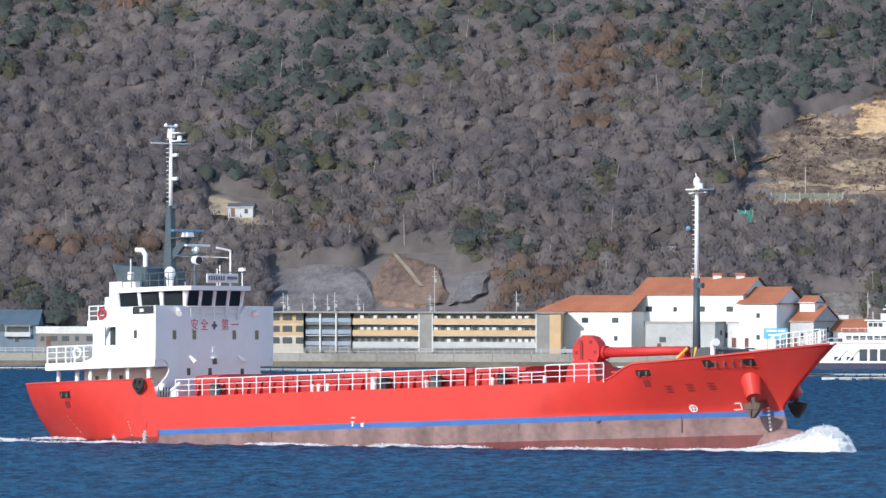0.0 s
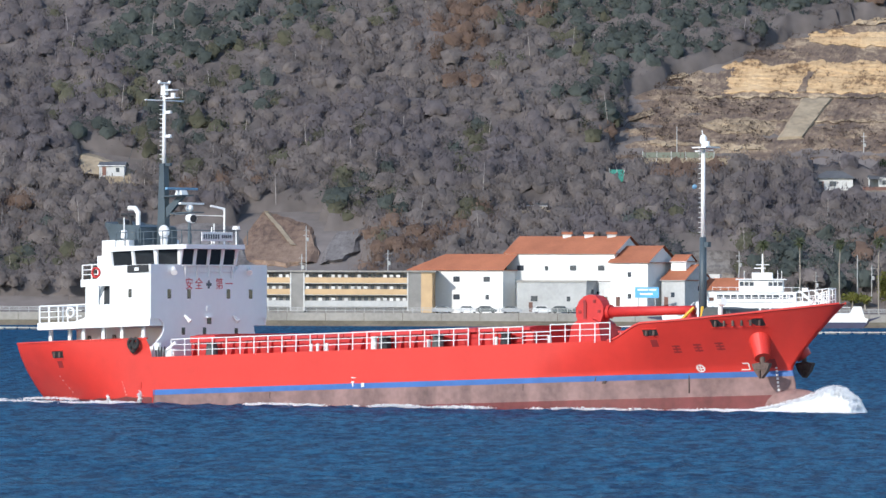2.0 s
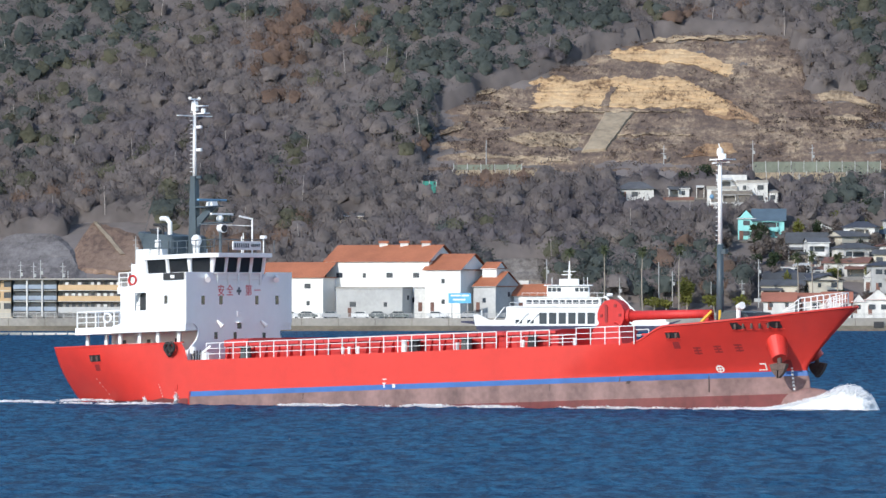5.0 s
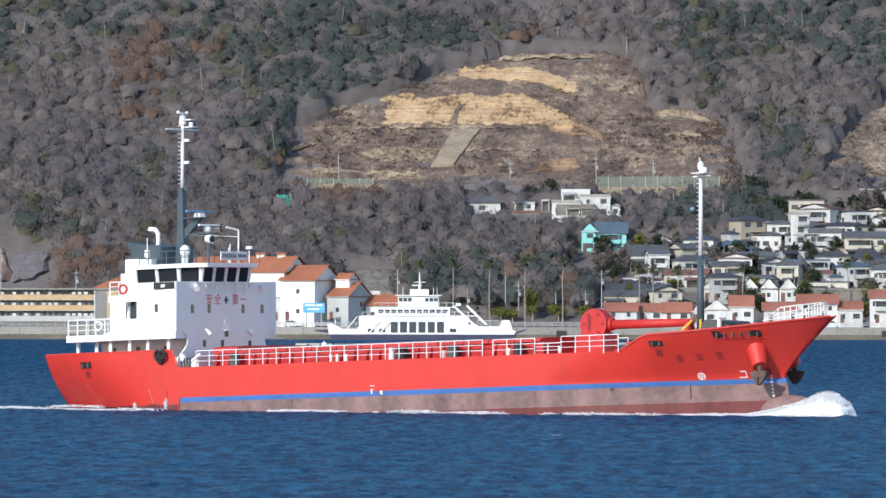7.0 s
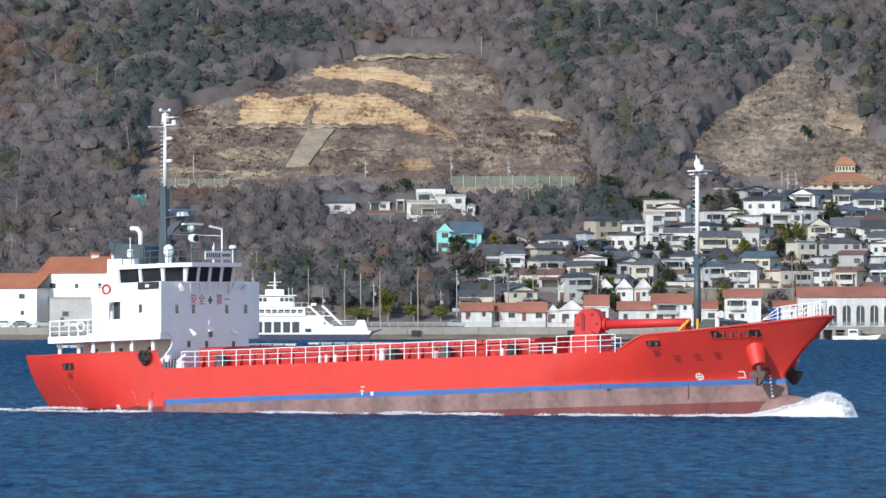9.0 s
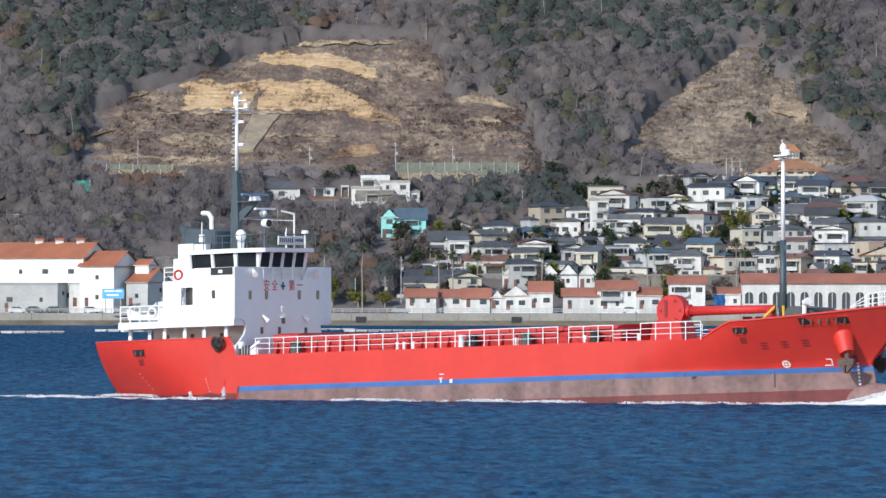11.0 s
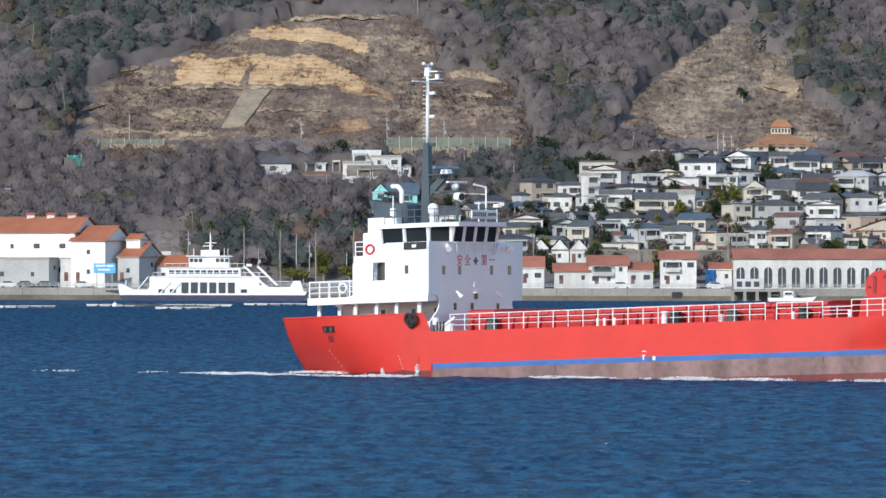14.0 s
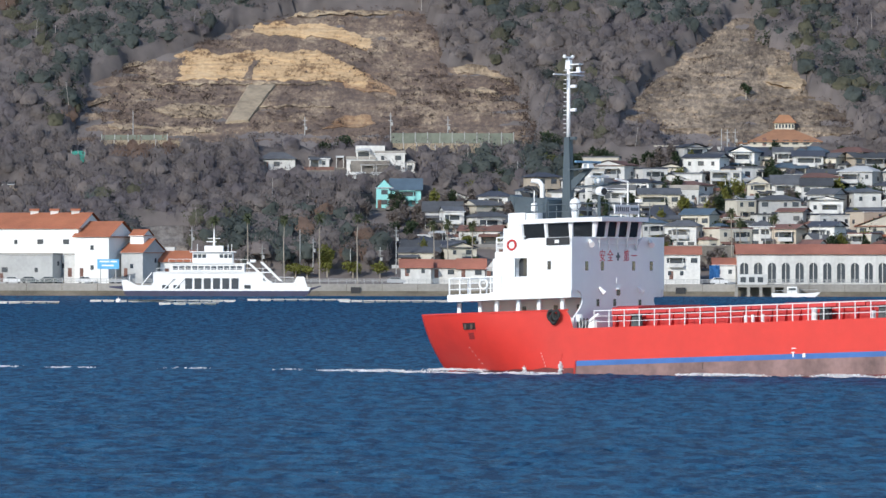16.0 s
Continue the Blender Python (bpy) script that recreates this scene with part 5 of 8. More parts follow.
def piece(name, me, parent, loc, rz=0.0):
    ob = new(name, me)
    ob.parent = parent
    ob.location = loc
    ob.rotation_euler = (0, 0, rz)
    return ob


def house(x, y, z, w, d, hw, hr, style, wall, roof, yaw=0, windows=True, label="", name="house", group=""):
    hs = thing(name, label, "house", group, pose(x, y + d / 2, z, 0, 0, yaw))
    bm = add_box(bmesh.new(), -w / 2, -d / 2, -4.0, w / 2, d / 2, hw)
    if style == "gable" and hr > 0.3:
        add_prism(bm, [(-d / 2, hw), (d / 2, hw), (0, hw + hr * 0.96)], 0, -w / 2, w / 2)
    if style == "front" and hr > 0.3:
        add_prism(bm, [(-w / 2, hw), (w / 2, hw), (0, hw + hr * 0.96)], 1, -d / 2, d / 2)
    part("wall", bm, wall, hs)
    rf = part("roof", roof_mesh(w, d, hr, style, 0.25 if w < 6 else 0.5), roof, hs)
    rf.location = (0, 0, hw)
    storeys = max(1, round(hw / 2.7))
    n = max(1, int(w / 2.4))
    if not windows:
        n, storeys = max(1, int(w / 5.5)), max(1, round(hw / 4.5))
    for s in range(storeys):
        zz = hw / storeys * s + hw / storeys * 0.36
        for k in range(n):
            if house_rng.random() < 0.12:
                continue
            wide = house_rng.random() < 0.5
            ww, wh = (1.5, 1.1) if wide else (0.8, 1.0)
            ww = min(ww, w / n * 0.7)
            wx = -w / 2 + w * (k + 0.5) / n + house_rng.uniform(-0.15, 0.15)
            piece("window", shared_mesh(("window", round(ww, 1), wh), lambda: window_bm(round(ww, 1), wh), PANE), hs, (wx, -d / 2, zz))
        if windows and s > 0 and house_rng.random() < 0.7 and w > 4.0:
            bx = house_rng.uniform(-0.2, 0.2) * w
            bw = w * house_rng.uniform(0.35, 0.6)
            b = box(bx - bw / 2, -d / 2 - 1.0, zz - 1.05, bx + bw / 2, -d / 2 + 0.05, zz - 0.9)
            add_box(b, bx - bw / 2, -d / 2 - 1.0, zz - 0.9, bx + bw / 2, -d / 2 - 0.92, zz - 0.1)
            # wide dark glazing that also supplies the balcony's recess shade
            part("balcony_window", box(bx - bw * 0.44, -d / 2 - 0.07, zz - 0.85, bx + bw * 0.44, -d / 2 + 0.04, zz + 0.95), PANE, hs)
            for e in (-0.46, 0.46):
                add_box(b, bx + bw * e - 0.06, -d / 2 - 0.98, zz - 0.9, bx + bw * e + 0.06, -d / 2 - 0.86, zz + 1.15)
            add_box(b, bx - bw / 2 - 0.1, -d / 2 - 1.1, zz + 1.15, bx + bw / 2 + 0.1, -d / 2 + 0.02, zz + 1.25)
            part("balcony", b, wall if house_rng.random() < 0.6 else PLASTER_GREY, hs)
    if windows and group == "hillside houses":
        # the yard below: a stone retaining wall with a fence, and a lean-to or carport in front
        part("retaining_wall", box(-w / 2 - 1.3, -d / 2 - 2.6, -4.5, w / 2 + 1.3, -d / 2 - 0.1, -0.4), STONE, hs, "mottled grey-brown stone retaining wall")
        if house_rng.random() < 0.6:
            part("yard_fence", box(-w / 2 - 1.2, -d / 2 - 2.55, -0.4, w / 2 + 1.2, -d / 2 - 2.47, 0.35), house_rng.choice((GALV, RECESS, BROWN_ROOF)), hs)
        if house_rng.random() < 0.65:
            a = house_rng.choice((-1, 1)) * w * 0.24
            lean = prism([(-d / 2 - 1.9, 2.0), (-d / 2, 2.55), (-d / 2, 2.7), (-d / 2 - 1.95, 2.12)], 0, a - w * 0.25, a + w * 0.25)
            part("lean_to_roof", lean, roof, hs)
            # flat dark panel painted in for the shade under the lean-to
            part("lean_to_shade_panel", box(a - w * 0.2, -d / 2 - 0.09, 0.1, a + w * 0.2, -d / 2 + 0.03, 2.1), PANE, hs)
            for e in (-0.22, 0.22):
                part("lean_to_post", box(a + w * e - 0.07, -d / 2 - 1.8, -0.4, a + w * e + 0.07, -d / 2 - 1.66, 2.05), wall, hs)
        if house_rng.random() < 0.5:
            e = house_rng.choice((-1, 1))
            lo, hi = sorted((e * w * 0.5, e * (w * 0.5 + 2.4)))
            wing = part("side_wing", box(lo, -d / 2 + 0.8, -4.0, hi, d / 2 - 0.4, hw * 0.55), house_rng.choice((wall, PLASTER_GREY, BEIGE)), hs)
            rw = part("side_wing_roof", roof_mesh(2.4, d - 1.2, 0.7, "hip", 0.3), roof, hs)
            rw.location = ((lo + hi) / 2, 0.2, hw * 0.55)
            part("side_wing_window", box((lo + hi) / 2 - 0.6, -d / 2 + 0.74, hw * 0.2, (lo + hi) / 2 + 0.6, -d / 2 + 0.85, hw * 0.2 + 1.1), PANE, hs)
    for side in (-1, 1):
        piece("window", shared_mesh(("window", 0.9, 1.0), lambda: window_bm(0.9, 1.0), PANE), hs, (side * w / 2, 0.4, hw * 0.6), math.pi / 2)
    part("door", box(-w * 0.3 - 0.45, -d / 2 - 0.05, 0.0, -w * 0.3 + 0.45, -d / 2 + 0.05, 2.0), BROWN_ROOF, hs)
    part("eave_gutter", rod((-w / 2 - 0.3, -d / 2 - (0.3 if style != "flat" else 0.1), hw), (w / 2 + 0.3, -d / 2 - (0.3 if style != "flat" else 0.1), hw), 0.08, n=6), RAIL if house_rng.random() < 0.5 else GALV, hs)
    return hs


def sign_board(x, y, z, w, h):
    t = thing("billboard", "light blue shore billboard with unreadable white lines", "sign", m=pose(x, y, z))
    part("panel", box(0, 0, 0, w, 0.15, h), SIGN_BLUE, t)
    for k, (a, b, zz) in enumerate(((0.1, 0.55, 0.68), (0.6, 0.9, 0.68), (0.2, 0.75, 0.28))):
        part("lettering_bar", box(w * a, -0.03, h * zz, w * b, 0.01, h * (zz + 0.16)), RAIL, t, "unreadable white lettering")
    for k in (0.15, 0.85):
        part("post", rod((w * k, 0.2, -3.5), (w * k, 0.2, 0.2), 0.12), GALV, t)


def chimney(x, y, z0, z1):
    t = thing("roof_ventilator", "orange tiled roof ventilator on the hall ridge", "ventilator", "ridge ventilators", pose(x, y, z0))
    part("body", box(-0.9, -0.6, -1.2, 0.9, 0.6, z1 - z0 - 0.25), PLASTER, t)
    part("cap", roof_mesh(1.8, 1.2, 0.35, "gable", 0.25), TILE_ROOF, t).location = (0, 0, z1 - z0 - 0.25)


def dome_house(x, y, z, r):
    t = thing("domed_tower", "pale tower with a weathered green dome", "tower", m=pose(x, y, z))
    part("drum", rod((0, 0, -6), (0, 0, 2.5), r * 0.9, n=20), CREAM, t)
    bm = bmesh.new()
    bmesh.ops.create_uvsphere(bm, u_segments=24, v_segments=12, radius=r)
    bmesh.ops.scale(bm, vec=(1, 1, 1.2), verts=bm.verts[:])
    part("dome", bm, DOME_GREEN, t, "weathered green dome", smooth=True).location = (0, 0, 2.5)
    part("finial", rod((0, 0, 2.5 + r * 1.1), (0, 0, 3.6 + r * 1.2), 0.1), GALV, t)


def lantern(x, y, z, w, h):
    t = thing("roof_lantern", "small lantern storey with rust-brown roof atop the pavilion", "lantern", m=pose(x, y + 6, z))
    part("body", box(-w / 2, -1.6, -2.0, w / 2, 1.6, h * 0.45), CREAM, t)
    for k in range(6):
        part("louvre", box(-w / 2 + w * (k + 0.2) / 6, -1.66, h * 0.08, -w / 2 + w * (k + 0.8) / 6, -1.58, h * 0.36), PANE, t)
    part("roof", roof_mesh(w, 3.2, h * 0.55, "hip", 0.4), RUST_ROOF, t).location = (0, 0, h * 0.45)


def arcade(x0, x1, y, z0, zw, zr):
    """Long white building with arched windows under a red-brown roof."""
    t = thing("arcade_building", "long white building with arched windows and red-brown roof", "building")
    w, h, n = x1 - x0, zw - z0, 11
    for k in range(n):
        a, b = x0 + w * k / n, x0 + w * (k + 1) / n
        c, rad = (a + b) / 2, (b - a) * 0.30
        pts = [(a, z0 - 2), (a, zw), (b, zw), (b, z0 - 2), (c + rad, z0 - 2), (c + rad, z0 + h * 0.48)]
        pts += [(c + rad * math.cos(g), z0 + h * 0.48 + rad * math.sin(g)) for g in [math.pi * j / 10 for j in range(1, 10)]]
        pts += [(c - rad, z0 + h * 0.48), (c - rad, z0 - 2)]
        part("arched_bay", prism(pts, 1, y, y + 0.5), PLASTER, t)
        part("arched_window", box(c - rad * 1.05, y + 0.36, z0 - 1, c + rad * 1.05, y + 0.46, z0 + h * 0.5 + rad), PANE, t)
        part("mullion", box(c - 0.07, y + 0.28, z0 - 1, c + 0.07, y + 0.37, z0 + h * 0.5 + rad * 0.95), PLASTER, t)
    part("back_wall", box(x0, y + 0.55, z0 - 2, x1, y + 9, zw), PLASTER, t)
    rf = part("roof", roof_mesh(w, 9.5, zr - zw, "gable", 0.4), RED_ROOF, t, "red-brown tiled roof")
    rf.location = ((x0 + x1) / 2, y + 4.6, zw)


def blue_sheet(x, y, z0, z1):
    t = thing("blue_tarpaulin", "blue plastic sheet hung on a house wall", "tarpaulin", m=pose(x, y, z0))
    bm = bmesh.new()
    vs = [[bm.verts.new((2.4 * i / 6, 0.12 * math.sin(i * 1.7 + j), (z1 - z0) * j / 5)) for i in range(7)] for j in range(6)]
    for j in range(5):
        for i in range(6):
            bm.faces.new((vs[j][i], vs[j][i + 1], vs[j + 1][i + 1], vs[j + 1][i]))
    bmesh.ops.solidify(bm, geom=bm.faces[:], thickness=0.04)
    part("sheet", bm, SHEET_BLUE, t)


flats = thing("apartment_block", "three-storey tan apartment block with open balconies by the seawall", "apartment building")
flat_rng = random.Random(5)


def flats_bay(x0, x1, y, z0, z1, kind):
    h = (z1 - z0) / 3
    if kind == "shaft":
        part("stair_tower", box(x0, y - 1.2, z0 - 1.5, x1, y + 8, z1 + 0.1), SHAFT, flats, "plain grey stair tower")
        return
    if kind == "end":
        part("end_wall", box(x0, y - 1.2, z0 - 1.5, x1, y + 8, z1 + 0.1), TAN, flats, "tan end wall")
        return
    # balcony and stair back walls have the recess shade in their colour
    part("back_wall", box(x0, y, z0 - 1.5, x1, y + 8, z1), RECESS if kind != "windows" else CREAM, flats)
    for s in range(3):
        zz = z0 + h * s
        if kind == "balcony":
            part("floor_slab", box(x0, y - 1.2, zz - 0.12, x1, y + 0.1, zz + 0.05), PLASTER, flats)
            part("balcony_panel", box(x0, y - 1.25, zz, x1, y - 1.15, zz + 1.15), TAN if s else PLASTER_GREY, flats, "tan balcony front")
            n = int((x1 - x0) / 1.3)
            for k in range(n):
                xx = x0 + (x1 - x0) * (k + 0.5) / n
                r = flat_rng.random()
                if r < 0.55:
                    part("laundry", box(xx - 0.4, y - 0.95, zz + 1.1 + 0.2 * r, xx + 0.3 + 0.2 * r, y - 0.9, zz + 1.75), PLASTER, flats, "white washing on a line")
                if r > 0.3:
                    part("window", box(xx - 0.4, y - 0.06, zz + 0.4, xx + 0.4, y - 0.02, zz + 2.0), PANE, flats)
        elif kind == "windows":
            part("tan_panel", box(x0, y - 0.12, zz + 0.05, x1, y - 0.02, zz + h * 0.9), TAN if s else CREAM, flats)
            for k, (a, b) in enumerate(((0.06, 0.32), (0.40, 0.66), (0.76, 0.98))):
                part("window", box(x0 + (x1 - x0) * a, y - 0.2, zz + 0.7, x0 + (x1 - x0) * b, y - 0.1, zz + 2.0), PANE, flats)
        else:
            part("stair_front", box(x0, y - 1.0, zz + 0.3, x1, y - 0.9, zz + 1.2), STAIR_BLUE, flats, "blue-grey stair landing front")
            part("window", box(x0 + 0.5, y - 0.08, zz + 0.6, x1 - 0.5, y - 0.02, zz + 2.1), PANE, flats)
            part("floor_slab", box(x0, y - 1.0, zz - 0.1, x1, y, zz + 0.05), PLASTER_GREY, flats)
    n = 4 if kind == "stairs" else 2
    for k in range(n):
        xx = x0 + (x1 - x0) * k / (n - 1)
        part("column", box(xx - 0.14, y - 1.3, z0 - 1, xx + 0.14, y, z1), PLASTER, flats)


def flats_finish():
    part("flat_roof", box(-182.4, 1492.4, 11.15, -120.2, 1502.5, 11.5), CONCRETE, flats, "flat concrete roof")


def aerial(x, y, z0, z1, arms):
    t = thing("utility_pole" if arms else "lamp_pole", "tall grey concrete utility pole with crossarms" if arms else "slim grey metal lamp pole", "pole", "poles on the shore", pose(x, y, z0))
    part("shaft", rod((0, 0, -4.0), (0, 0, z1 - z0), 0.15, 0.09, n=6), GALV, t)
    if arms:
        for k in (0.9, 2.0):
            part("crossarm", box(-0.6, -0.05, z1 - z0 - k, 0.6, 0.05, z1 - z0 - k + 0.09), GALV, t)
        part("transformer", rod((0.35, 0, z1 - z0 - 3.2), (0.35, 0, z1 - z0 - 2.4), 0.25, n=8), GALV, t)


def palm(x, y, z0, z1, seed):
    r = random.Random(seed)
    t = thing("palm_tree", "tall fan palm with a shaggy crown by the shore road", "palm tree", "palms", pose(x, y, z0, 0, 0, r.uniform(0, 360)))
    h = z1 - z0
    bm = bmesh.new()
    last = Vector((0, 0, -2.0))
    for k in range(1, 7):
        p = Vector((0.25 * math.sin(k * 0.5) * r.uniform(0.3, 1), 0.15 * math.sin(k * 0.7), h * k / 6))
        add_rod(bm, last, p, 0.19 - 0.014 * k, 0.176 - 0.014 * k, n=7)
        last = p
    part("trunk", bm, TRUNK, t)
    verts, faces = [], []
    for k in range(70):
        a, e = r.uniform(0, 6.28), r.uniform(-1.25, 1.2)
        d = Vector((math.cos(a) * math.cos(e), math.sin(a) * math.cos(e), math.sin(e)))
        ln = r.uniform(1.1, 1.9)
        side = d.cross(Vector((0, 0, 1))).normalized() * 0.16
        tip = last + d * ln + Vector((0, 0, -0.35))
        mid = last + d * ln * 0.6
        b = len(verts)
        verts += [last, mid + side, tip, mid - side, mid + Vector((0, 0, 0.12))]
        faces += [(b, b + 1, b + 4), (b + 1, b + 2, b + 4), (b + 2, b + 3, b + 4), (b + 3, b, b + 4)]
    ob = mesh_from("crown", verts, faces, FROND)
    ob.parent = t


def shrub(x, y, z, w, h, mat, seed):
    """A broad tree: a stem with limbs, and a crown of many small leaf tufts with gaps."""
    r = np.random.RandomState(seed)
    green = mat is YGREEN
    t = thing("broadleaf_tree" if green else "bare_tree" if mat is TWIGS else "evergreen_tree", "yellow-green bushy tree by the shore" if green else "leafless garden tree between the houses" if mat is TWIGS else "dark green evergreen tree on the slope", "tree", "trees on the slope", pose(x, y, z))
    bm = rod((0, 0, -2.5), (0, 0, h * 0.7), 0.25, 0.08, n=6)
    for k in range(5):
        a = 6.28 * k / 5
        add_rod(bm, (0, 0, h * (0.25 + 0.08 * k)), (math.cos(a) * w * 0.3, math.sin(a) * w * 0.3, h * (0.5 + 0.08 * k)), 0.09, 0.03, n=5)
    part("trunk", bm, TRUNK, t)
    n = int(220 + 25 * w * h)
    clumps = r.normal(size=(14, 3))
    clumps /= np.linalg.norm(clumps, axis=1)[:, None]
    clumps = clumps * np.array([w * 0.36, w * 0.36, h * 0.36]) * r.uniform(0.4, 1.0, size=(14, 1)) + np.array([0, 0, h * 0.55])
    c = clumps[r.randint(0, 14, n)] + r.normal(size=(n, 3)) * np.array([w, w, h]) * 0.10
    q = r.normal(size=(n, 3, 3)) * 0.26
    v = (c[:, None, :] + q).reshape(-1, 3)
    ob = mesh_from("crown", v.tolist(), [(3 * i, 3 * i + 1, 3 * i + 2) for i in range(n)], mat)
    ob.parent = t


def parked_car(x, y, paint):
    t = thing("parked_car", {"CAR_WHITE": "white", "CAR_DARK": "dark green", "CAR_GREY": "grey"}[{CAR_WHITE: "CAR_WHITE", CAR_DARK: "CAR_DARK", CAR_GREY: "CAR_GREY"}[paint]] + " car parked on the shore road", "car", "parked cars", pose(x, y, 2.76))
    body = [(-2.1, 0.25), (2.1, 0.25), (2.15, 0.75), (1.3, 0.95), (0.7, 1.45), (-1.2, 1.48), (-1.9, 0.98), (-2.15, 0.8)]
    part("body", prism(body, 1, -0.8, 0.8), paint, t)
    part("glazing", prism([(1.15, 0.96), (0.65, 1.40), (-1.1, 1.42), (-1.6, 1.0)], 1, -0.83, 0.83), PANE, t)
    for dx in (-1.3, 1.35):
        for dy in (-0.78, 0.62):
            part("wheel", rod((dx, dy, 0.32), (dx, dy + 0.16, 0.32), 0.32, n=12), RUBBER, t)


# ---- shore halls with tiled roofs ----
house(-114.2, 1498.0, 4.19, 21.8, 12, 7.42, 3.3, "hipleft", HALL_WHITE, TILE_ROOF, yaw=-22, windows=False, label="low white hall with an orange tiled roof", name="shore_hall", group="shore halls")
house(-91.9, 1495.7, 4.19, 25.0, 14, 10.9, 3.6, "gable", HALL_WHITE, TILE_ROOF, yaw=-22, windows=False, label="tall white hall with an orange tiled roof", name="shore_hall", group="shore halls")
house(-77.1, 1488.5, 4.2, 8.5, 14, 9.0, 3.5, "gable", HALL_WHITE, TILE_ROOF, yaw=-22, windows=False, label="white hall wing with an orange tiled roof", name="shore_hall", group="shore halls")
house(-68.2, 1489.0, 4.2, 5.3, 13, 5.4, 3.2, "gable", PLASTER_GREY, TILE_ROOF, yaw=-22, windows=False, label="grey-white house with an orange tiled roof", name="shore_hall", group="shore halls")
house(-68.8, 1493.0, 8.0, 3.4, 5, 5.5, 1.4, "gable", HALL_WHITE, TILE_ROOF, yaw=-22, windows=False, label="small white house with an orange tiled roof", name="shore_hall", group="shore halls")
house(-60.75, 1496, 4.19, 7.54, 8, 3.39, 2.47, "gable", HALL_WHITE, TILE_ROOF, yaw=0, windows=False, label="low white house with an orange tiled roof", name="shore_hall", group="shore halls")
house(-62.87, 1500, 6.54, 2.6, 5, 1.95, 2.48, "flat", PLASTER, PLASTER, yaw=0, windows=False, label="small white roof box with a window", name="shore_hall", group="shore halls")
house(-95.0, 1490.5, 3.0, 16.0, 5, 6.2, 0.39, "flat", PLASTER_GREY, CONCRETE, yaw=-22, windows=False, label="low grey warehouse with a flat roof", name="shore_hall", group="shore halls")
house(-82.88, 1491.5, 4.2, 6.49, 5, 4.93, 0.39, "flat", PLASTER, CONCRETE, yaw=0, windows=False, label="low white annex with a flat roof", name="shore_hall", group="shore halls")
sign_board(-78.2, 1483.6, 6.0, 4.92, 2.2)
chimney(-93.6, 1503.3, 18.2, 19.5)
chimney(-88.9, 1501.4, 18.2, 19.5)
chimney(-84.0, 1499.5, 18.2, 19.5)
# ---- hillside landmarks ----
house(-40.47, 1593.8, 29.94, 8.59, 6.9, 2.64, 1.66, "hip", PLASTER, SLATE, yaw=0, windows=True, label="white house with a dark hipped roof", name="house", group="hillside houses")
house(-30.31, 1595.3, 30.38, 4.86, 6, 2.36, 0.83, "gable", PLASTER_GREY, SLATE, yaw=0, windows=True, label="small grey house with a slate roof", name="house", group="hillside houses")
house(-26.25, 1597.2, 30.96, 3.88, 6, 2.09, 0.41, "flat", PLASTER, PLASTER, yaw=0, windows=True, label="small white cubic house on the slope", name="house", group="hillside houses")
house(-20.19, 1590.4, 28.92, 6.92, 6, 3.6, 0.69, "flat", PLASTER, CONCRETE, yaw=0, windows=True, label="white modern house with a terrace", name="house", group="hillside houses")
house(-17.93, 1592, 32.55, 6.78, 6, 1.8, 1.52, "flat", PLASTER, PLASTER, yaw=0, windows=True, label="white upper storey of a modern house", name="house", group="hillside houses")
house(-13.14, 1590.9, 29.07, 7.19, 6, 4.84, 0.69, "flat", PLASTER, CONCRETE, yaw=0, windows=True, label="white modern house with framed balconies", name="house", group="hillside houses")
house(-21.33, 1582.7, 26.62, 4.4, 6, 2.06, 0.69, "flat", PLASTER, PLASTER, yaw=0, windows=True, label="white garage with a rounded opening", name="house", group="hillside houses")
house(-14.27, 1562.4, 20.52, 3.81, 6, 4.75, 2.04, "front", TEAL, SLATE_BLUE, yaw=0, windows=True, label="turquoise house with a blue-grey roof", name="house", group="hillside houses")
house(-9.11, 1562.4, 20.52, 7.07, 6, 4.21, 2.72, "gable", TEAL, SLATE_BLUE, yaw=0, windows=True, label="turquoise house wing with a blue-grey roof", name="house", group="hillside houses")
house(-0.4, 1547.2, 15.95, 8.88, 7.1, 3.49, 2.43, "gable", PLASTER_GREY, SLATE, yaw=0, windows=True, label="wide grey house with a slate roof", name="house", group="hillside houses")
house(7.93, 1572.3, 23.48, 5.74, 6, 1.64, 0.96, "gable", PLASTER, SLATE, yaw=0, windows=True, label="white bungalow with a slate roof", name="house", group="hillside houses")
house(2.38, 1563.8, 20.94, 6.4, 6, 2.04, 1.36, "front", PLASTER, PLASTER, yaw=0, windows=True, label="white gabled house on the slope", name="house", group="hillside houses")
house(-7.08, 1522.8, 8.65, 5.96, 6, 2.25, 1.72, "gable", PLASTER, SLATE, yaw=0, windows=True, label="low house with a dark roof", name="house", group="hillside houses")
house(0.59, 1521.9, 8.38, 7.81, 6.2, 2.39, 1.85, "gable", PLASTER_GREY, SLATE, yaw=0, windows=True, label="low house with a wide dark roof", name="house", group="hillside houses")
house(21.31, 1576.0, 24.61, 7.82, 6.3, 1.92, 2.47, "hip", PLASTER, BROWN_ROOF, yaw=0, windows=True, label="white house with a brown hipped roof", name="house", group="hillside houses")
house(13.98, 1561.0, 20.1, 4.34, 6, 1.22, 0.95, "gable", PLASTER, TEAL_ROOF, yaw=0, windows=True, label="small house with a teal roof", name="house", group="hillside houses")
house(29.23, 1570.8, 23.05, 5.19, 6, 4.1, 0.68, "flat", CREAM, CONCRETE, yaw=0, windows=True, label="cream balconied house with flat roof", name="house", group="hillside houses")
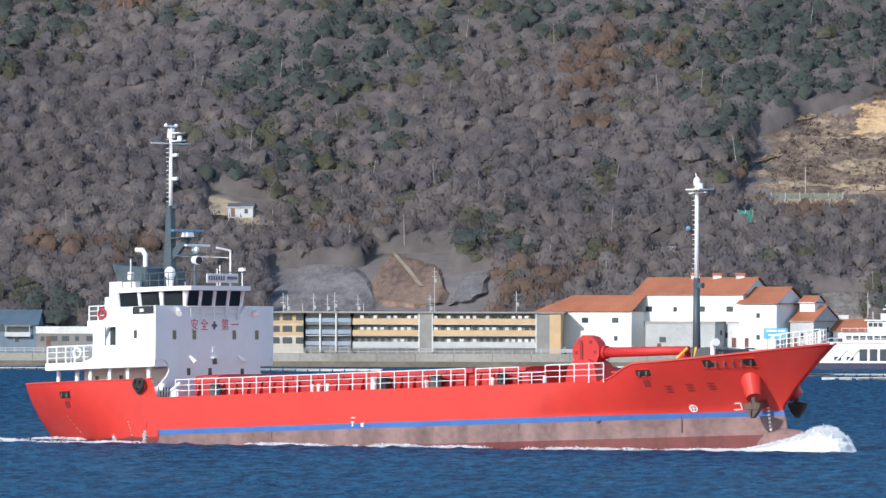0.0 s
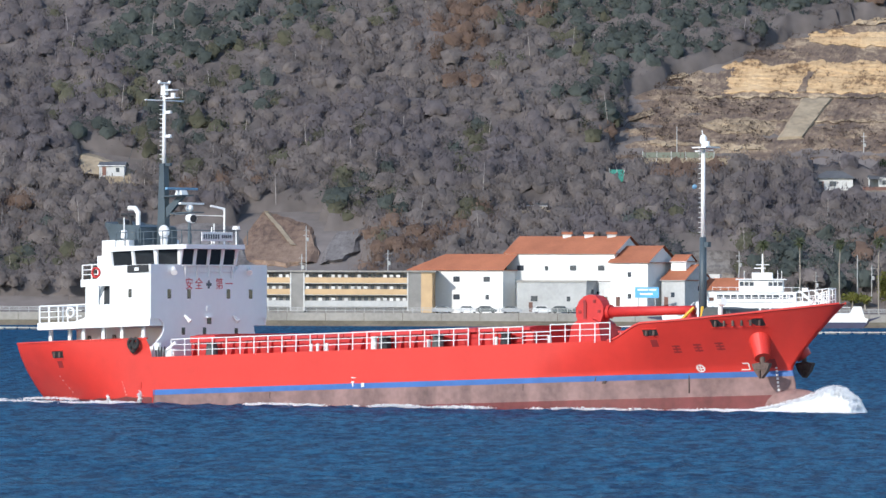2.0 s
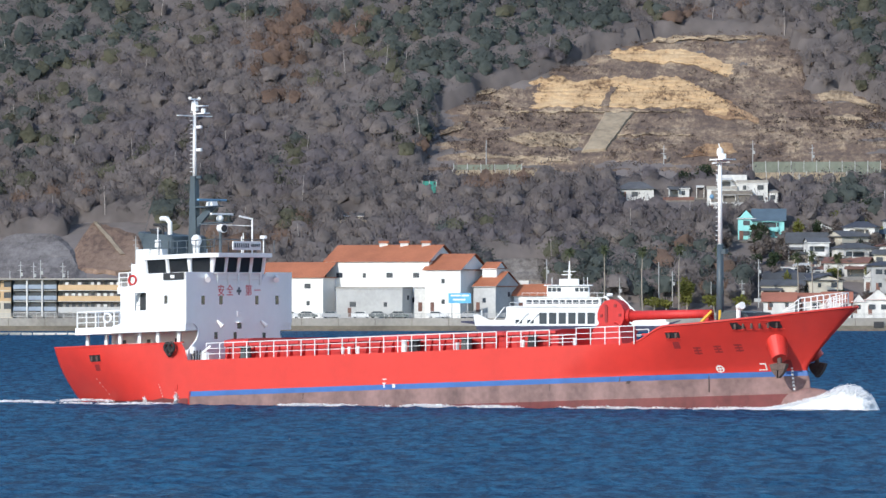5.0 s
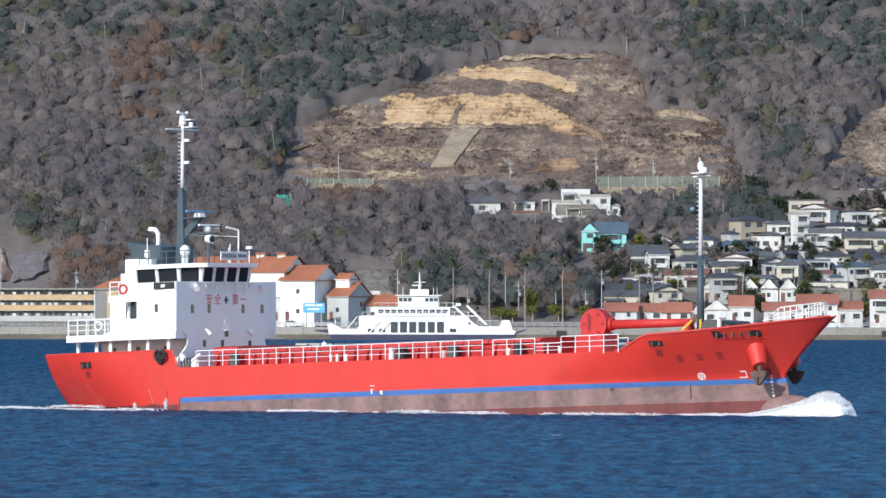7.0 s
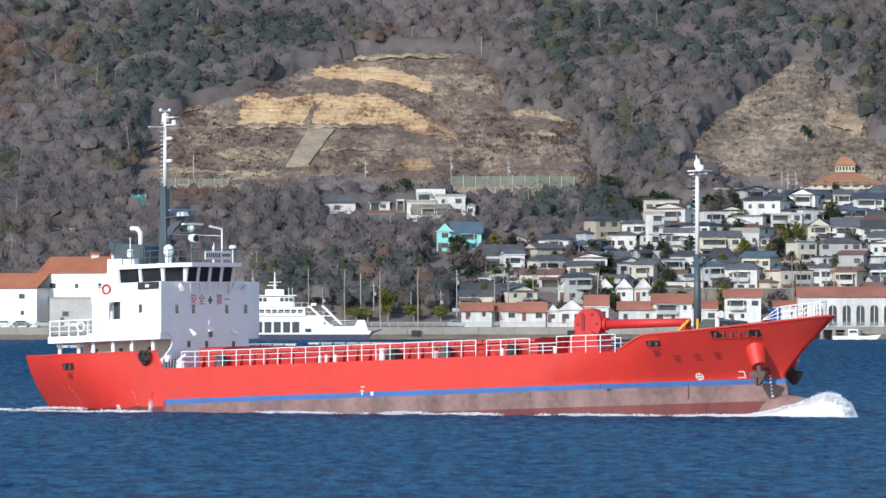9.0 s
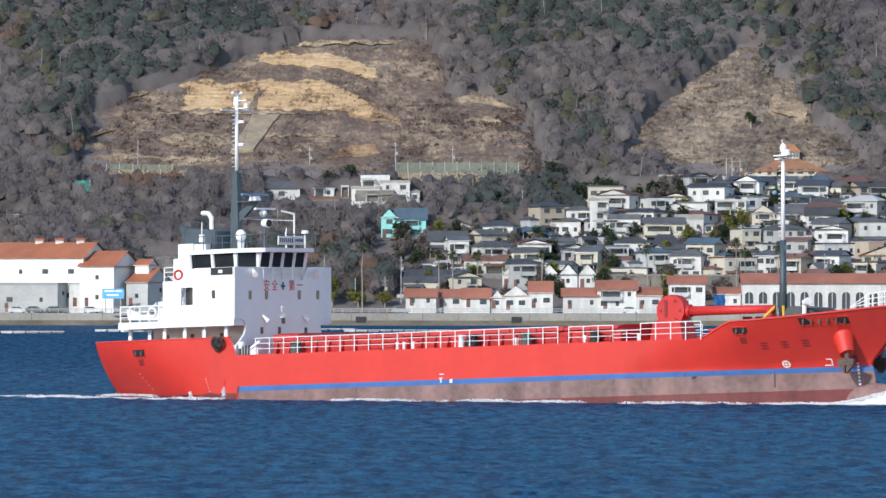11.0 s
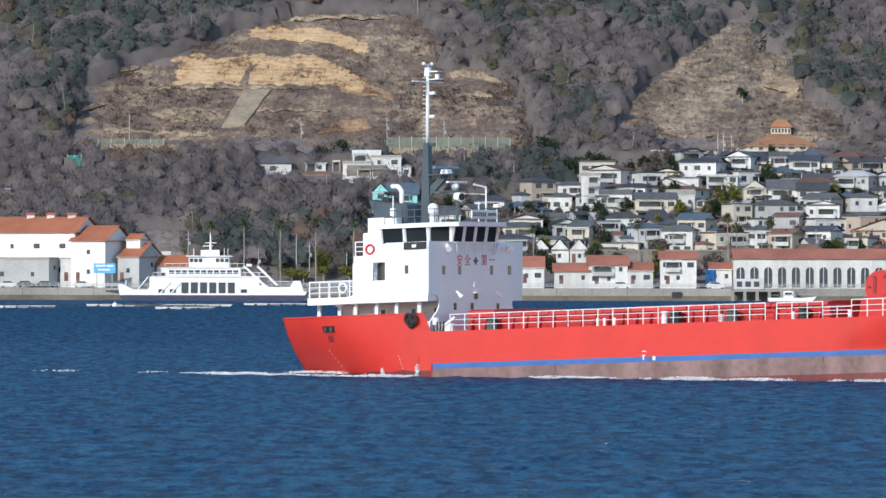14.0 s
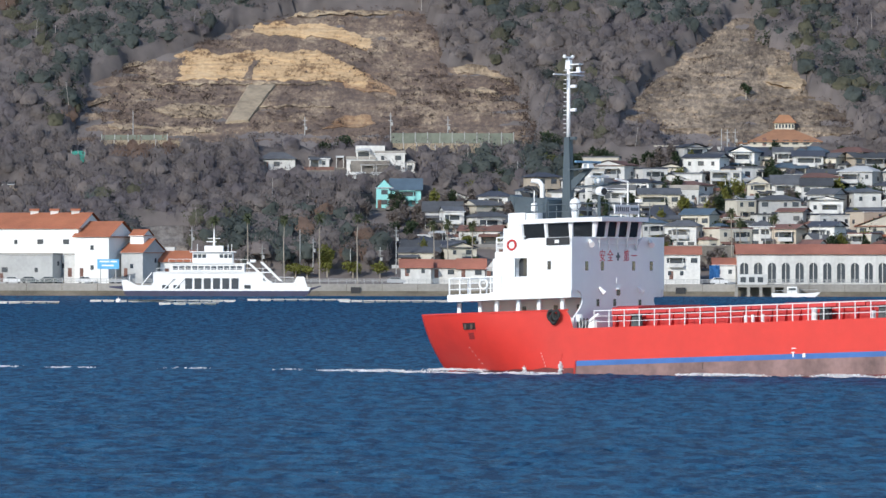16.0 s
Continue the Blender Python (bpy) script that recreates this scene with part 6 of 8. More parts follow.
house(35.56, 1558.2, 19.26, 4.47, 6, 10.03, 0.68, "flat", PLASTER, CONCRETE, yaw=0, windows=True, label="tall white apartment house on the slope", name="apartment_house", group="hillside houses")
house(41.39, 1558.2, 19.26, 7.73, 6.2, 5.42, 1.36, "flat", PLASTER, SLATE, yaw=0, windows=True, label="white house with square recesses", name="house", group="hillside houses")
house(42.8, 1580.3, 25.9, 4.81, 6, 2.33, 1.1, "flat", CREAM, SLATE, yaw=0, windows=True, label="cream house with a curved canopy", name="house", group="hillside houses")
house(54.19, 1565.7, 21.5, 12.53, 9, 3.27, 1.36, "flat", PLASTER, CONCRETE, yaw=0, windows=True, label="long white terrace house on the slope", name="house", group="hillside houses")
house(54.03, 1577.0, 24.9, 9.6, 7.7, 2.33, 1.65, "front", PLASTER, PLASTER, yaw=0, windows=True, label="white low-gabled house on the slope", name="house", group="hillside houses")
house(50.9, 1544.4, 15.12, 8.06, 6.4, 2.69, 3.22, "hip", PLASTER_GREY, SLATE_NAVY, yaw=0, windows=True, label="grey house with a navy hipped roof", name="house", group="hillside houses")
house(56.46, 1601.3, 32.42, 10.72, 8.6, 2.37, 1.39, "flat", CREAM, CREAM, yaw=0, windows=True, label="cream house with a flat parapet", name="house", group="hillside houses")
house(63.11, 1602.0, 32.71, 7.25, 6, 2.09, 0.97, "gable", CREAM, CREAM, yaw=0, windows=True, label="cream house on the upper slope", name="house", group="hillside houses")
house(64.23, 1588.5, 28.35, 7.18, 6, 3.59, 1.93, "hip", BLUEWALL, SLATE_NAVY, yaw=0, windows=True, label="blue house with a dark hipped roof", name="house", group="hillside houses")
house(74.06, 1594.8, 30.23, 11.09, 8.9, 3.19, 2.22, "gable", CREAM, SLATE_NAVY, yaw=0, windows=True, label="long house with dark roof and balconies", name="house", group="hillside houses")
house(81.95, 1593.3, 29.8, 4.85, 6, 4.57, 1.25, "gable", PLASTER, SLATE, yaw=0, windows=True, label="white two-storey house on the slope", name="house", group="hillside houses")
house(87.86, 1589.9, 28.78, 7.32, 6, 4.56, 1.38, "gable", PLASTER, SLATE_NAVY, yaw=0, windows=True, label="white house with a dark blue roof", name="house", group="hillside houses")
house(74.84, 1567.5, 22.06, 5.45, 6, 4.37, 1.9, "front", CREAM, SLATE, yaw=0, windows=True, label="cream gabled house on the slope", name="house", group="hillside houses")
house(81.51, 1567.5, 22.06, 7.08, 6, 4.09, 2.32, "gable", PLASTER, SLATE, yaw=0, windows=True, label="pale gabled house with slate roof", name="house", group="hillside houses")
house(88.56, 1565.7, 21.5, 7.21, 6, 4.36, 1.9, "gable", PLASTER, SLATE, yaw=0, windows=True, label="white house with slate roof", name="house", group="hillside houses")
house(103.09, 1532.6, 11.59, 13.99, 9, 4.54, 2.66, "front", CREAM, TILE_ROOF, yaw=0, windows=True, label="cream hall with an orange gable roof", name="house", group="hillside houses")
dome_house(107.23, 1585, 18.37, 3.86)
house(83.16, 1604.5, 36.2, 17.31, 16, 0.9, 3.1, "hip", CREAM, RUST_ROOF, yaw=0, windows=True, label="pavilion with a large rust-brown hipped roof", name="pavilion", group="hillside houses")
lantern(83.54, 1612, 40.5, 4.77, 3.36)
# ---- gabled row houses ----
house(14.43, 1522.8, 8.65, 4.24, 6, 2.9, 2.5, "front", PLASTER, SLATE, yaw=0, windows=True, label="white gabled row house with a decorated gable", name="row_house", group="gabled row houses")
house(18.94, 1522.8, 8.65, 4.23, 6, 2.9, 2.5, "front", PLASTER, SLATE, yaw=0, windows=True, label="white gabled row house with a decorated gable", name="row_house", group="gabled row houses")
house(23.17, 1522.8, 8.65, 4.24, 6, 2.9, 2.5, "front", PLASTER, SLATE, yaw=0, windows=True, label="white gabled row house with a decorated gable", name="row_house", group="gabled row houses")
house(27.54, 1522.8, 8.65, 4.24, 6, 2.9, 2.5, "front", PLASTER, SLATE, yaw=0, windows=True, label="white gabled row house with a decorated gable", name="row_house", group="gabled row houses")
house(32.05, 1522.8, 8.65, 4.23, 6, 2.9, 2.5, "front", PLASTER, SLATE, yaw=0, windows=True, label="white gabled row house with a decorated gable", name="row_house", group="gabled row houses")
# ---- shore row with red roofs ----
house(-6.43, 1494, 4.46, 6.88, 6, 1.82, 1.95, "gable", PLASTER, RED_ROOF, yaw=0, windows=True, label="white shore house with a red-brown roof", name="shore_house", group="red-roofed shore houses")
house(0.06, 1497, 4.06, 6.11, 6, 2.22, 1.82, "gable", PLASTER, RED_ROOF, yaw=0, windows=True, label="white shore house with a red-brown roof", name="shore_house", group="red-roofed shore houses")
house(6.17, 1494, 4.07, 6.1, 6, 1.95, 2.33, "gable", PLASTER, RED_ROOF, yaw=0, windows=True, label="white shore house with a red-brown roof", name="shore_house", group="red-roofed shore houses")
house(10.91, 1494, 3.68, 2.6, 6, 2.6, 1.69, "front", PLASTER, RED_ROOF, yaw=0, windows=True, label="white shore house with a red-brown roof", name="shore_house", group="red-roofed shore houses")
house(15.13, 1494, 3.42, 5.85, 6, 3.25, 2.33, "front", PLASTER, RED_ROOF, yaw=0, windows=True, label="white shore house with a red-brown roof", name="shore_house", group="red-roofed shore houses")
house(20.79, 1494, 3.94, 5.45, 6, 3.38, 2.59, "gable", PLASTER, RED_ROOF, yaw=0, windows=True, label="white shore house with a red-brown roof", name="shore_house", group="red-roofed shore houses")
house(29.75, 1494, 3.68, 7.8, 6.2, 2.86, 1.81, "gable", PLASTER, RED_ROOF, yaw=0, windows=True, label="white shore house with a red-brown roof", name="shore_house", group="red-roofed shore houses")
house(38.06, 1494, 3.68, 8.83, 7.1, 4.29, 2.2, "gable", PLASTER, RED_ROOF, yaw=0, windows=True, label="white shore house with a red-brown roof", name="shore_house", group="red-roofed shore houses")
house(45.34, 1494, 3.68, 5.72, 6, 2.99, 1.94, "gable", PLASTER, RED_ROOF, yaw=0, windows=True, label="white shore house with a red-brown roof", name="shore_house", group="red-roofed shore houses")
house(53.98, 1494, 3.68, 8.18, 6.5, 5.71, 1.82, "gable", PLASTER, RED_ROOF, yaw=0, windows=True, label="white shore house with a red-brown roof", name="shore_house", group="red-roofed shore houses")
house(63.66, 1497, 3.93, 5.21, 6, 3.13, 1.56, "gable", PLASTER, RED_ROOF, yaw=0, windows=True, label="white shore house with a red-brown roof", name="shore_house", group="red-roofed shore houses")
arcade(66.52, 101.07, 1494, 4.07, 9.52, 11.73)
blue_sheet(59.99, 1490.5, 3.95, 7.06)
# ---- houses packed on the slope ----
house(-5.41, 1516.2, 6.67, 9.49, 7.6, 3.13, 1.26, "gable", CREAM, SLATE, yaw=-7, windows=True, label="two-storey house with a gabled roof on the slope", name="house", group="hillside houses")
house(3.23, 1514.9, 6.26, 6.98, 6, 4.68, 1.17, "front", CREAM, SLATE, yaw=18, windows=True, label="house with its gable to the sea on the slope", name="house", group="hillside houses")
house(72.22, 1518.3, 7.29, 5.54, 6, 2.52, 0.39, "flat", BEIGE, SLATE, yaw=-11, windows=True, label="pale flat-roofed house on the slope", name="house", group="hillside houses")
house(78.77, 1514.7, 6.22, 6.85, 6, 3.58, 1.06, "gable", PLASTER_GREY, SLATE, yaw=-14, windows=True, label="two-storey house with a gabled roof on the slope", name="house", group="hillside houses")
house(84.77, 1510.2, 4.86, 4.86, 6, 6.82, 1.14, "gable", CREAM, BROWN_ROOF, yaw=-24, windows=True, label="two-storey house with a gabled roof on the slope", name="house", group="hillside houses")
house(91.44, 1511.9, 5.37, 5.39, 6, 4.99, 1.04, "gable", PLASTER, SLATE, yaw=32, windows=True, label="two-storey house with a gabled roof on the slope", name="house", group="hillside houses")
house(98.75, 1510.0, 4.79, 8.93, 7.1, 3.87, 1.36, "gable", BEIGE, BROWN_ROOF, yaw=33, windows=True, label="two-storey house with a gabled roof on the slope", name="house", group="hillside houses")
house(107.66, 1516.4, 6.73, 5.41, 6, 4.21, 0.87, "front", BEIGE, SLATE, yaw=20, windows=True, label="house with its gable to the sea on the slope", name="house", group="hillside houses")
house(-5.91, 1526.0, 9.61, 8.35, 6.7, 2.73, 1.28, "hip", CREAM, SLATE_NAVY, yaw=-7, windows=True, label="house with a hipped roof on the slope", name="house", group="hillside houses")
house(2.05, 1520.4, 7.92, 5.68, 6, 3.26, 1.09, "gable", PLASTER_GREY, SLATE_NAVY, yaw=8, windows=True, label="two-storey house with a gabled roof on the slope", name="house", group="hillside houses")
house(16.95, 1522.2, 8.45, 7.15, 6, 5.79, 0.92, "hip", PLASTER_GREY, SLATE_NAVY, yaw=10, windows=True, label="house with a hipped roof on the slope", name="house", group="hillside houses")
house(41.53, 1525.9, 9.56, 9.56, 7.6, 3.36, 0.39, "flat", CREAM, SLATE, yaw=-8, windows=True, label="pale flat-roofed house on the slope", name="house", group="hillside houses")
house(88.5, 1524.7, 9.2, 8.88, 7.1, 3.71, 1.46, "gable", PLASTER, SLATE, yaw=20, windows=True, label="two-storey house with a gabled roof on the slope", name="house", group="hillside houses")
house(97.6, 1525.1, 9.33, 5.83, 6, 4.92, 0.4, "flat", CREAM, BROWN_ROOF, yaw=-27, windows=True, label="pale flat-roofed house on the slope", name="house", group="hillside houses")
house(110.1, 1522.7, 8.62, 5.16, 6, 3.71, 1.25, "hip", BEIGE, SLATE_NAVY, yaw=28, windows=True, label="house with a hipped roof on the slope", name="house", group="hillside houses")
house(-1.6, 1535.0, 12.3, 7.74, 6.2, 1.46, 0.4, "flat", PLASTER, PLASTER_GREY, yaw=-25, windows=True, label="pale flat-roofed house on the slope", name="house", group="hillside houses")
house(8.93, 1532.5, 11.54, 9.86, 7.9, 3.36, 1.28, "gable", PLASTER, BROWN_ROOF, yaw=-10, windows=True, label="two-storey house with a gabled roof on the slope", name="house", group="hillside houses")
house(18.46, 1533.1, 11.72, 7.33, 6, 5.1, 1.03, "gable", CREAM, SLATE, yaw=-5, windows=True, label="two-storey house with a gabled roof on the slope", name="house", group="hillside houses")
house(26.19, 1528.6, 10.39, 5.05, 6, 3.34, 0.99, "gable", PLASTER, SLATE, yaw=-30, windows=True, label="two-storey house with a gabled roof on the slope", name="house", group="hillside houses")
house(33.33, 1533.2, 11.75, 5.6, 6, 5.07, 1.23, "gable", CREAM, SLATE, yaw=-26, windows=True, label="two-storey house with a gabled roof on the slope", name="house", group="hillside houses")
house(40.21, 1533.8, 11.93, 4.94, 6, 2.98, 0.95, "gable", PLASTER, BROWN_ROOF, yaw=-4, windows=True, label="two-storey house with a gabled roof on the slope", name="house", group="hillside houses")
house(47.67, 1531.4, 11.23, 6.93, 6, 5.58, 0.99, "hip", PLASTER_GREY, SLATE_BLUE, yaw=16, windows=True, label="house with a hipped roof on the slope", name="house", group="hillside houses")
house(55.69, 1528.4, 10.31, 7.44, 6, 5.72, 1.37, "hip", PLASTER, SLATE, yaw=-16, windows=True, label="house with a hipped roof on the slope", name="house", group="hillside houses")
house(65.91, 1526.6, 9.79, 8.9, 7.1, 5.65, 0.4, "flat", CREAM, BROWN_ROOF, yaw=30, windows=True, label="pale flat-roofed house on the slope", name="house", group="hillside houses")
house(74.15, 1529.5, 10.66, 5.72, 6, 5.37, 1.31, "hip", PLASTER, SLATE, yaw=-7, windows=True, label="house with a hipped roof on the slope", name="house", group="hillside houses")
house(80.38, 1526.5, 9.74, 6.51, 6, 5.7, 1.05, "gable", BEIGE, BROWN_ROOF, yaw=-33, windows=True, label="two-storey house with a gabled roof on the slope", name="house", group="hillside houses")
house(89.0, 1527.5, 10.05, 6.91, 6, 5.97, 1.17, "gable", PLASTER, SLATE_NAVY, yaw=-31, windows=True, label="two-storey house with a gabled roof on the slope", name="house", group="hillside houses")
house(97.99, 1531.1, 11.12, 7.98, 6.4, 2.62, 1.43, "gable", PLASTER, SLATE_NAVY, yaw=-18, windows=True, label="two-storey house with a gabled roof on the slope", name="house", group="hillside houses")
house(106.39, 1535.0, 12.3, 6.41, 6, 3.77, 1.05, "gable", PLASTER, SLATE_BLUE, yaw=14, windows=True, label="two-storey house with a gabled roof on the slope", name="house", group="hillside houses")
house(1.74, 1539.3, 13.59, 4.82, 6, 5.95, 1.04, "gable", PLASTER, SLATE, yaw=10, windows=True, label="two-storey house with a gabled roof on the slope", name="house", group="hillside houses")
house(10.22, 1536.8, 12.83, 8.69, 7.0, 5.34, 1.19, "hip", PLASTER, SLATE, yaw=24, windows=True, label="house with a hipped roof on the slope", name="house", group="hillside houses")
house(19.59, 1537.7, 13.12, 7.89, 6.3, 5.64, 1.03, "front", PLASTER, BROWN_ROOF, yaw=7, windows=True, label="house with its gable to the sea on the slope", name="house", group="hillside houses")
house(28.38, 1542.8, 14.65, 7.11, 6, 2.99, 1.17, "front", PLASTER, SLATE_NAVY, yaw=22, windows=True, label="house with its gable to the sea on the slope", name="house", group="hillside houses")
house(36.66, 1538.6, 13.39, 8.83, 7.1, 4.8, 0.4, "flat", PLASTER, SLATE_BLUE, yaw=20, windows=True, label="pale flat-roofed house on the slope", name="house", group="hillside houses")
house(45.59, 1544.4, 15.11, 4.7, 6, 2.54, 1.02, "front", PLASTER, BROWN_ROOF, yaw=-25, windows=True, label="house with its gable to the sea on the slope", name="house", group="hillside houses")
house(51.71, 1540.6, 13.99, 6.16, 6, 3.63, 1.03, "gable", BEIGE, SLATE, yaw=25, windows=True, label="two-storey house with a gabled roof on the slope", name="house", group="hillside houses")
house(59.88, 1537.0, 12.89, 7.21, 6, 5.86, 1.41, "gable", CREAM, SLATE_BLUE, yaw=-26, windows=True, label="two-storey house with a gabled roof on the slope", name="house", group="hillside houses")
house(67.47, 1544.0, 14.99, 4.97, 6, 3.24, 1.43, "hip", CREAM, BROWN_ROOF, yaw=11, windows=True, label="house with a hipped roof on the slope", name="house", group="hillside houses")
house(75.13, 1542.9, 14.68, 6.17, 6, 4.12, 0.4, "flat", PLASTER, SLATE, yaw=22, windows=True, label="pale flat-roofed house on the slope", name="house", group="hillside houses")
house(81.84, 1538.0, 13.21, 6.15, 6, 6.32, 0.82, "gable", PLASTER_GREY, BROWN_ROOF, yaw=-20, windows=True, label="two-storey house with a gabled roof on the slope", name="house", group="hillside houses")
house(89.75, 1536.9, 12.88, 8.69, 7.0, 5.87, 0.4, "flat", PLASTER, SLATE_NAVY, yaw=28, windows=True, label="pale flat-roofed house on the slope", name="house", group="hillside houses")
house(99.78, 1536.2, 12.65, 9.35, 7.5, 6.86, 0.4, "flat", BEIGE, SLATE_NAVY, yaw=32, windows=True, label="pale flat-roofed house on the slope", name="house", group="hillside houses")
house(109.93, 1538.9, 13.46, 7.9, 6.3, 2.99, 0.95, "front", PLASTER, SLATE_NAVY, yaw=-18, windows=True, label="house with its gable to the sea on the slope", name="house", group="hillside houses")
house(9.04, 1551.1, 17.14, 7.82, 6.3, 3.84, 1.27, "gable", CREAM, SLATE, yaw=34, windows=True, label="two-storey house with a gabled roof on the slope", name="house", group="hillside houses")
house(24.62, 1547.5, 16.04, 8.61, 6.9, 3.16, 1.07, "gable", CREAM, SLATE, yaw=7, windows=True, label="two-storey house with a gabled roof on the slope", name="house", group="hillside houses")
house(34.04, 1553.4, 17.83, 7.56, 6.0, 2.58, 0.41, "flat", PLASTER_GREY, SLATE_NAVY, yaw=13, windows=True, label="pale flat-roofed house on the slope", name="house", group="hillside houses")
house(42.7, 1544.4, 15.13, 8.33, 6.7, 4.04, 1.22, "hip", PLASTER, SLATE, yaw=3, windows=True, label="house with a hipped roof on the slope", name="house", group="hillside houses")
house(51.71, 1550.7, 17.01, 7.96, 6.4, 2.21, 1.04, "gable", CREAM, SLATE_NAVY, yaw=-23, windows=True, label="two-storey house with a gabled roof on the slope", name="house", group="hillside houses")
house(61.12, 1546.6, 15.77, 8.75, 7.0, 3.42, 1.13, "hip", BEIGE, SLATE_NAVY, yaw=33, windows=True, label="house with a hipped roof on the slope", name="house", group="hillside houses")
house(69.66, 1545.0, 15.29, 4.97, 6, 6.98, 0.41, "flat", CREAM, SLATE, yaw=26, windows=True, label="pale flat-roofed house on the slope", name="house", group="hillside houses")
house(78.53, 1545.2, 15.35, 9.81, 7.8, 6.93, 1.14, "hip", PLASTER_GREY, SLATE, yaw=5, windows=True, label="house with a hipped roof on the slope", name="house", group="hillside houses")
house(89.62, 1546.3, 15.69, 7.93, 6.3, 6.6, 0.93, "front", PLASTER, SLATE, yaw=2, windows=True, label="house with its gable to the sea on the slope", name="house", group="hillside houses")
house(99.08, 1547.0, 15.91, 7.93, 6.3, 3.28, 1.42, "gable", PLASTER_GREY, SLATE, yaw=-4, windows=True, label="two-storey house with a gabled roof on the slope", name="house", group="hillside houses")
house(107.62, 1550.9, 17.07, 5.66, 6, 2.16, 1.24, "hip", PLASTER, SLATE, yaw=-27, windows=True, label="house with a hipped roof on the slope", name="house", group="hillside houses")
house(11.98, 1555.7, 18.52, 7.17, 6, 4.62, 1.29, "hip", PLASTER, SLATE_NAVY, yaw=-10, windows=True, label="house with a hipped roof on the slope", name="house", group="hillside houses")
house(19.8, 1559.4, 19.63, 7.32, 6, 2.38, 1.21, "hip", PLASTER, SLATE_BLUE, yaw=-27, windows=True, label="house with a hipped roof on the slope", name="house", group="hillside houses")
house(27.79, 1562.6, 20.58, 7.2, 6, 3.81, 0.88, "hip", PLASTER, SLATE, yaw=-4, windows=True, label="house with a hipped roof on the slope", name="house", group="hillside houses")
house(35.98, 1558.5, 19.35, 7.46, 6, 4.99, 1.22, "hip", PLASTER_GREY, SLATE_NAVY, yaw=-6, windows=True, label="house with a hipped roof on the slope", name="house", group="hillside houses")
house(42.73, 1557.6, 19.09, 5.01, 6, 4.07, 1.11, "gable", PLASTER_GREY, PLASTER_GREY, yaw=29, windows=True, label="two-storey house with a gabled roof on the slope", name="house", group="hillside houses")
house(50.59, 1555.4, 18.43, 9.73, 7.8, 5.29, 1.48, "gable", CREAM, SLATE, yaw=4, windows=True, label="two-storey house with a gabled roof on the slope", name="house", group="hillside houses")
house(73.46, 1561.5, 20.25, 9.5, 7.6, 1.78, 1.39, "gable", PLASTER, PLASTER_GREY, yaw=29, windows=True, label="two-storey house with a gabled roof on the slope", name="house", group="hillside houses")
house(90.56, 1554.3, 18.1, 7.29, 6, 5.61, 1.42, "gable", PLASTER_GREY, SLATE, yaw=-33, windows=True, label="two-storey house with a gabled roof on the slope", name="house", group="hillside houses")
house(99.39, 1554.1, 18.02, 6.63, 6, 6.27, 0.82, "hip", PLASTER, SLATE, yaw=10, windows=True, label="house with a hipped roof on the slope", name="house", group="hillside houses")
house(105.78, 1554.6, 18.18, 5.0, 6, 3.78, 1.15, "front", PLASTER, SLATE, yaw=-17, windows=True, label="house with its gable to the sea on the slope", name="house", group="hillside houses")
house(23.17, 1563.1, 20.73, 6.66, 6, 7.16, 1.06, "hip", BEIGE, SLATE_NAVY, yaw=28, windows=True, label="house with a hipped roof on the slope", name="house", group="hillside houses")
house(30.83, 1565.1, 21.32, 6.13, 6, 5.82, 0.83, "hip", PLASTER, SLATE, yaw=0, windows=True, label="house with a hipped roof on the slope", name="house", group="hillside houses")
house(37.15, 1570.7, 23.01, 4.92, 6, 3.61, 1.17, "gable", PLASTER_GREY, SLATE, yaw=32, windows=True, label="two-storey house with a gabled roof on the slope", name="house", group="hillside houses")
house(46.28, 1565.4, 21.42, 10.08, 8.1, 5.13, 0.93, "hip", PLASTER, SLATE_NAVY, yaw=-31, windows=True, label="house with a hipped roof on the slope", name="house", group="hillside houses")
house(57.9, 1570.3, 22.89, 10.11, 8.1, 3.13, 1.03, "hip", PLASTER, BROWN_ROOF, yaw=-31, windows=True, label="house with a hipped roof on the slope", name="house", group="hillside houses")
house(77.83, 1568.8, 22.45, 9.96, 8.0, 4.14, 1.31, "hip", CREAM, SLATE_NAVY, yaw=13, windows=True, label="house with a hipped roof on the slope", name="house", group="hillside houses")
house(89.34, 1569.8, 22.75, 9.42, 7.5, 5.23, 1.04, "hip", PLASTER_GREY, BROWN_ROOF, yaw=12, windows=True, label="house with a hipped roof on the slope", name="house", group="hillside houses")
house(99.12, 1567.9, 22.16, 6.54, 6, 2.66, 1.0, "hip", CREAM, SLATE_BLUE, yaw=31, windows=True, label="house with a hipped roof on the slope", name="house", group="hillside houses")
house(108.33, 1571.0, 23.11, 8.47, 6.8, 2.92, 1.4, "hip", PLASTER_GREY, SLATE_NAVY, yaw=-31, windows=True, label="house with a hipped roof on the slope", name="house", group="hillside houses")
house(40.87, 1577.1, 24.92, 8.78, 7.0, 5.9, 1.23, "front", PLASTER_GREY, BROWN_ROOF, yaw=-28, windows=True, label="house with its gable to the sea on the slope", name="house", group="hillside houses")
house(49.4, 1576.0, 24.61, 6.44, 6, 5.41, 0.41, "flat", PLASTER, SLATE_NAVY, yaw=22, windows=True, label="pale flat-roofed house on the slope", name="house", group="hillside houses")
house(58.66, 1578.1, 25.22, 8.37, 6.7, 3.64, 0.42, "flat", PLASTER, SLATE, yaw=-16, windows=True, label="pale flat-roofed house on the slope", name="house", group="hillside houses")
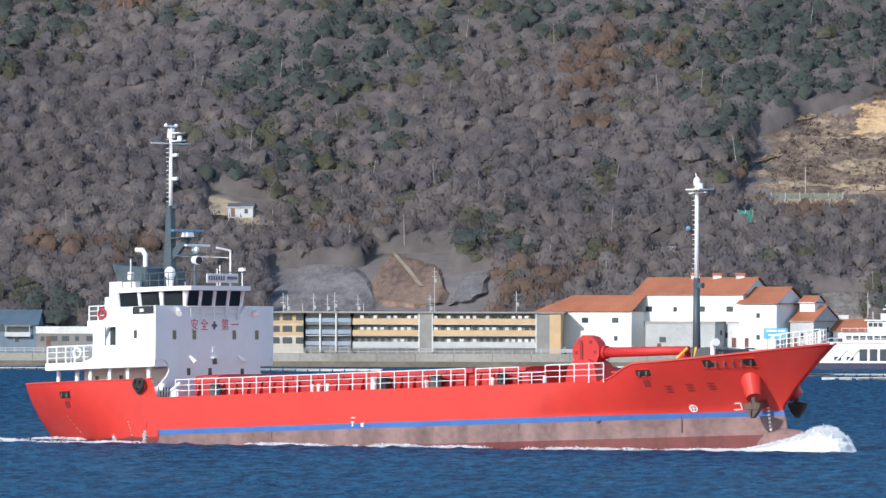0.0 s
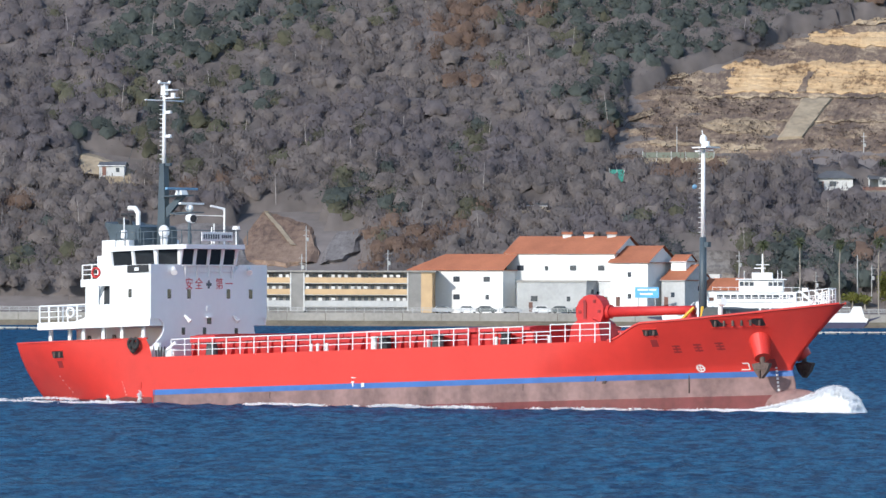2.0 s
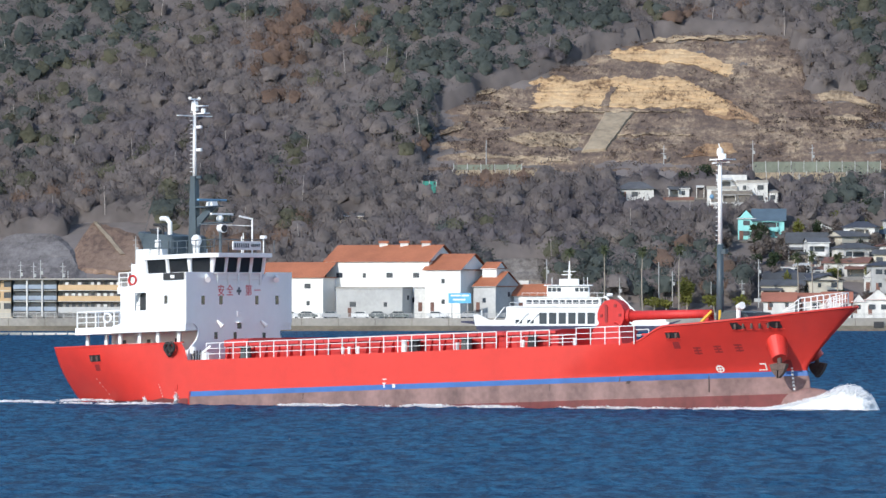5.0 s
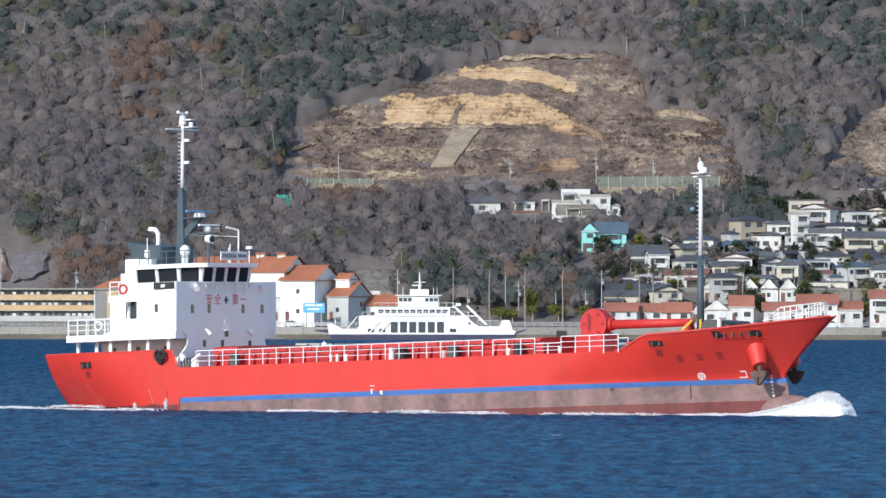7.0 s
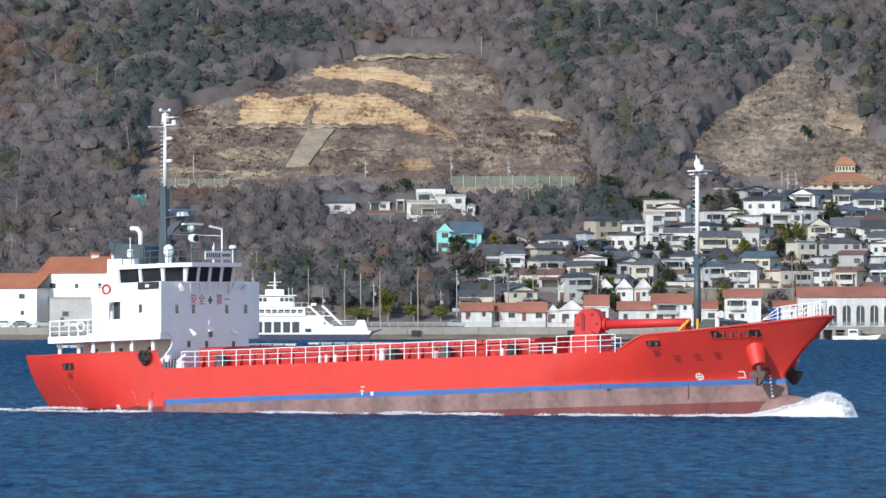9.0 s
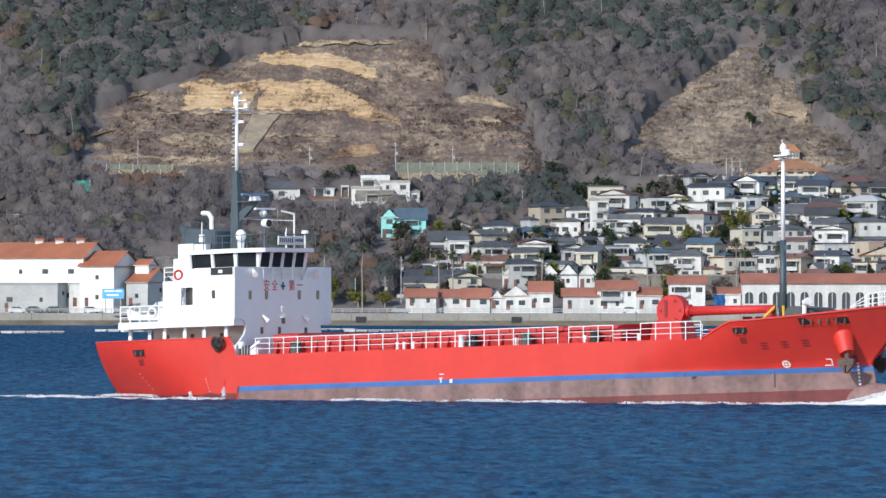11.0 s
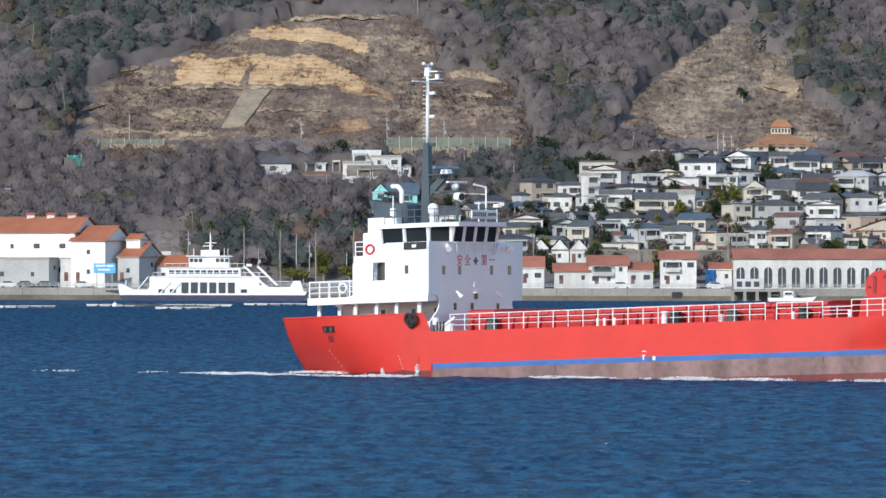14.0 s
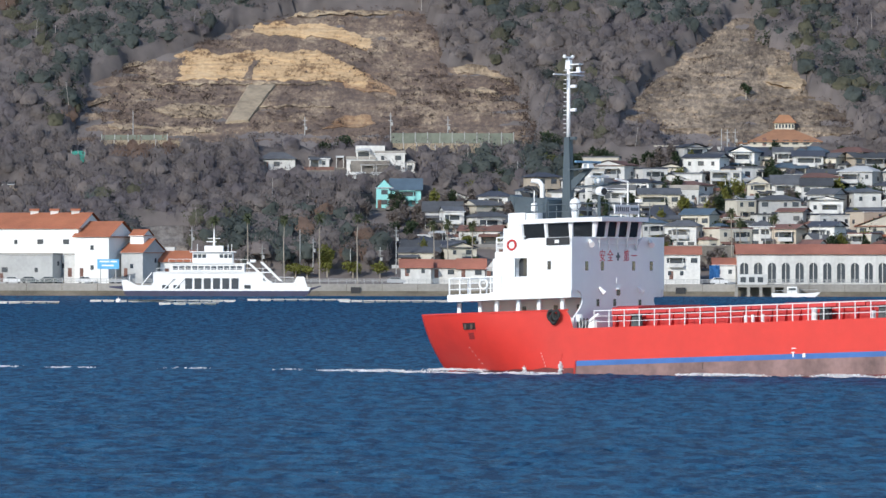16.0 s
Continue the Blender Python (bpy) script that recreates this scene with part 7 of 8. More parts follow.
house(67.52, 1578.0, 25.21, 7.41, 6, 4.24, 0.42, "flat", PLASTER, PLASTER_GREY, yaw=-1, windows=True, label="pale flat-roofed house on the slope", name="house", group="hillside houses")
house(83.6, 1581.2, 26.15, 5.5, 6, 2.76, 1.34, "hip", PLASTER_GREY, SLATE_NAVY, yaw=-8, windows=True, label="house with a hipped roof on the slope", name="house", group="hillside houses")
house(91.52, 1580.3, 25.9, 7.7, 6.2, 2.99, 1.28, "gable", CREAM, SLATE, yaw=-9, windows=True, label="two-storey house with a gabled roof on the slope", name="house", group="hillside houses")
house(99.82, 1574.7, 24.21, 8.49, 6.8, 5.2, 1.35, "hip", PLASTER_GREY, PLASTER_GREY, yaw=-25, windows=True, label="house with a hipped roof on the slope", name="house", group="hillside houses")
house(109.79, 1574.3, 24.08, 8.22, 6.6, 5.32, 1.06, "gable", PLASTER_GREY, SLATE_BLUE, yaw=28, windows=True, label="two-storey house with a gabled roof on the slope", name="house", group="hillside houses")
house(37.99, 1582.9, 26.66, 8.54, 6.8, 6.21, 0.42, "flat", CREAM, SLATE, yaw=-7, windows=True, label="pale flat-roofed house on the slope", name="house", group="hillside houses")
house(54.69, 1584.3, 27.08, 6.06, 6, 3.44, 0.87, "front", CREAM, SLATE, yaw=-4, windows=True, label="house with its gable to the sea on the slope", name="house", group="hillside houses")
house(63.15, 1583.9, 26.98, 9.22, 7.4, 5.91, 0.87, "gable", PLASTER, SLATE_NAVY, yaw=-21, windows=True, label="two-storey house with a gabled roof on the slope", name="house", group="hillside houses")
house(73.62, 1585.5, 27.44, 9.1, 7.3, 3.09, 0.42, "flat", PLASTER, SLATE, yaw=31, windows=True, label="pale flat-roofed house on the slope", name="house", group="hillside houses")
house(83.92, 1588.6, 28.38, 8.7, 7.0, 2.2, 1.38, "hip", CREAM, SLATE_BLUE, yaw=-10, windows=True, label="house with a hipped roof on the slope", name="house", group="hillside houses")
house(92.88, 1590.7, 29.01, 7.61, 6.1, 3.99, 1.2, "gable", CREAM, SLATE, yaw=-31, windows=True, label="two-storey house with a gabled roof on the slope", name="house", group="hillside houses")
house(101.91, 1590.1, 28.82, 9.67, 7.7, 4.17, 1.33, "gable", BEIGE, SLATE, yaw=24, windows=True, label="two-storey house with a gabled roof on the slope", name="house", group="hillside houses")
house(112.66, 1584.8, 27.25, 9.51, 7.6, 5.65, 0.42, "flat", CREAM, SLATE, yaw=22, windows=True, label="pale flat-roofed house on the slope", name="house", group="hillside houses")
house(59.59, 1597.6, 31.07, 6.39, 6, 4.55, 0.83, "front", PLASTER_GREY, SLATE_NAVY, yaw=28, windows=True, label="house with its gable to the sea on the slope", name="house", group="hillside houses")
house(65.83, 1595.3, 30.4, 5.41, 6, 2.78, 1.25, "gable", PLASTER, SLATE, yaw=-28, windows=True, label="two-storey house with a gabled roof on the slope", name="house", group="hillside houses")
house(73.02, 1591.9, 29.38, 6.5, 6, 4.94, 1.43, "front", PLASTER, SLATE_BLUE, yaw=-22, windows=True, label="house with its gable to the sea on the slope", name="house", group="hillside houses")
house(89.28, 1594.2, 30.05, 7.77, 6.2, 4.31, 1.4, "hip", PLASTER, SLATE_BLUE, yaw=-16, windows=True, label="house with a hipped roof on the slope", name="house", group="hillside houses")
house(99.05, 1594.2, 30.05, 9.56, 7.6, 4.31, 1.3, "hip", CREAM, BROWN_ROOF, yaw=-32, windows=True, label="house with a hipped roof on the slope", name="house", group="hillside houses")
house(109.89, 1595.7, 30.52, 9.15, 7.3, 2.66, 1.42, "front", CREAM, SLATE, yaw=-28, windows=True, label="house with its gable to the sea on the slope", name="house", group="hillside houses")
# ---- terrace wall behind the shore row ----
terrace = thing("terrace_wall", "long mottled stone terrace wall behind the shore houses", "retaining wall", m=pose(37, 1519, 2.0))
part("wall", box(0, 0, 0, 36, 2.0, 9.4, 0.1), STONE, terrace)
part("coping", box(-0.1, -0.15, 9.4, 36.1, 2.1, 9.65), CONCRETE, terrace)
for k in range(10):
    part("buttress", prism([(-1.2, 0), (0, 0), (0, 8.6), (-0.3, 8.6)], 0, 1.5 + 3.6 * k, 2.1 + 3.6 * k), STONE, terrace)
# ---- flats by the seawall ----
flats_bay(-182.56, -174.75, 1494, 4.07, 11.32, "windows")
flats_bay(-174.75, -164.72, 1494, 4.07, 11.32, "stairs")
flats_bay(-164.72, -150.6, 1494, 4.07, 11.32, "balcony")
flats_bay(-150.6, -147.8, 1494, 4.07, 11.32, "shaft")
flats_bay(-147.8, -126.1, 1494, 4.07, 11.32, "balcony")
flats_bay(-126.1, -123.3, 1494, 4.07, 11.32, "shaft")
flats_bay(-123.3, -120.97, 1494, 4.07, 11.32, "end")
flats_finish()
# ---- masts and aerials along the shore ----
aerial(-180.38, 1502, 4.58, 15.33, 1)
aerial(-179.44, 1502, 4.58, 14.98, 1)
aerial(-173.93, 1502, 4.58, 15.21, 1)
aerial(-170.99, 1502, 4.58, 14.98, 1)
aerial(-169.47, 1502, 4.58, 15.56, 1)
aerial(-164.54, 1502, 4.58, 14.98, 1)
aerial(-163.37, 1502, 4.58, 13.22, 0)
aerial(-149.29, 1502, 4.58, 14.98, 1)
aerial(-148.36, 1502, 4.58, 20.84, 1)
aerial(-131.12, 1502, 4.58, 15.91, 1)
aerial(-176.27, 1502, 4.58, 13.22, 0)
aerial(-57.99, 1512.3, 4.43, 15.74, 1)
aerial(-33.12, 1511.4, 4.17, 15.08, 0)
aerial(-30.1, 1511.4, 4.17, 13.1, 1)
aerial(-41.79, 1511.4, 4.17, 11.53, 1)
aerial(-21.55, 1511.4, 4.17, 10.87, 0)
aerial(-14.72, 1511.4, 4.17, 11.13, 1)
aerial(-11.03, 1510.5, 3.91, 15.73, 1)
aerial(17.5, 1572.7, 22.52, 31.82, 0)
aerial(53.51, 1515.8, 5.48, 15.76, 1)
aerial(73.94, 1515.8, 5.48, 15.76, 0)
aerial(86.47, 1515.8, 5.48, 16.42, 1)
aerial(67.69, 1608.3, 34.49, 40.36, 0)
aerial(69.09, 1608.3, 34.49, 40.36, 1)
aerial(71.04, 1608.3, 34.49, 40.36, 1)
aerial(-76.34, 1613.7, 36.97, 44.68, 0)
aerial(-34.27, 1615.3, 37.7, 43.32, 1)
aerial(-13.2, 1615.3, 37.7, 44.44, 1)
aerial(0.84, 1613.7, 36.97, 43.42, 1)
aerial(-97.87, 1601.0, 31.16, 36.03, 0)
aerial(-61.99, 1580.8, 24.94, 29.89, 1)
aerial(-2.22, 1599.2, 30.44, 36.42, 1)
aerial(-68.83, 1510.5, 3.91, 8.9, 1)
# ---- palms ----
palm(-52.06, 1493, 2.7, 17.18, 95)
palm(-44.66, 1493, 2.7, 17.57, 49)
palm(-36.22, 1493, 2.7, 17.31, 34)
palm(-28.17, 1493, 2.7, 17.7, 40)
palm(-19.6, 1493, 2.7, 17.7, 40)
palm(-2.48, 1502, 4.71, 16.2, 74)
palm(0.78, 1502, 4.71, 16.46, 37)
palm(6.27, 1502, 4.71, 15.94, 43)
palm(21.03, 1502, 4.71, 16.46, 2)
palm(45.19, 1502, 4.71, 17.64, 27)
palm(65.43, 1502, 4.71, 18.94, 93)
palm(67.39, 1502, 4.71, 16.98, 20)
palm(75.23, 1502, 4.71, 17.64, 50)
# ---- shore trees ----
shrub(-26.8, 1508.0, 5.09, 4.47, 7.36, YGREEN, 308)
shrub(-34.02, 1507.5, 4.96, 5.25, 2.63, YGREEN, 191)
shrub(-20.88, 1507.5, 4.96, 5.25, 2.89, YGREEN, 92)
shrub(-14.71, 1507.5, 4.96, 3.94, 2.63, YGREEN, 318)
shrub(-31.38, 1506.7, 4.7, 3.41, 1.84, YGREEN, 305)
shrub(11.68, 1596.2, 31.55, 6.95, 3.89, PINE, 42)
shrub(16.85, 1598.0, 32.27, 5.57, 4.18, PINE, 168)
shrub(25.96, 1602.1, 34.15, 6.42, 5.58, PINE, 481)
shrub(-24.28, 1601.5, 33.87, 6.14, 4.74, PINE, 267)
shrub(-29.14, 1600.2, 33.29, 4.18, 3.62, PINE, 597)
shrub(-17.99, 1600.9, 33.58, 3.35, 2.51, PINE, 139)
shrub(-0.56, 1597.1, 31.84, 4.17, 3.62, PINE, 636)
shrub(21.47, 1579.7, 26.62, 8.26, 4.68, PINE, 633)
shrub(29.82, 1584.5, 28.06, 8.28, 6.07, PINE, 455)
shrub(38.21, 1588.9, 29.36, 6.92, 5.54, PINE, 439)
shrub(13.2, 1578.8, 26.33, 5.5, 3.58, PINE, 997)
shrub(81.56, 1669, 57.4, 6.69, 8.72, PINE, 153)
shrub(74.98, 1636.2, 49.85, 2.85, 2.28, PINE, 646)
shrub(-11.42, 1560.8, 20.94, 5.44, 3.26, PINE, 201)
shrub(50.37, 1579.7, 26.62, 4.95, 3.3, PINE, 901)
shrub(54.66, 1549.3, 17.17, 2.0, 2.52, PINE, 579)
shrub(102.64, 1517.3, 7.59, 3.3, 2.53, PINE, 806)
shrub(42.72, 1535.8, 13.12, 2.97, 1.48, PINE, 129)
shrub(19.19, 1532.1, 12.03, 1.78, 1.39, TWIGS, 972)
shrub(5.78, 1530.8, 11.63, 3.35, 2.54, YGREEN, 416)
shrub(12.03, 1550.2, 17.44, 2.25, 2.65, PINE, 417)
shrub(14.5, 1510.4, 5.51, 2.28, 1.44, PINE, 42)
shrub(60.79, 1525.3, 9.98, 3.37, 1.62, PINE, 340)
shrub(88.43, 1568.9, 23.06, 2.16, 1.78, PINE, 84)
shrub(43.15, 1541.4, 14.82, 2.67, 1.4, PINE, 155)
shrub(45.95, 1534.7, 12.8, 2.86, 2.35, YGREEN, 800)
shrub(85.4, 1540.0, 14.4, 1.48, 2.28, TWIGS, 338)
shrub(48.83, 1526.7, 10.39, 1.63, 2.44, TWIGS, 507)
shrub(13.89, 1529.3, 11.18, 3.45, 2.88, YGREEN, 926)
shrub(99.02, 1567.2, 22.54, 2.77, 2.76, PINE, 760)
shrub(63.41, 1511.9, 5.97, 1.53, 1.38, PINE, 141)
shrub(34.22, 1557.2, 19.55, 2.6, 2.97, PINE, 814)
shrub(47.1, 1568.5, 22.94, 2.61, 1.38, PINE, 465)
shrub(58.72, 1512.4, 6.11, 3.38, 1.74, TWIGS, 846)
shrub(103.82, 1556.0, 19.17, 1.5, 2.25, TWIGS, 158)
shrub(29.38, 1512.7, 6.21, 3.09, 1.96, PINE, 60)
shrub(91.43, 1523.1, 9.32, 3.29, 1.96, PINE, 409)
shrub(49.82, 1541.5, 14.84, 2.91, 1.57, PINE, 296)
shrub(49.39, 1565.6, 22.06, 2.37, 1.96, PINE, 244)
shrub(92.99, 1562.5, 21.15, 2.75, 2.7, YGREEN, 362)
shrub(17.42, 1566.0, 22.17, 1.5, 1.65, YGREEN, 98)
shrub(70.37, 1562.7, 21.18, 2.67, 2.96, PINE, 822)
shrub(94.06, 1559.2, 20.15, 3.07, 1.58, PINE, 385)
shrub(39.92, 1570.4, 23.51, 3.48, 2.46, YGREEN, 909)
shrub(51.87, 1550.7, 17.6, 3.26, 2.44, PINE, 155)
shrub(50.07, 1513.8, 6.53, 3.07, 1.57, YGREEN, 273)
shrub(45.17, 1570.1, 23.42, 3.25, 1.78, TWIGS, 903)
shrub(5.08, 1541.7, 14.89, 2.57, 2.48, PINE, 264)
shrub(23.68, 1522.8, 9.23, 3.13, 2.5, PINE, 506)
shrub(21.69, 1542.6, 15.18, 2.92, 1.95, TWIGS, 645)
shrub(24.97, 1541.6, 14.86, 2.27, 1.93, TWIGS, 622)
shrub(95.77, 1577.5, 25.64, 3.12, 1.61, YGREEN, 631)
shrub(22.4, 1567.1, 22.51, 2.67, 2.48, YGREEN, 758)
shrub(52.12, 1571.0, 23.69, 3.09, 1.7, YGREEN, 418)
shrub(79.49, 1517.5, 7.65, 1.87, 1.51, PINE, 626)
shrub(44.79, 1573.5, 24.42, 2.23, 2.78, PINE, 68)
# ---- gardens between the houses ----
garden = random.Random(77)
for k in range(270):
    gy = garden.uniform(1508, 1600)
    gx = garden.uniform(-6 + max(0.0, gy - 1560) * 0.8, 112)
    shrub(gx, gy, land_height(gx, gy), garden.uniform(2.0, 4.4), garden.uniform(2.4, 5.8), garden.choice((PINE, PINE, TWIGS, TWIGS, YGREEN)), 2000 + k)
for k in range(70):
    gy = garden.uniform(1528, 1574)
    gx = garden.uniform(-20, 24)
    shrub(gx, gy, land_height(gx, gy), garden.uniform(2.4, 4.6), garden.uniform(2.2, 5.0), garden.choice((PINE, TWIGS, TWIGS)), 3000 + k)
# ---- parked cars ----
parked_car(-93.62, 1487, CAR_DARK)
parked_car(-89.09, 1487, CAR_DARK)
parked_car(-97.5, 1487, CAR_WHITE)
parked_car(-80.94, 1487, CAR_WHITE)
parked_car(-73.57, 1487, CAR_GREY)
parked_car(-113.01, 1487, CAR_WHITE)
parked_car(-118.18, 1487, CAR_GREY)
parked_car(-109.13, 1487, CAR_DARK)
parked_car(40.86, 1487, CAR_WHITE)
parked_car(62.2, 1487, CAR_WHITE)
parked_car(-103.96, 1487, CAR_GREY)
parked_car(-10.86, 1487, CAR_GREY)


# ---- cuttings, ferry, waterside ----
def earth(name, deep, mid, pale, cracks=0.5, patch=0.10):
    """Broken cut ground: layered patches, small stones and dark cracks of real size."""
    m = bpy.data.materials.new(name)
    m.use_nodes = True
    nt = m.node_tree
    b = nt.nodes["Principled BSDF"]
    b.inputs["Roughness"].default_value, b.inputs["Specular IOR Level"].default_value = 0.95, 0.15
    tc = nt.nodes.new("ShaderNodeTexCoord")

    def tex(sx, sz, scale, detail, rough):
        mp, n = nt.nodes.new("ShaderNodeMapping"), nt.nodes.new("ShaderNodeTexNoise")
        mp.inputs["Scale"].default_value = (sx, 0.05, sz)
        n.inputs["Scale"].default_value, n.inputs["Detail"].default_value, n.inputs["Roughness"].default_value = scale, detail, rough
        nt.links.new(tc.outputs["Object"], mp.inputs[0])
        nt.links.new(mp.outputs[0], n.inputs["Vector"])
        return n.outputs[0]

    def join(x, share, plus):
        k = nt.nodes.new("ShaderNodeMath")
        k.operation = "MULTIPLY_ADD"
        k.inputs[1].default_value = share
        nt.links.new(x, k.inputs[0])
        if plus is None:
            k.inputs[2].default_value = 0.0
        else:
            nt.links.new(plus, k.inputs[2])
        return k.outputs[0]
    broad, layer, fine = tex(1, 1.6, patch, 4, 0.6), tex(0.42, 1.3, 0.5, 6, 0.72), tex(1, 1, 1.1, 5, 0.75)
    mixed = join(fine, 0.34, join(layer, 0.30, join(broad, 0.36, None)))
    ramp = nt.nodes.new("ShaderNodeValToRGB")
    el = ramp.color_ramp.elements
    el[0].position, el[0].color = 0.42, (*deep, 1)
    el[1].position, el[1].color = 0.585, (*pale, 1)
    k = el.new(0.42 + 0.13 * cracks)
    k.color = (*mid, 1)
    nt.links.new(mixed, ramp.inputs[0])
    nt.links.new(ramp.outputs[0], b.inputs["Base Color"])
    bp = nt.nodes.new("ShaderNodeBump")
    bp.inputs["Strength"].default_value, bp.inputs["Distance"].default_value = 0.7, 0.5
    nt.links.new(mixed, bp.inputs["Height"])
    nt.links.new(bp.outputs[0], b.inputs["Normal"])
    return m


CUT_BROWN = earth("brown_cut_earth", (0.105, 0.078, 0.066), (0.175, 0.128, 0.098), (0.34, 0.26, 0.18), 0.7)
CUT_SAND = earth("sandy_cut_rock", (0.17, 0.105, 0.06), (0.47, 0.315, 0.17), (0.58, 0.41, 0.24), 0.42)
CUT_SAND2 = earth("pale_sandy_rock", (0.12, 0.09, 0.065), (0.27, 0.205, 0.14), (0.46, 0.355, 0.235), 0.5)
CUT_OCHRE = earth("ochre_earth", (0.17, 0.10, 0.06), (0.29, 0.185, 0.11), (0.42, 0.29, 0.17), 0.5)
CUT_GREY = earth("grey_brown_quarry_rock", (0.10, 0.078, 0.062), (0.195, 0.153, 0.115), (0.40, 0.31, 0.22), 0.55, 0.07)
CUT_GREY2 = earth("grey_stacked_stone", (0.075, 0.066, 0.06), (0.17, 0.148, 0.13), (0.28, 0.25, 0.22), 0.6)
SCRUB = twig_material("dry_scrub_twigs", (0.125, 0.095, 0.08), 0.3)
CUT_DARK = earth("dark_grey_bluff_rock", (0.105, 0.094, 0.092), (0.165, 0.148, 0.143), (0.24, 0.22, 0.21), 0.5)
CUT_SCAR = earth("brown_landslip_earth", (0.12, 0.082, 0.064), (0.19, 0.127, 0.095), (0.27, 0.19, 0.14), 0.5)
CHUTE = material("pale_slope_concrete", (0.34, 0.27, 0.185), 0.9, dark=0.6, light=1.12, grain=0.8, stain=0.2)
NET_GREEN = material("green_net", (0.17, 0.185, 0.145), 0.9, dark=0.7, light=1.2, grain=0.8, stain=0.1)
GREEN_SHEET = material("green_sheet", (0.03, 0.28, 0.22), 0.7)
SHED_BLUE = material("blue_grey_shed_wall", (0.13, 0.17, 0.22), 0.8)
FERRY_HULL = material("dark_violet_hull_paint", (0.035, 0.035, 0.075), 0.5)
FLOAT = material("weathered_white_float", (0.62, 0.61, 0.56), 0.8, dark=0.6, light=1.2)


def slope_y(z):
    """Where the even slope reaches a height."""
    return 1503 + (z - 2.7) / 0.3 if z < 31.8 else 1600 + (z - 31.8) / 0.46


def along(curve, s):
    """A place along a broken line, by its share of the line's reach in x."""
    x = curve[0][0] + (curve[-1][0] - curve[0][0]) * s
    for (xa, za), (xb, zb) in zip(curve, curve[1:]):
        if xa <= x <= xb:
            return x, za + (zb - za) * ((x - xa) / max(1e-6, xb - xa))
    return curve[-1]


def rock_patch(name, label, category, mat, low, top, proud, rough, ledge):
    """A rough, ledged face standing a little proud of the slope, with ragged edges."""
    wide = max(p[0] for p in top) - min(p[0] for p in top)
    nx, nz = int(min(240, max(16, wide * 2.1))), 64
    verts, faces = [], []
    for i in range(nx + 1):
        s = i / nx
        (xl, zl), (xt, zt) = along(low, s), along(top, s)
        rag = noise.noise((s * wide * 0.16, proud * 3, 2.0)) * 1.3 + noise.noise((s * wide * 0.4, proud * 3, 2.0)) * 1.0 + noise.noise((s * wide * 1.1, proud * 5, 7.0)) * 0.5
        zt = max(zl + 0.3, zt + rag * min(1.0, rough * 1.4))
        zl = zl + noise.noise((s * wide * 0.5, proud * 2, 12.0)) * rough
        for j in range(nz + 1):
            k = j / nz
            x, z = xl + (xt - xl) * k, zl + (zt - zl) * k
            x += rough * (1.6 * noise.noise((z * 0.35, s * 4, 41.0)) + 0.8 * noise.noise((z * 1.1, s * 6, 43.0)))
            n = noise.noise((x * 0.10, z * 0.45, 3.0)) + 0.6 * noise.noise((x * 0.28, z * 1.2, 8.0)) + 0.35 * noise.noise((x * 0.9, z * 2.2, 15.0))
            zz = z + 0.6 * noise.noise((x * 0.06, z * 0.1, 5.0))
            step = (zz / 3.2) % 1.0
            y = slope_y(z) - proud - rough * n * 1.3 - ledge * (1.2 * step if step < 0.85 else 1.2 * (1 - step) * 5.6)
            rim = min(1.0, 9 * min(k, 1 - k, s, 1 - s))
            verts.append((x, y + (1 - rim) * (proud + 0.8), z))
    for i in range(nx):
        for j in range(nz):
            a = i * (nz + 1) + j
            faces.append((a, a + nz + 1, a + nz + 2, a + 1))
    ob = mesh_from(name, verts, faces, mat)
    return tagged(ob, label, category, kind="structure")


def wall_block(x0, x1, y, z0, z1, mat, label, name):
    t = thing(name, label, "wall" if "wall" in name else name.replace("_", " "), m=pose(x0, y, z0))
    part("body", box(0, 0, -1.5, x1 - x0, 1.2, z1 - z0, 0.06), mat, t)
    n = max(2, int((x1 - x0) / 3))
    for k in range(n + 1):
        part("post", box((x1 - x0) * k / n - 0.08, -0.1, -1.0, (x1 - x0) * k / n + 0.08, 0.0, z1 - z0 + 0.25), GALV, t)


def float_boom(x0, x1, y):
    t = thing("floating_boom", "line of weathered white floats on the water", "float line", "floating booms", pose(x0, y, 0))
    n = max(3, int((x1 - x0) / 2.2))
    me = shared_mesh(("float_drum",), lambda: rod((0.1, 0, 0.16), (2.05, 0, 0.16), 0.27, n=8), FLOAT)
    for k in range(n):
        piece("float_drum", me, t, ((x1 - x0) * k / n, 0.6 * math.sin(k * 0.35), 0))
    part("walkway", box(0, -0.25, 0.30, x1 - x0, 0.25, 0.40), FLOAT, t)


def buoy(x, y):
    t = thing("mooring_buoy", "round white mooring buoy floating", "buoy", m=pose(x, y, 0.3))
    part("body", ball((0, 0, 0), 0.55, 0.9), RAIL, t, smooth=True)
    part("ring", rod((0, 0, 0.45), (0, 0, 0.75), 0.1), GALV, t)


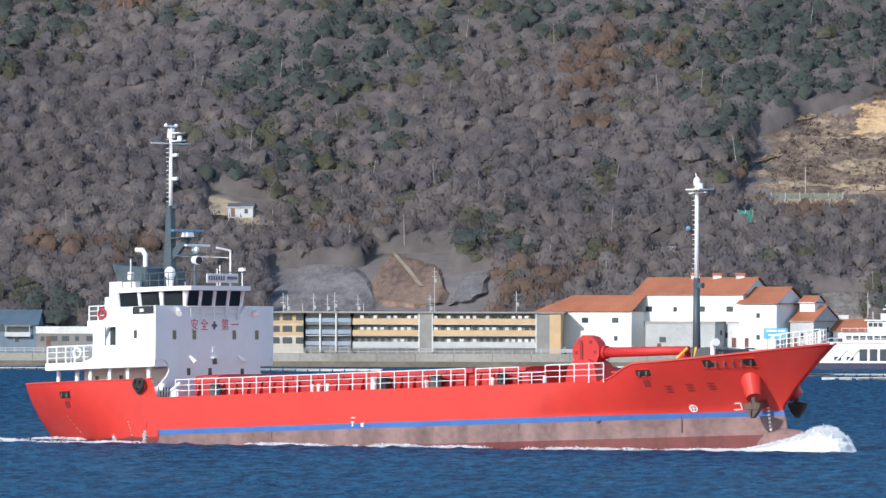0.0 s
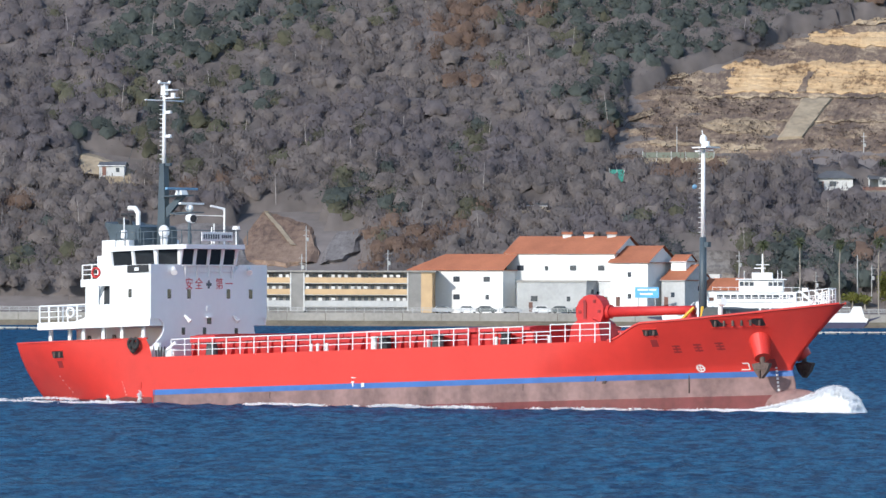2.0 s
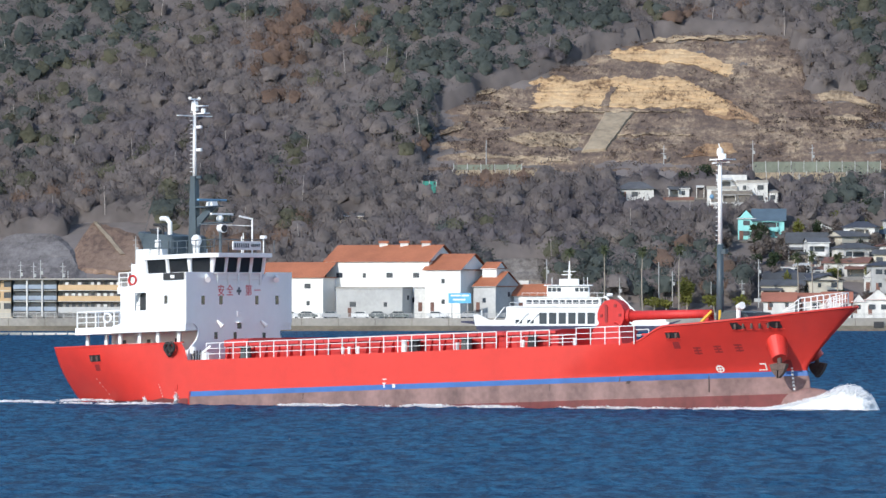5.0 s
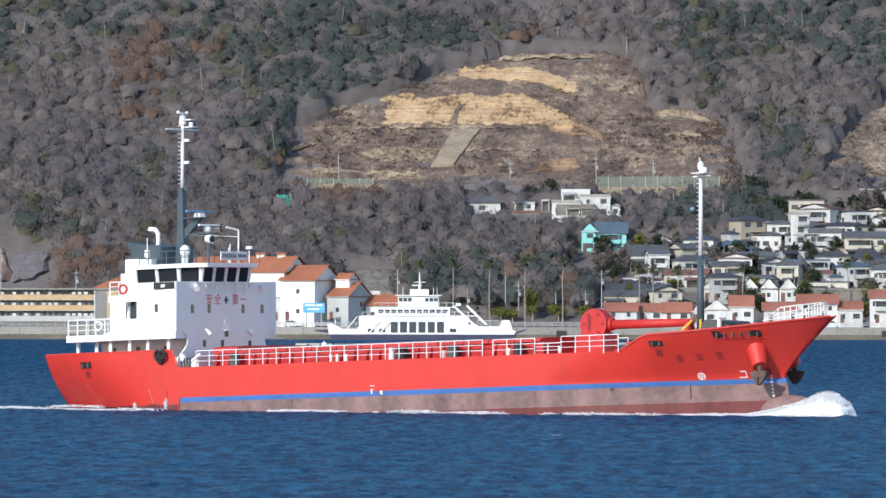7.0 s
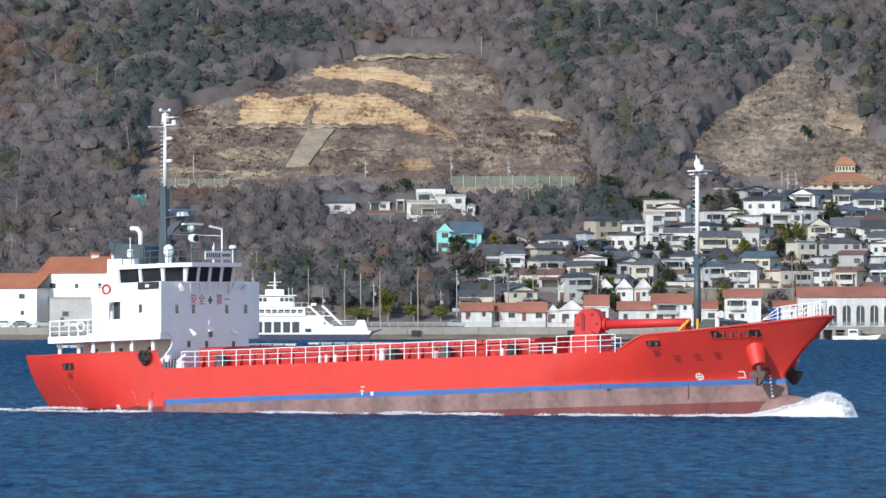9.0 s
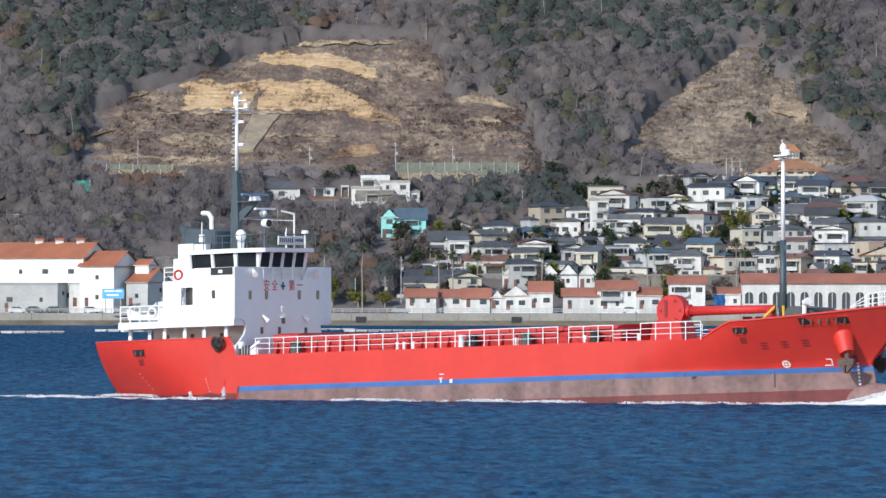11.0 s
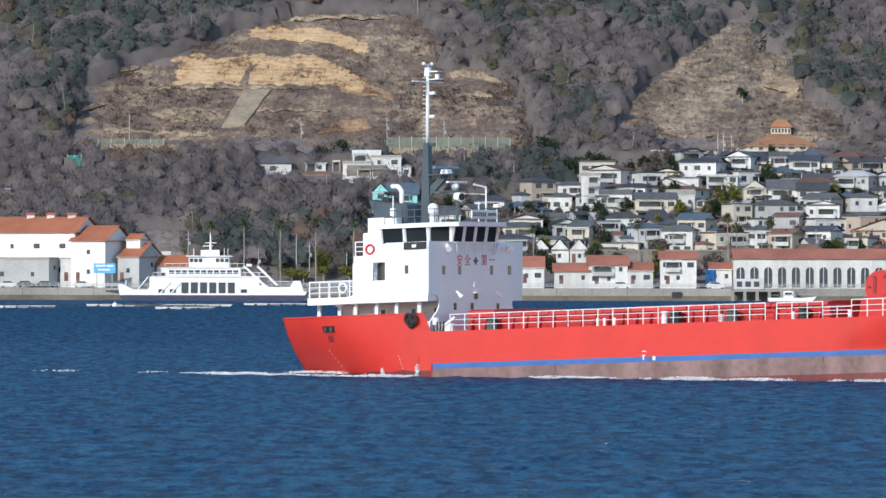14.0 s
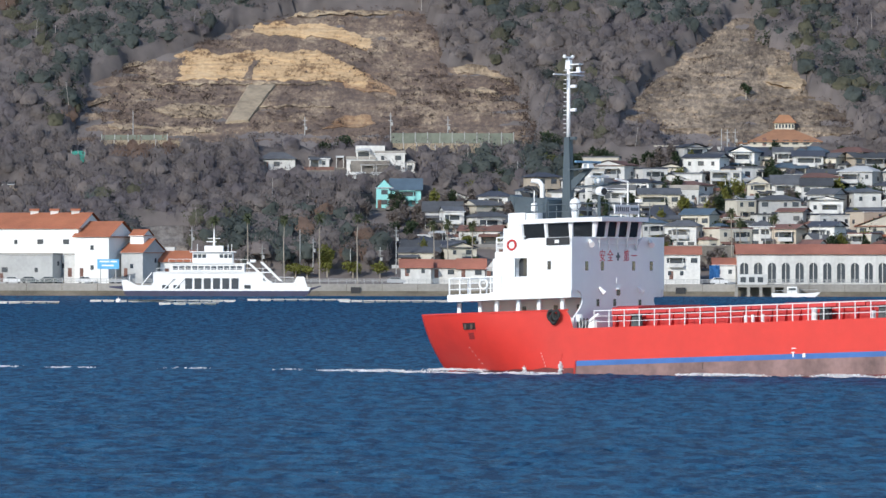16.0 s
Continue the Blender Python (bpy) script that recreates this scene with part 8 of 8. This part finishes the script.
def small_boat(x, y, length):
    t = thing("small_boat", "small white fishing boat moored by the seawall", "boat", m=pose(x, y, 0))
    a = length / 2
    part("hull", prism([(-a * 0.95, -0.3), (a * 0.75, -0.3), (a, 1.1), (a * 0.4, 0.8), (-a, 0.85)], 1, -1.2, 1.2), RAIL, t, "white hull")
    part("cabin", box(-a * 0.35, -0.8, 0.8, a * 0.05, 0.8, 2.3, 0.1), RAIL, t)
    part("cabin_window", box(-a * 0.3, -0.84, 1.5, a * 0.0, -0.78, 2.0), PANE, t)
    part("mast", rod((-a * 0.15, 0, 2.2), (-a * 0.15, 0, 4.0), 0.06), GALV, t)
    part("rail", rod((-a * 0.9, -1.1, 1.4), (a * 0.9, -1.0, 1.7), 0.05), GALV, t)
    for k in range(6):
        part("stanchion", rod((-a * 0.9 + a * 0.36 * k, -1.1, 0.8), (-a * 0.9 + a * 0.36 * k, -1.1, 1.45), 0.04), GALV, t)


def landing_stage(x0, x1, y):
    t = thing("landing_stage", "grey concrete landing stage with dark openings", "pier", m=pose(x0, y, 0))
    w = x1 - x0
    part("deck", box(0, 0, 2.1, w, 5, 2.7), CONCRETE, t)
    part("back", box(0, 3.0, -1, w, 5, 2.1), ALGAE, t)
    for k in range(6):
        part("pier_post", box(w * k / 5 - 0.35, 0, -1.5, w * k / 5 + 0.35, 0.7, 2.1), CONCRETE, t)
    part("shelter", box(w * 0.03, 1, 2.7, w * 0.5, 4, 5.0, 0.05), PLASTER_GREY, t)
    for k in range(3):
        part("shelter_opening", box(w * (0.07 + 0.14 * k), 0.93, 3.2, w * (0.16 + 0.14 * k), 1.05, 4.4), PANE, t)


def ferry(x, y):
    """Double-ended car ferry, length along x, built round its middle; z up from the water."""
    f = thing("car_ferry", "white double-ended car ferry with dark hull moored at the quay", "ferry", m=pose(x, y, 0))
    w = 5.2
    hull = [(-20.6, 0.5), (-18.5, -1.0), (18.0, -1.0), (20.5, 0.9), (20.5, 1.2), (-20.6, 1.2)]
    part("hull", prism(hull, 1, -w, w), FERRY_HULL, f, "dark violet-blue hull")
    upper = [(-20.8, 1.2), (20.3, 1.2), (20.6, 1.9), (17.3, 2.4), (17.3, 3.0), (12.0, 3.0), (12.0, 3.4), (-14.0, 3.4), (-14.6, 2.4), (-18.2, 2.4), (-20.6, 3.6), (-21.2, 3.6)]
    part("bulwark", prism(upper, 1, -w, -w + 0.25), RAIL, f, "white side plating")
    part("bulwark", prism(upper, 1, w - 0.25, w), RAIL, f, "white side plating")
    part("car_deck", box(-20.5, -w + 0.3, 1.0, 20.3, w - 0.3, 1.3), CANVAS, f)
    ramp = [(18.2, 0.9), (20.6, 1.3), (22.9, 2.2), (22.9, 2.4), (20.4, 1.8), (18.2, 1.6)]
    part("bow_ramp", prism(ramp, 1, -3.0, 3.0), FERRY_HULL, f, "dark lowered vehicle ramp")
    part("ramp_side", prism([(16.0, 1.2), (20.2, 1.2), (19.2, 4.4), (17.6, 4.4)], 1, -w + 0.3, -w + 0.5), RAIL, f)
    part("stern_ramp", prism([(-24.0, 1.9), (-21.0, 1.5), (-20.6, 1.9), (-20.8, 2.3), (-24.0, 2.2)], 1, -2.8, 2.8), FERRY_HULL, f, "dark stern ramp")
    # enclosed car deck with tall windows
    part("side_house", box(-14.2, -w + 0.3, 3.3, 10.2, w - 0.3, 5.3, 0.1), RAIL, f)
    for k in range(6):
        part("car_deck_window", box(-7.1 + 2.05 * k, -w - 0.04, 1.6, -5.55 + 2.05 * k, -w + 0.03, 4.0), PANE, f)
    for xa in (-12.2, -9.7, 6.0):
        part("car_deck_window", box(xa, -w - 0.04, 1.7, xa + 1.4, -w + 0.03, 2.5), PANE, f)
    for k in range(2):
        part("diagonal_brace", rod((-11.8 + 2.4 * k, -w - 0.08, 1.6), (-9.6 + 2.4 * k, -w - 0.08, 4.0), 0.16), RAIL, f)
    part("promenade_deck", box(-13.6, -w + 0.1, 5.2, 12.0, w - 0.1, 5.42), RAIL, f)
    part("saloon", box(-10.4, -3.9, 5.4, 6.0, 3.9, 7.1, 0.1), RAIL, f)
    for k in range(11):
        part("saloon_window", box(-9.9 + 1.42 * k, -3.95, 5.9, -8.75 + 1.42 * k, -3.87, 6.7), PANE, f)
    part("sun_deck", box(-11.0, -4.1, 7.1, 7.0, 4.1, 7.3), RAIL, f)
    fence = part("deck_rail", rod((-13.4, -w + 0.2, 6.2), (11.8, -w + 0.2, 6.2), 0.05, n=5), RAIL, f)
    for k in range(17):
        part("stanchion", rod((-13.4 + 1.57 * k, -w + 0.2, 5.4), (-13.4 + 1.57 * k, -w + 0.2, 6.2), 0.05, n=5), RAIL, fence)
    fence = part("deck_rail", rod((-10.8, -4.0, 8.2), (6.8, -4.0, 8.2), 0.05, n=5), RAIL, f)
    for k in range(12):
        part("stanchion", rod((-10.8 + 1.6 * k, -4.0, 7.3), (-10.8 + 1.6 * k, -4.0, 8.2), 0.05, n=5), RAIL, fence)
    part("bridge", box(-5.6, -2.6, 7.3, 3.4, 2.6, 9.7, 0.15), RAIL, f, "white wheelhouse")
    for xa in (-5.4, -4.4, -3.4, 0.4, 1.4, 2.4):
        part("bridge_window", box(xa, -2.66, 8.5, xa + 0.8, -2.58, 9.3), PANE, f)
    part("bridge_roof", box(-6.2, -3.1, 9.7, 4.0, 3.1, 9.95, 0.05), RAIL, f)
    part("bridge_box", box(-3.0, -1.6, 9.9, 1.2, 1.6, 11.2, 0.1), RAIL, f)
    part("mast", rod((-0.9, 0, 11.0), (-0.9, 0, 15.0), 0.28, 0.1), RAIL, f)
    part("mast_yard", rod((-2.2, 0, 12.8), (0.5, 0, 12.8), 0.08), RAIL, f)
    part("radar_bar", box(-2.6, -0.1, 12.0, -0.3, 0.1, 12.2), RAIL, f)
    for xa in (-4.6, 2.2, 3.0):
        part("aerial_whip", rod((xa, 0, 9.9), (xa, 0, 11.6), 0.06), RAIL, f)
    for k in range(3):
        part("life_raft", rod((7.2 + 0.0, -3.4 + 0.9 * k, 7.8), (8.4, -3.4 + 0.9 * k, 7.8), 0.35, n=10), RAIL, f)
    for xa, xb in ((6.4, 11.6), (9.4, 14.4)):
        part("stair_flight", prism([(xa, 7.6), (xa + 0.7, 7.6), (xb, 3.4), (xb - 0.7, 3.4)], 1, -w + 0.2, -w + 0.9), RAIL, f, "white inclined stair")
    part("gangway_frame", rod((-16.8, -w + 0.4, 2.4), (-14.5, -w + 0.4, 5.2), 0.12), RAIL, f)
    part("bollard_post", rod((-19.4, -w + 0.3, 3.4), (-19.4, -w + 0.3, 4.6), 0.12), RAIL, f)
    part("fore_rail", rod((12.0, -w + 0.2, 4.3), (17.0, -w + 0.2, 4.2), 0.06), RAIL, f)


# seawall railing
quay_rail = thing("quay_railing", "long pale metal railing along the seawall top", "railing")
post_me = shared_mesh(("rail_post",), lambda: box(-0.06, -0.05, 0, 0.06, 0.05, 1.1), GALV)
for k in range(180):
    piece("rail_post", post_me, quay_rail, (-262 + 2.0 * k, 1481.6, 2.72))
for z in (3.2, 3.5, 3.8):
    part("rail_bar", box(-262, 1481.55, z - 0.05, 98, 1481.62, z + 0.05), GALV, quay_rail)
# joints and drain mouths of the wall
for k in range(46):
    part("wall_joint", box(-262 + 8.0 * k, 1479.93, 1.1, -261.9 + 8.0 * k, 1480.05, 2.74), ALGAE, seawall, "dark joint in the concrete")
for xa in (-66, -21, 14, 52):
    part("drain_mouth", box(xa, 1479.5, 0.6, xa + 2.2, 1479.7, 2.0), BLACK, seawall, "dark drain mouth")
ledge = part("seawall_ledge", box(-330, 1478.6, -1.0, 370, 1479.7, 0.45, 0.05), ALGAE, seawall, "low stained ledge at the waterline")
# ---- cuttings in the hill ----
rock_patch("cut_slope", "brown terraced cut slope on the hillside", "cut slope", CUT_BROWN, CUT_LOW, CUT_TOP, 0.4, 0.7, 0.8)
rock_patch("sandy_face", "bright sandy excavated terrace face", "cut slope", CUT_SAND, [(-72.36, 52.27), (-60.66, 52.58), (-50.64, 52.58), (-37.75, 52.27), (-26.31, 52.27), (-19.12, 50.45), (-13.4, 50.0)], [(-69.14, 59.34), (-63.57, 61.82), (-55.56, 61.2), (-46.92, 61.82), (-32.44, 61.82), (-25.11, 59.18), (-13.41, 50.75)], 0.85, 0.7, 0.8)
rock_patch("sandy_face", "upper bright sandy excavated face", "cut slope", CUT_SAND, [(-51.26, 66.22), (-38.35, 64.33), (-29.64, 64.33), (-20.84, 61.2), (-15.63, 61.2)], [(-50.2, 67.8), (-41.51, 69.07), (-32.74, 69.07), (-22.44, 66.53), (-15.67, 63.39)], 0.85, 0.7, 0.8)
rock_patch("drain_chute", "pale concrete drainage chute down the cutting", "chute", CHUTE, [(-54.74, 41.2), (-48.36, 41.6)], [(-49.23, 52.7), (-40.69, 53.0)], 1.9, 0.15, 0.1)
rock_patch("sandy_ledge", "pale sandy ledge low on the cutting", "cut slope", CUT_SAND2, [(-75.66, 45.34), (-65.54, 42.96), (-53.49, 42.36)], [(-68.71, 46.83), (-60.22, 47.13), (-52.77, 46.23)], 0.75, 0.7, 0.8)
rock_patch("sandy_ledge", "small pale sandy ledge", "cut slope", CUT_SAND2, [(-88.49, 45.94), (-82.3, 47.74)], [(-86.63, 48.34), (-82.07, 49.54)], 0.75, 0.7, 0.8)
rock_patch("sandy_ledge", "ochre bare earth patch", "cut slope", CUT_OCHRE, [(-31.51, 40.0), (-20.28, 40.88), (-16.07, 41.47)], [(-27.4, 42.96), (-23.2, 44.14), (-17.53, 43.85)], 0.75, 0.7, 0.8)
rock_patch("sandy_ledge", "pale track across the slope", "cut slope", CUT_SAND2, [(2.28, 49.85), (9.41, 49.85), (15.08, 48.34)], [(2.28, 50.75), (9.42, 51.06), (15.67, 49.54)], 0.75, 0.7, 0.8)
rock_patch("sandy_ledge", "pale sandy crest", "cut slope", CUT_SAND2, [(-84.36, 54.71), (-75.19, 57.79)], [(-83.23, 56.25), (-76.29, 58.72)], 0.75, 0.7, 0.8)
rock_patch("sandy_ledge", "ochre earth run-out beside the sandy face", "cut slope", CUT_OCHRE, [(-26.26, 50.75), (-17.67, 49.54), (-9.11, 48.94)], [(-26.81, 58.41), (-20.68, 55.63), (-9.83, 49.54)], 0.75, 0.7, 0.8)
rock_patch("sandy_ledge", "pale stepped ledge on the cutting", "cut slope", CUT_SAND2, [(-85.07, 40.88), (-73.72, 40.0), (-63.82, 39.41), (-53.98, 39.41)], [(-84.47, 41.77), (-73.83, 41.18), (-63.94, 40.88), (-54.77, 40.59)], 0.75, 0.7, 0.8)
rock_patch("sandy_ledge", "pale stepped ledge on the lower cutting", "cut slope", CUT_SAND2, [(-13.19, 37.94), (-0.56, 37.36), (16.25, 37.06)], [(-13.2, 38.82), (-0.56, 38.38), (16.98, 37.94)], 0.75, 0.7, 0.8)
rock_patch("sandy_ledge", "pale crest line of the cutting", "cut slope", CUT_SAND2, [(-40.83, 70.02), (-26.96, 70.98), (-12.31, 70.98)], [(-40.17, 71.3), (-27.01, 72.26), (-11.59, 71.94)], 0.75, 0.7, 0.8)
rock_patch("sandy_ledge", "pale hump right of the cutting", "cut slope", CUT_SAND2, [(0.86, 54.71), (8.04, 55.02), (17.28, 51.36)], [(2.3, 56.56), (7.35, 57.79), (16.62, 53.8)], 0.75, 0.7, 0.8)
rock_patch("old_quarry", "grey-brown abandoned quarry face", "quarry", CUT_GREY, QUARRY_LOW, QUARRY_TOP, 0.5, 1.1, 1.1)
rock_patch("sandy_ledge", "pale broken rock patch in the quarry", "quarry", CUT_SAND2, [(79.51, 52.27), (87.82, 50.0), (90.58, 49.24)], [(80.68, 56.56), (86.61, 58.1), (89.99, 53.8)], 2.2, 0.9, 0.6)
rock_patch("stone_terraces", "old stacked stone terraces among bare woods", "terraces", CUT_GREY2, [(-73.0, 10.52), (-64.26, 9.85), (-58.34, 10.25)], [(-72.47, 21.78), (-68.78, 22.63), (-60.72, 21.5)], 2.2, 0.5, 1.6)
rock_patch("grey_bluff", "bare grey rock bluff behind the flats", "bluff", CUT_DARK, [(-192.87, 11.33), (-178.25, 10.39), (-161.64, 10.79)], [(-193.04, 11.73), (-185.02, 21.5), (-182.06, 23.34), (-173.83, 22.91), (-168.73, 18.98), (-161.98, 11.73)], 3.0, 0.5, 0.2)
rock_patch("landslip", "brown bare landslip scar", "landslip", CUT_SCAR, [(-167.17, 12.81), (-156.11, 12.13), (-149.3, 13.35)], [(-168.28, 17.74), (-166.28, 25.9), (-156.03, 22.77), (-153.84, 21.5), (-149.52, 14.03)], 3.0, 0.5, 0.2)
rock_patch("grey_bluff", "second bare grey rock bluff", "bluff", CUT_DARK, [(-149.13, 12.81), (-144.49, 13.35), (-141.62, 15.81)], [(-149.52, 14.03), (-148.04, 20.8), (-142.14, 21.5)], 3.0, 0.5, 0.2)
rock_patch("slip_channel", "pale stony channel down the landslip", "chute", CHUTE, [(-155.75, 16.22), (-154.04, 15.95)], [(-166.33, 26.04), (-165.27, 25.76)], 4.2, 0.25, 0.0)
rock_patch("concrete_cutting", "pale sprayed concrete wall above a hillside house", "retaining wall", CHUTE, [(-211.63, 33.29), (-205.51, 32.85), (-196.66, 32.56)], [(-213.62, 39.26), (-210.41, 38.82), (-204.74, 36.63), (-198.2, 34.15)], 3.0, 0.25, 0.1)
rock_patch("erosion_gully", "dark eroded gully down the sandy face", "cut slope", CUT_BROWN, [(-51.3, 52.8), (-48.9, 52.8)], [(-47.6, 58.9), (-46.0, 59.2)], 1.15, 0.7, 0.8)
rock_patch("bench_edge", "pale level bench edge across the cutting", "cut slope", CUT_SAND2, [(-77.0, 52.0), (-25.0, 52.0)], [(-77.0, 52.45), (-25.0, 52.45)], 1.0, 0.7, 0.8)
rock_patch("bench_edge", "pale lower bench edge across the cutting", "cut slope", CUT_SAND2, [(-72.0, 46.1), (-23.0, 46.1)], [(-72.0, 46.55), (-23.0, 46.55)], 0.9, 0.7, 0.8)


def dry_scrub():
    """Low dry scrub and saplings grown over the older parts of the cuttings."""
    rs = np.random.RandomState(17)
    tris = []
    for low, top, many in ((CUT_LOW, CUT_TOP, 2300), (QUARRY_LOW, QUARRY_TOP, 650)):
        for _ in range(many):
            x = rs.uniform(top[0][0], top[-1][0])
            z = rs.uniform(height_on(low, x) - 2, height_on(top, x) + 1.0)
            sandy = -72 < x < -14 and 52.4 < z < 61.5 - max(0.0, x + 32) * 0.6 or -51 < x < -15 and 62 < z < 69
            chute = abs(x + 51.5 - (z - 41.5) * 0.55) < 4.5 and z < 53.5
            patchy = noise.noise((x * 0.07, z * 0.11, 31.0)) + rs.uniform(-0.35, 0.35)
            if (sandy and rs.uniform() > 0.13) or chute or patchy < -0.05:
                continue
            r = rs.uniform(0.3, 0.95)
            c = np.array([x, slope_y(z) - 1.2, z + r * 0.4]) + rs.normal(size=(16, 3)) * np.array([r, r * 0.6, r * 0.5])
            tris.append((c[:, None, :] + rs.normal(size=(16, 3, 3)) * 0.17).reshape(-1, 3))
    v = np.concatenate(tris)
    ob = mesh_from("dry_scrub", v.tolist(), [(3 * i, 3 * i + 1, 3 * i + 2) for i in range(len(v) // 3)], SCRUB)
    tagged(ob, "low dry brown scrub on the cut slopes", "scrub", kind="stuff")


dry_scrub()
# ---- walls and platforms on the hill ----
wall_block(-83.89, -60.3, 1605.2, 36.39, 37.37, CHUTE, "low pale wall at the foot of the cutting", "retaining_wall")
wall_block(-13.09, 8.92, 1602.0, 34.94, 36.61, CHUTE, "pale terrace wall above the houses", "retaining_wall")
wall_block(-13.14, 16.92, 1607.7, 37.55, 39.23, NET_GREEN, "green net fence along the terrace", "net_fence")
wall_block(-83.72, -67.65, 1607.4, 37.41, 38.67, NET_GREEN, "green net fence at the cutting foot", "net_fence")
wall_block(-204.15, -195.41, 1596.0, 32.19, 32.89, CHUTE, "concrete platform edge on the slope", "platform")
wall_block(-201.46, -194.26, 1591.2, 30.6, 31.57, CHUTE, "lower concrete platform edge on the slope", "platform")
wall_block(-200.82, -197.66, 1579.6, 27.13, 29.6, SHEET_BLUE, "blue plastic sheet spread on the slope", "blue_tarpaulin")
wall_block(-108.17, -100.53, 1568.7, 23.85, 25.08, CHUTE, "concrete platform among the woods", "platform")
wall_block(-90.58, -87.24, 1597.6, 32.92, 34.58, GREEN_SHEET, "green tarpaulin over stacked materials", "green_tarpaulin")
house(-202.96, 1599.2, 33.08, 5.7, 6, 2.23, 0.83, "gable", PLASTER_GREY, SLATE, yaw=0, windows=True, label="small grey house below a concrete cutting", name="house", group="")
house(-105.11, 1573.9, 25.0, 4.38, 6, 1.09, 0.83, "gable", BEIGE, SLATE, yaw=0, windows=True, label="small hut on a concrete platform", name="house", group="")
house(-112.85, 1545.0, 16.34, 3.49, 6, 2.28, 0.81, "gable", BEIGE, BROWN_ROOF, yaw=0, windows=True, label="weathered brown wooden hut", name="house", group="")
# ---- waterfront sheds at the far end ----
house(-237.22, 1494, 4.2, 11.43, 9, 4.28, 3.12, "gable", SHED_BLUE, SLATE_BLUE, yaw=0, windows=True, label="blue-grey waterfront shed with gabled roof", name="shed", group="waterfront sheds")
# solid walls in the recess grey, which stands for the open shed's shade
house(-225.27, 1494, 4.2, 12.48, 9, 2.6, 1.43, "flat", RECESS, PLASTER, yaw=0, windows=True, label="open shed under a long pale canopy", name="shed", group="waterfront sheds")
# ---- floating booms ----
float_boom(-79.42, -68.08, 1165.0)
float_boom(-65.67, -51.35, 1220.0)
float_boom(-60.89, -38.62, 1220.0)
float_boom(-49.12, -38.78, 1132.0)
float_boom(-37.69, -17.97, 1260.0)
float_boom(-19.52, 0.64, 1220.0)
float_boom(61.37, 70.19, 1014.0)
float_boom(-220.67, -194.91, 1347.0)
float_boom(-191.58, -170.85, 1324.0)
float_boom(-170.85, -138.62, 1324.0)
buoy(-59.42, 1201)
small_boat(77.68, 1455, 10.75)
landing_stage(65.42, 79.17, 1474.5)
ferry(-50.23, 1462)

SHIP_ROWS = [
    (0, -58.42, 540.13),
    (0.5, -56.68, 539.34),
    (1, -54.63, 538.56),
    (1.5, -52.42, 537.77),
    (2, -50.22, 536.98),
    (2.5, -48.00, 536.19),
    (3, -45.82, 535.40),
    (3.1, -45.39, 534.28),
    (3.2, -44.92, 531.24),
    (3.3, -44.43, 527.24),
    (3.4, -43.94, 523.24),
    (3.5, -43.35, 519.69),
    (3.6, -43.04, 517.00),
    (3.7, -42.64, 514.75),
    (3.8, -42.25, 512.50),
    (3.9, -41.84, 510.24),
    (4, -41.43, 507.96),
    (4.1, -41.03, 505.68),
    (4.2, -40.62, 503.40),
    (4.3, -40.21, 501.11),
    (4.4, -39.81, 498.81),
    (4.5, -39.39, 496.50),
    (4.6, -38.98, 494.18),
    (4.7, -38.57, 491.85),
    (4.8, -38.14, 489.52),
    (4.9, -37.73, 487.17),
    (5, -37.31, 484.82),
    (5.1, -36.89, 482.46),
    (5.2, -36.47, 480.09),
    (5.3, -36.04, 477.71),
    (5.4, -35.62, 475.32),
    (5.5, -35.18, 472.93),
    (5.6, -34.76, 470.52),
    (5.7, -34.32, 468.11),
    (5.8, -33.90, 465.68),
    (5.9, -33.46, 463.26),
    (6, -33.09, 460.41),
    (6.1, -32.54, 456.70),
    (6.2, -32.07, 452.59),
    (6.3, -31.60, 448.47),
    (6.4, -31.15, 445.32),
    (6.5, -30.72, 444.09),
    (7, -28.53, 442.73),
    (7.5, -26.30, 441.36),
    (8, -24.03, 439.98),
    (8.5, -21.81, 438.58),
    (9, -19.59, 437.17),
    (9.5, -17.38, 435.74),
    (10, -15.29, 434.30),
    (10.5, -13.10, 432.85),
    (11, -10.91, 431.38),
    (11.5, -8.71, 429.90),
    (12, -6.45, 428.40),
    (12.5, -4.28, 426.90),
    (13, -2.10, 425.37),
    (13.5, 0.08, 423.83),
    (14, 2.23, 422.28),
    (14.5, 4.42, 420.72),
    (15, 6.61, 419.14),
    (15.5, 8.76, 417.54),
    (16, 10.96, 415.94),
]
SHIP_HEADING = -31.52


def motions():
    for ob in (cargo_ship, bow_wave, side_foam, stern_wave, wake):
        walk(ob, [(t, pose(x, y, 0, 0, 0, SHIP_HEADING)) for t, x, y in SHIP_ROWS])


motions()
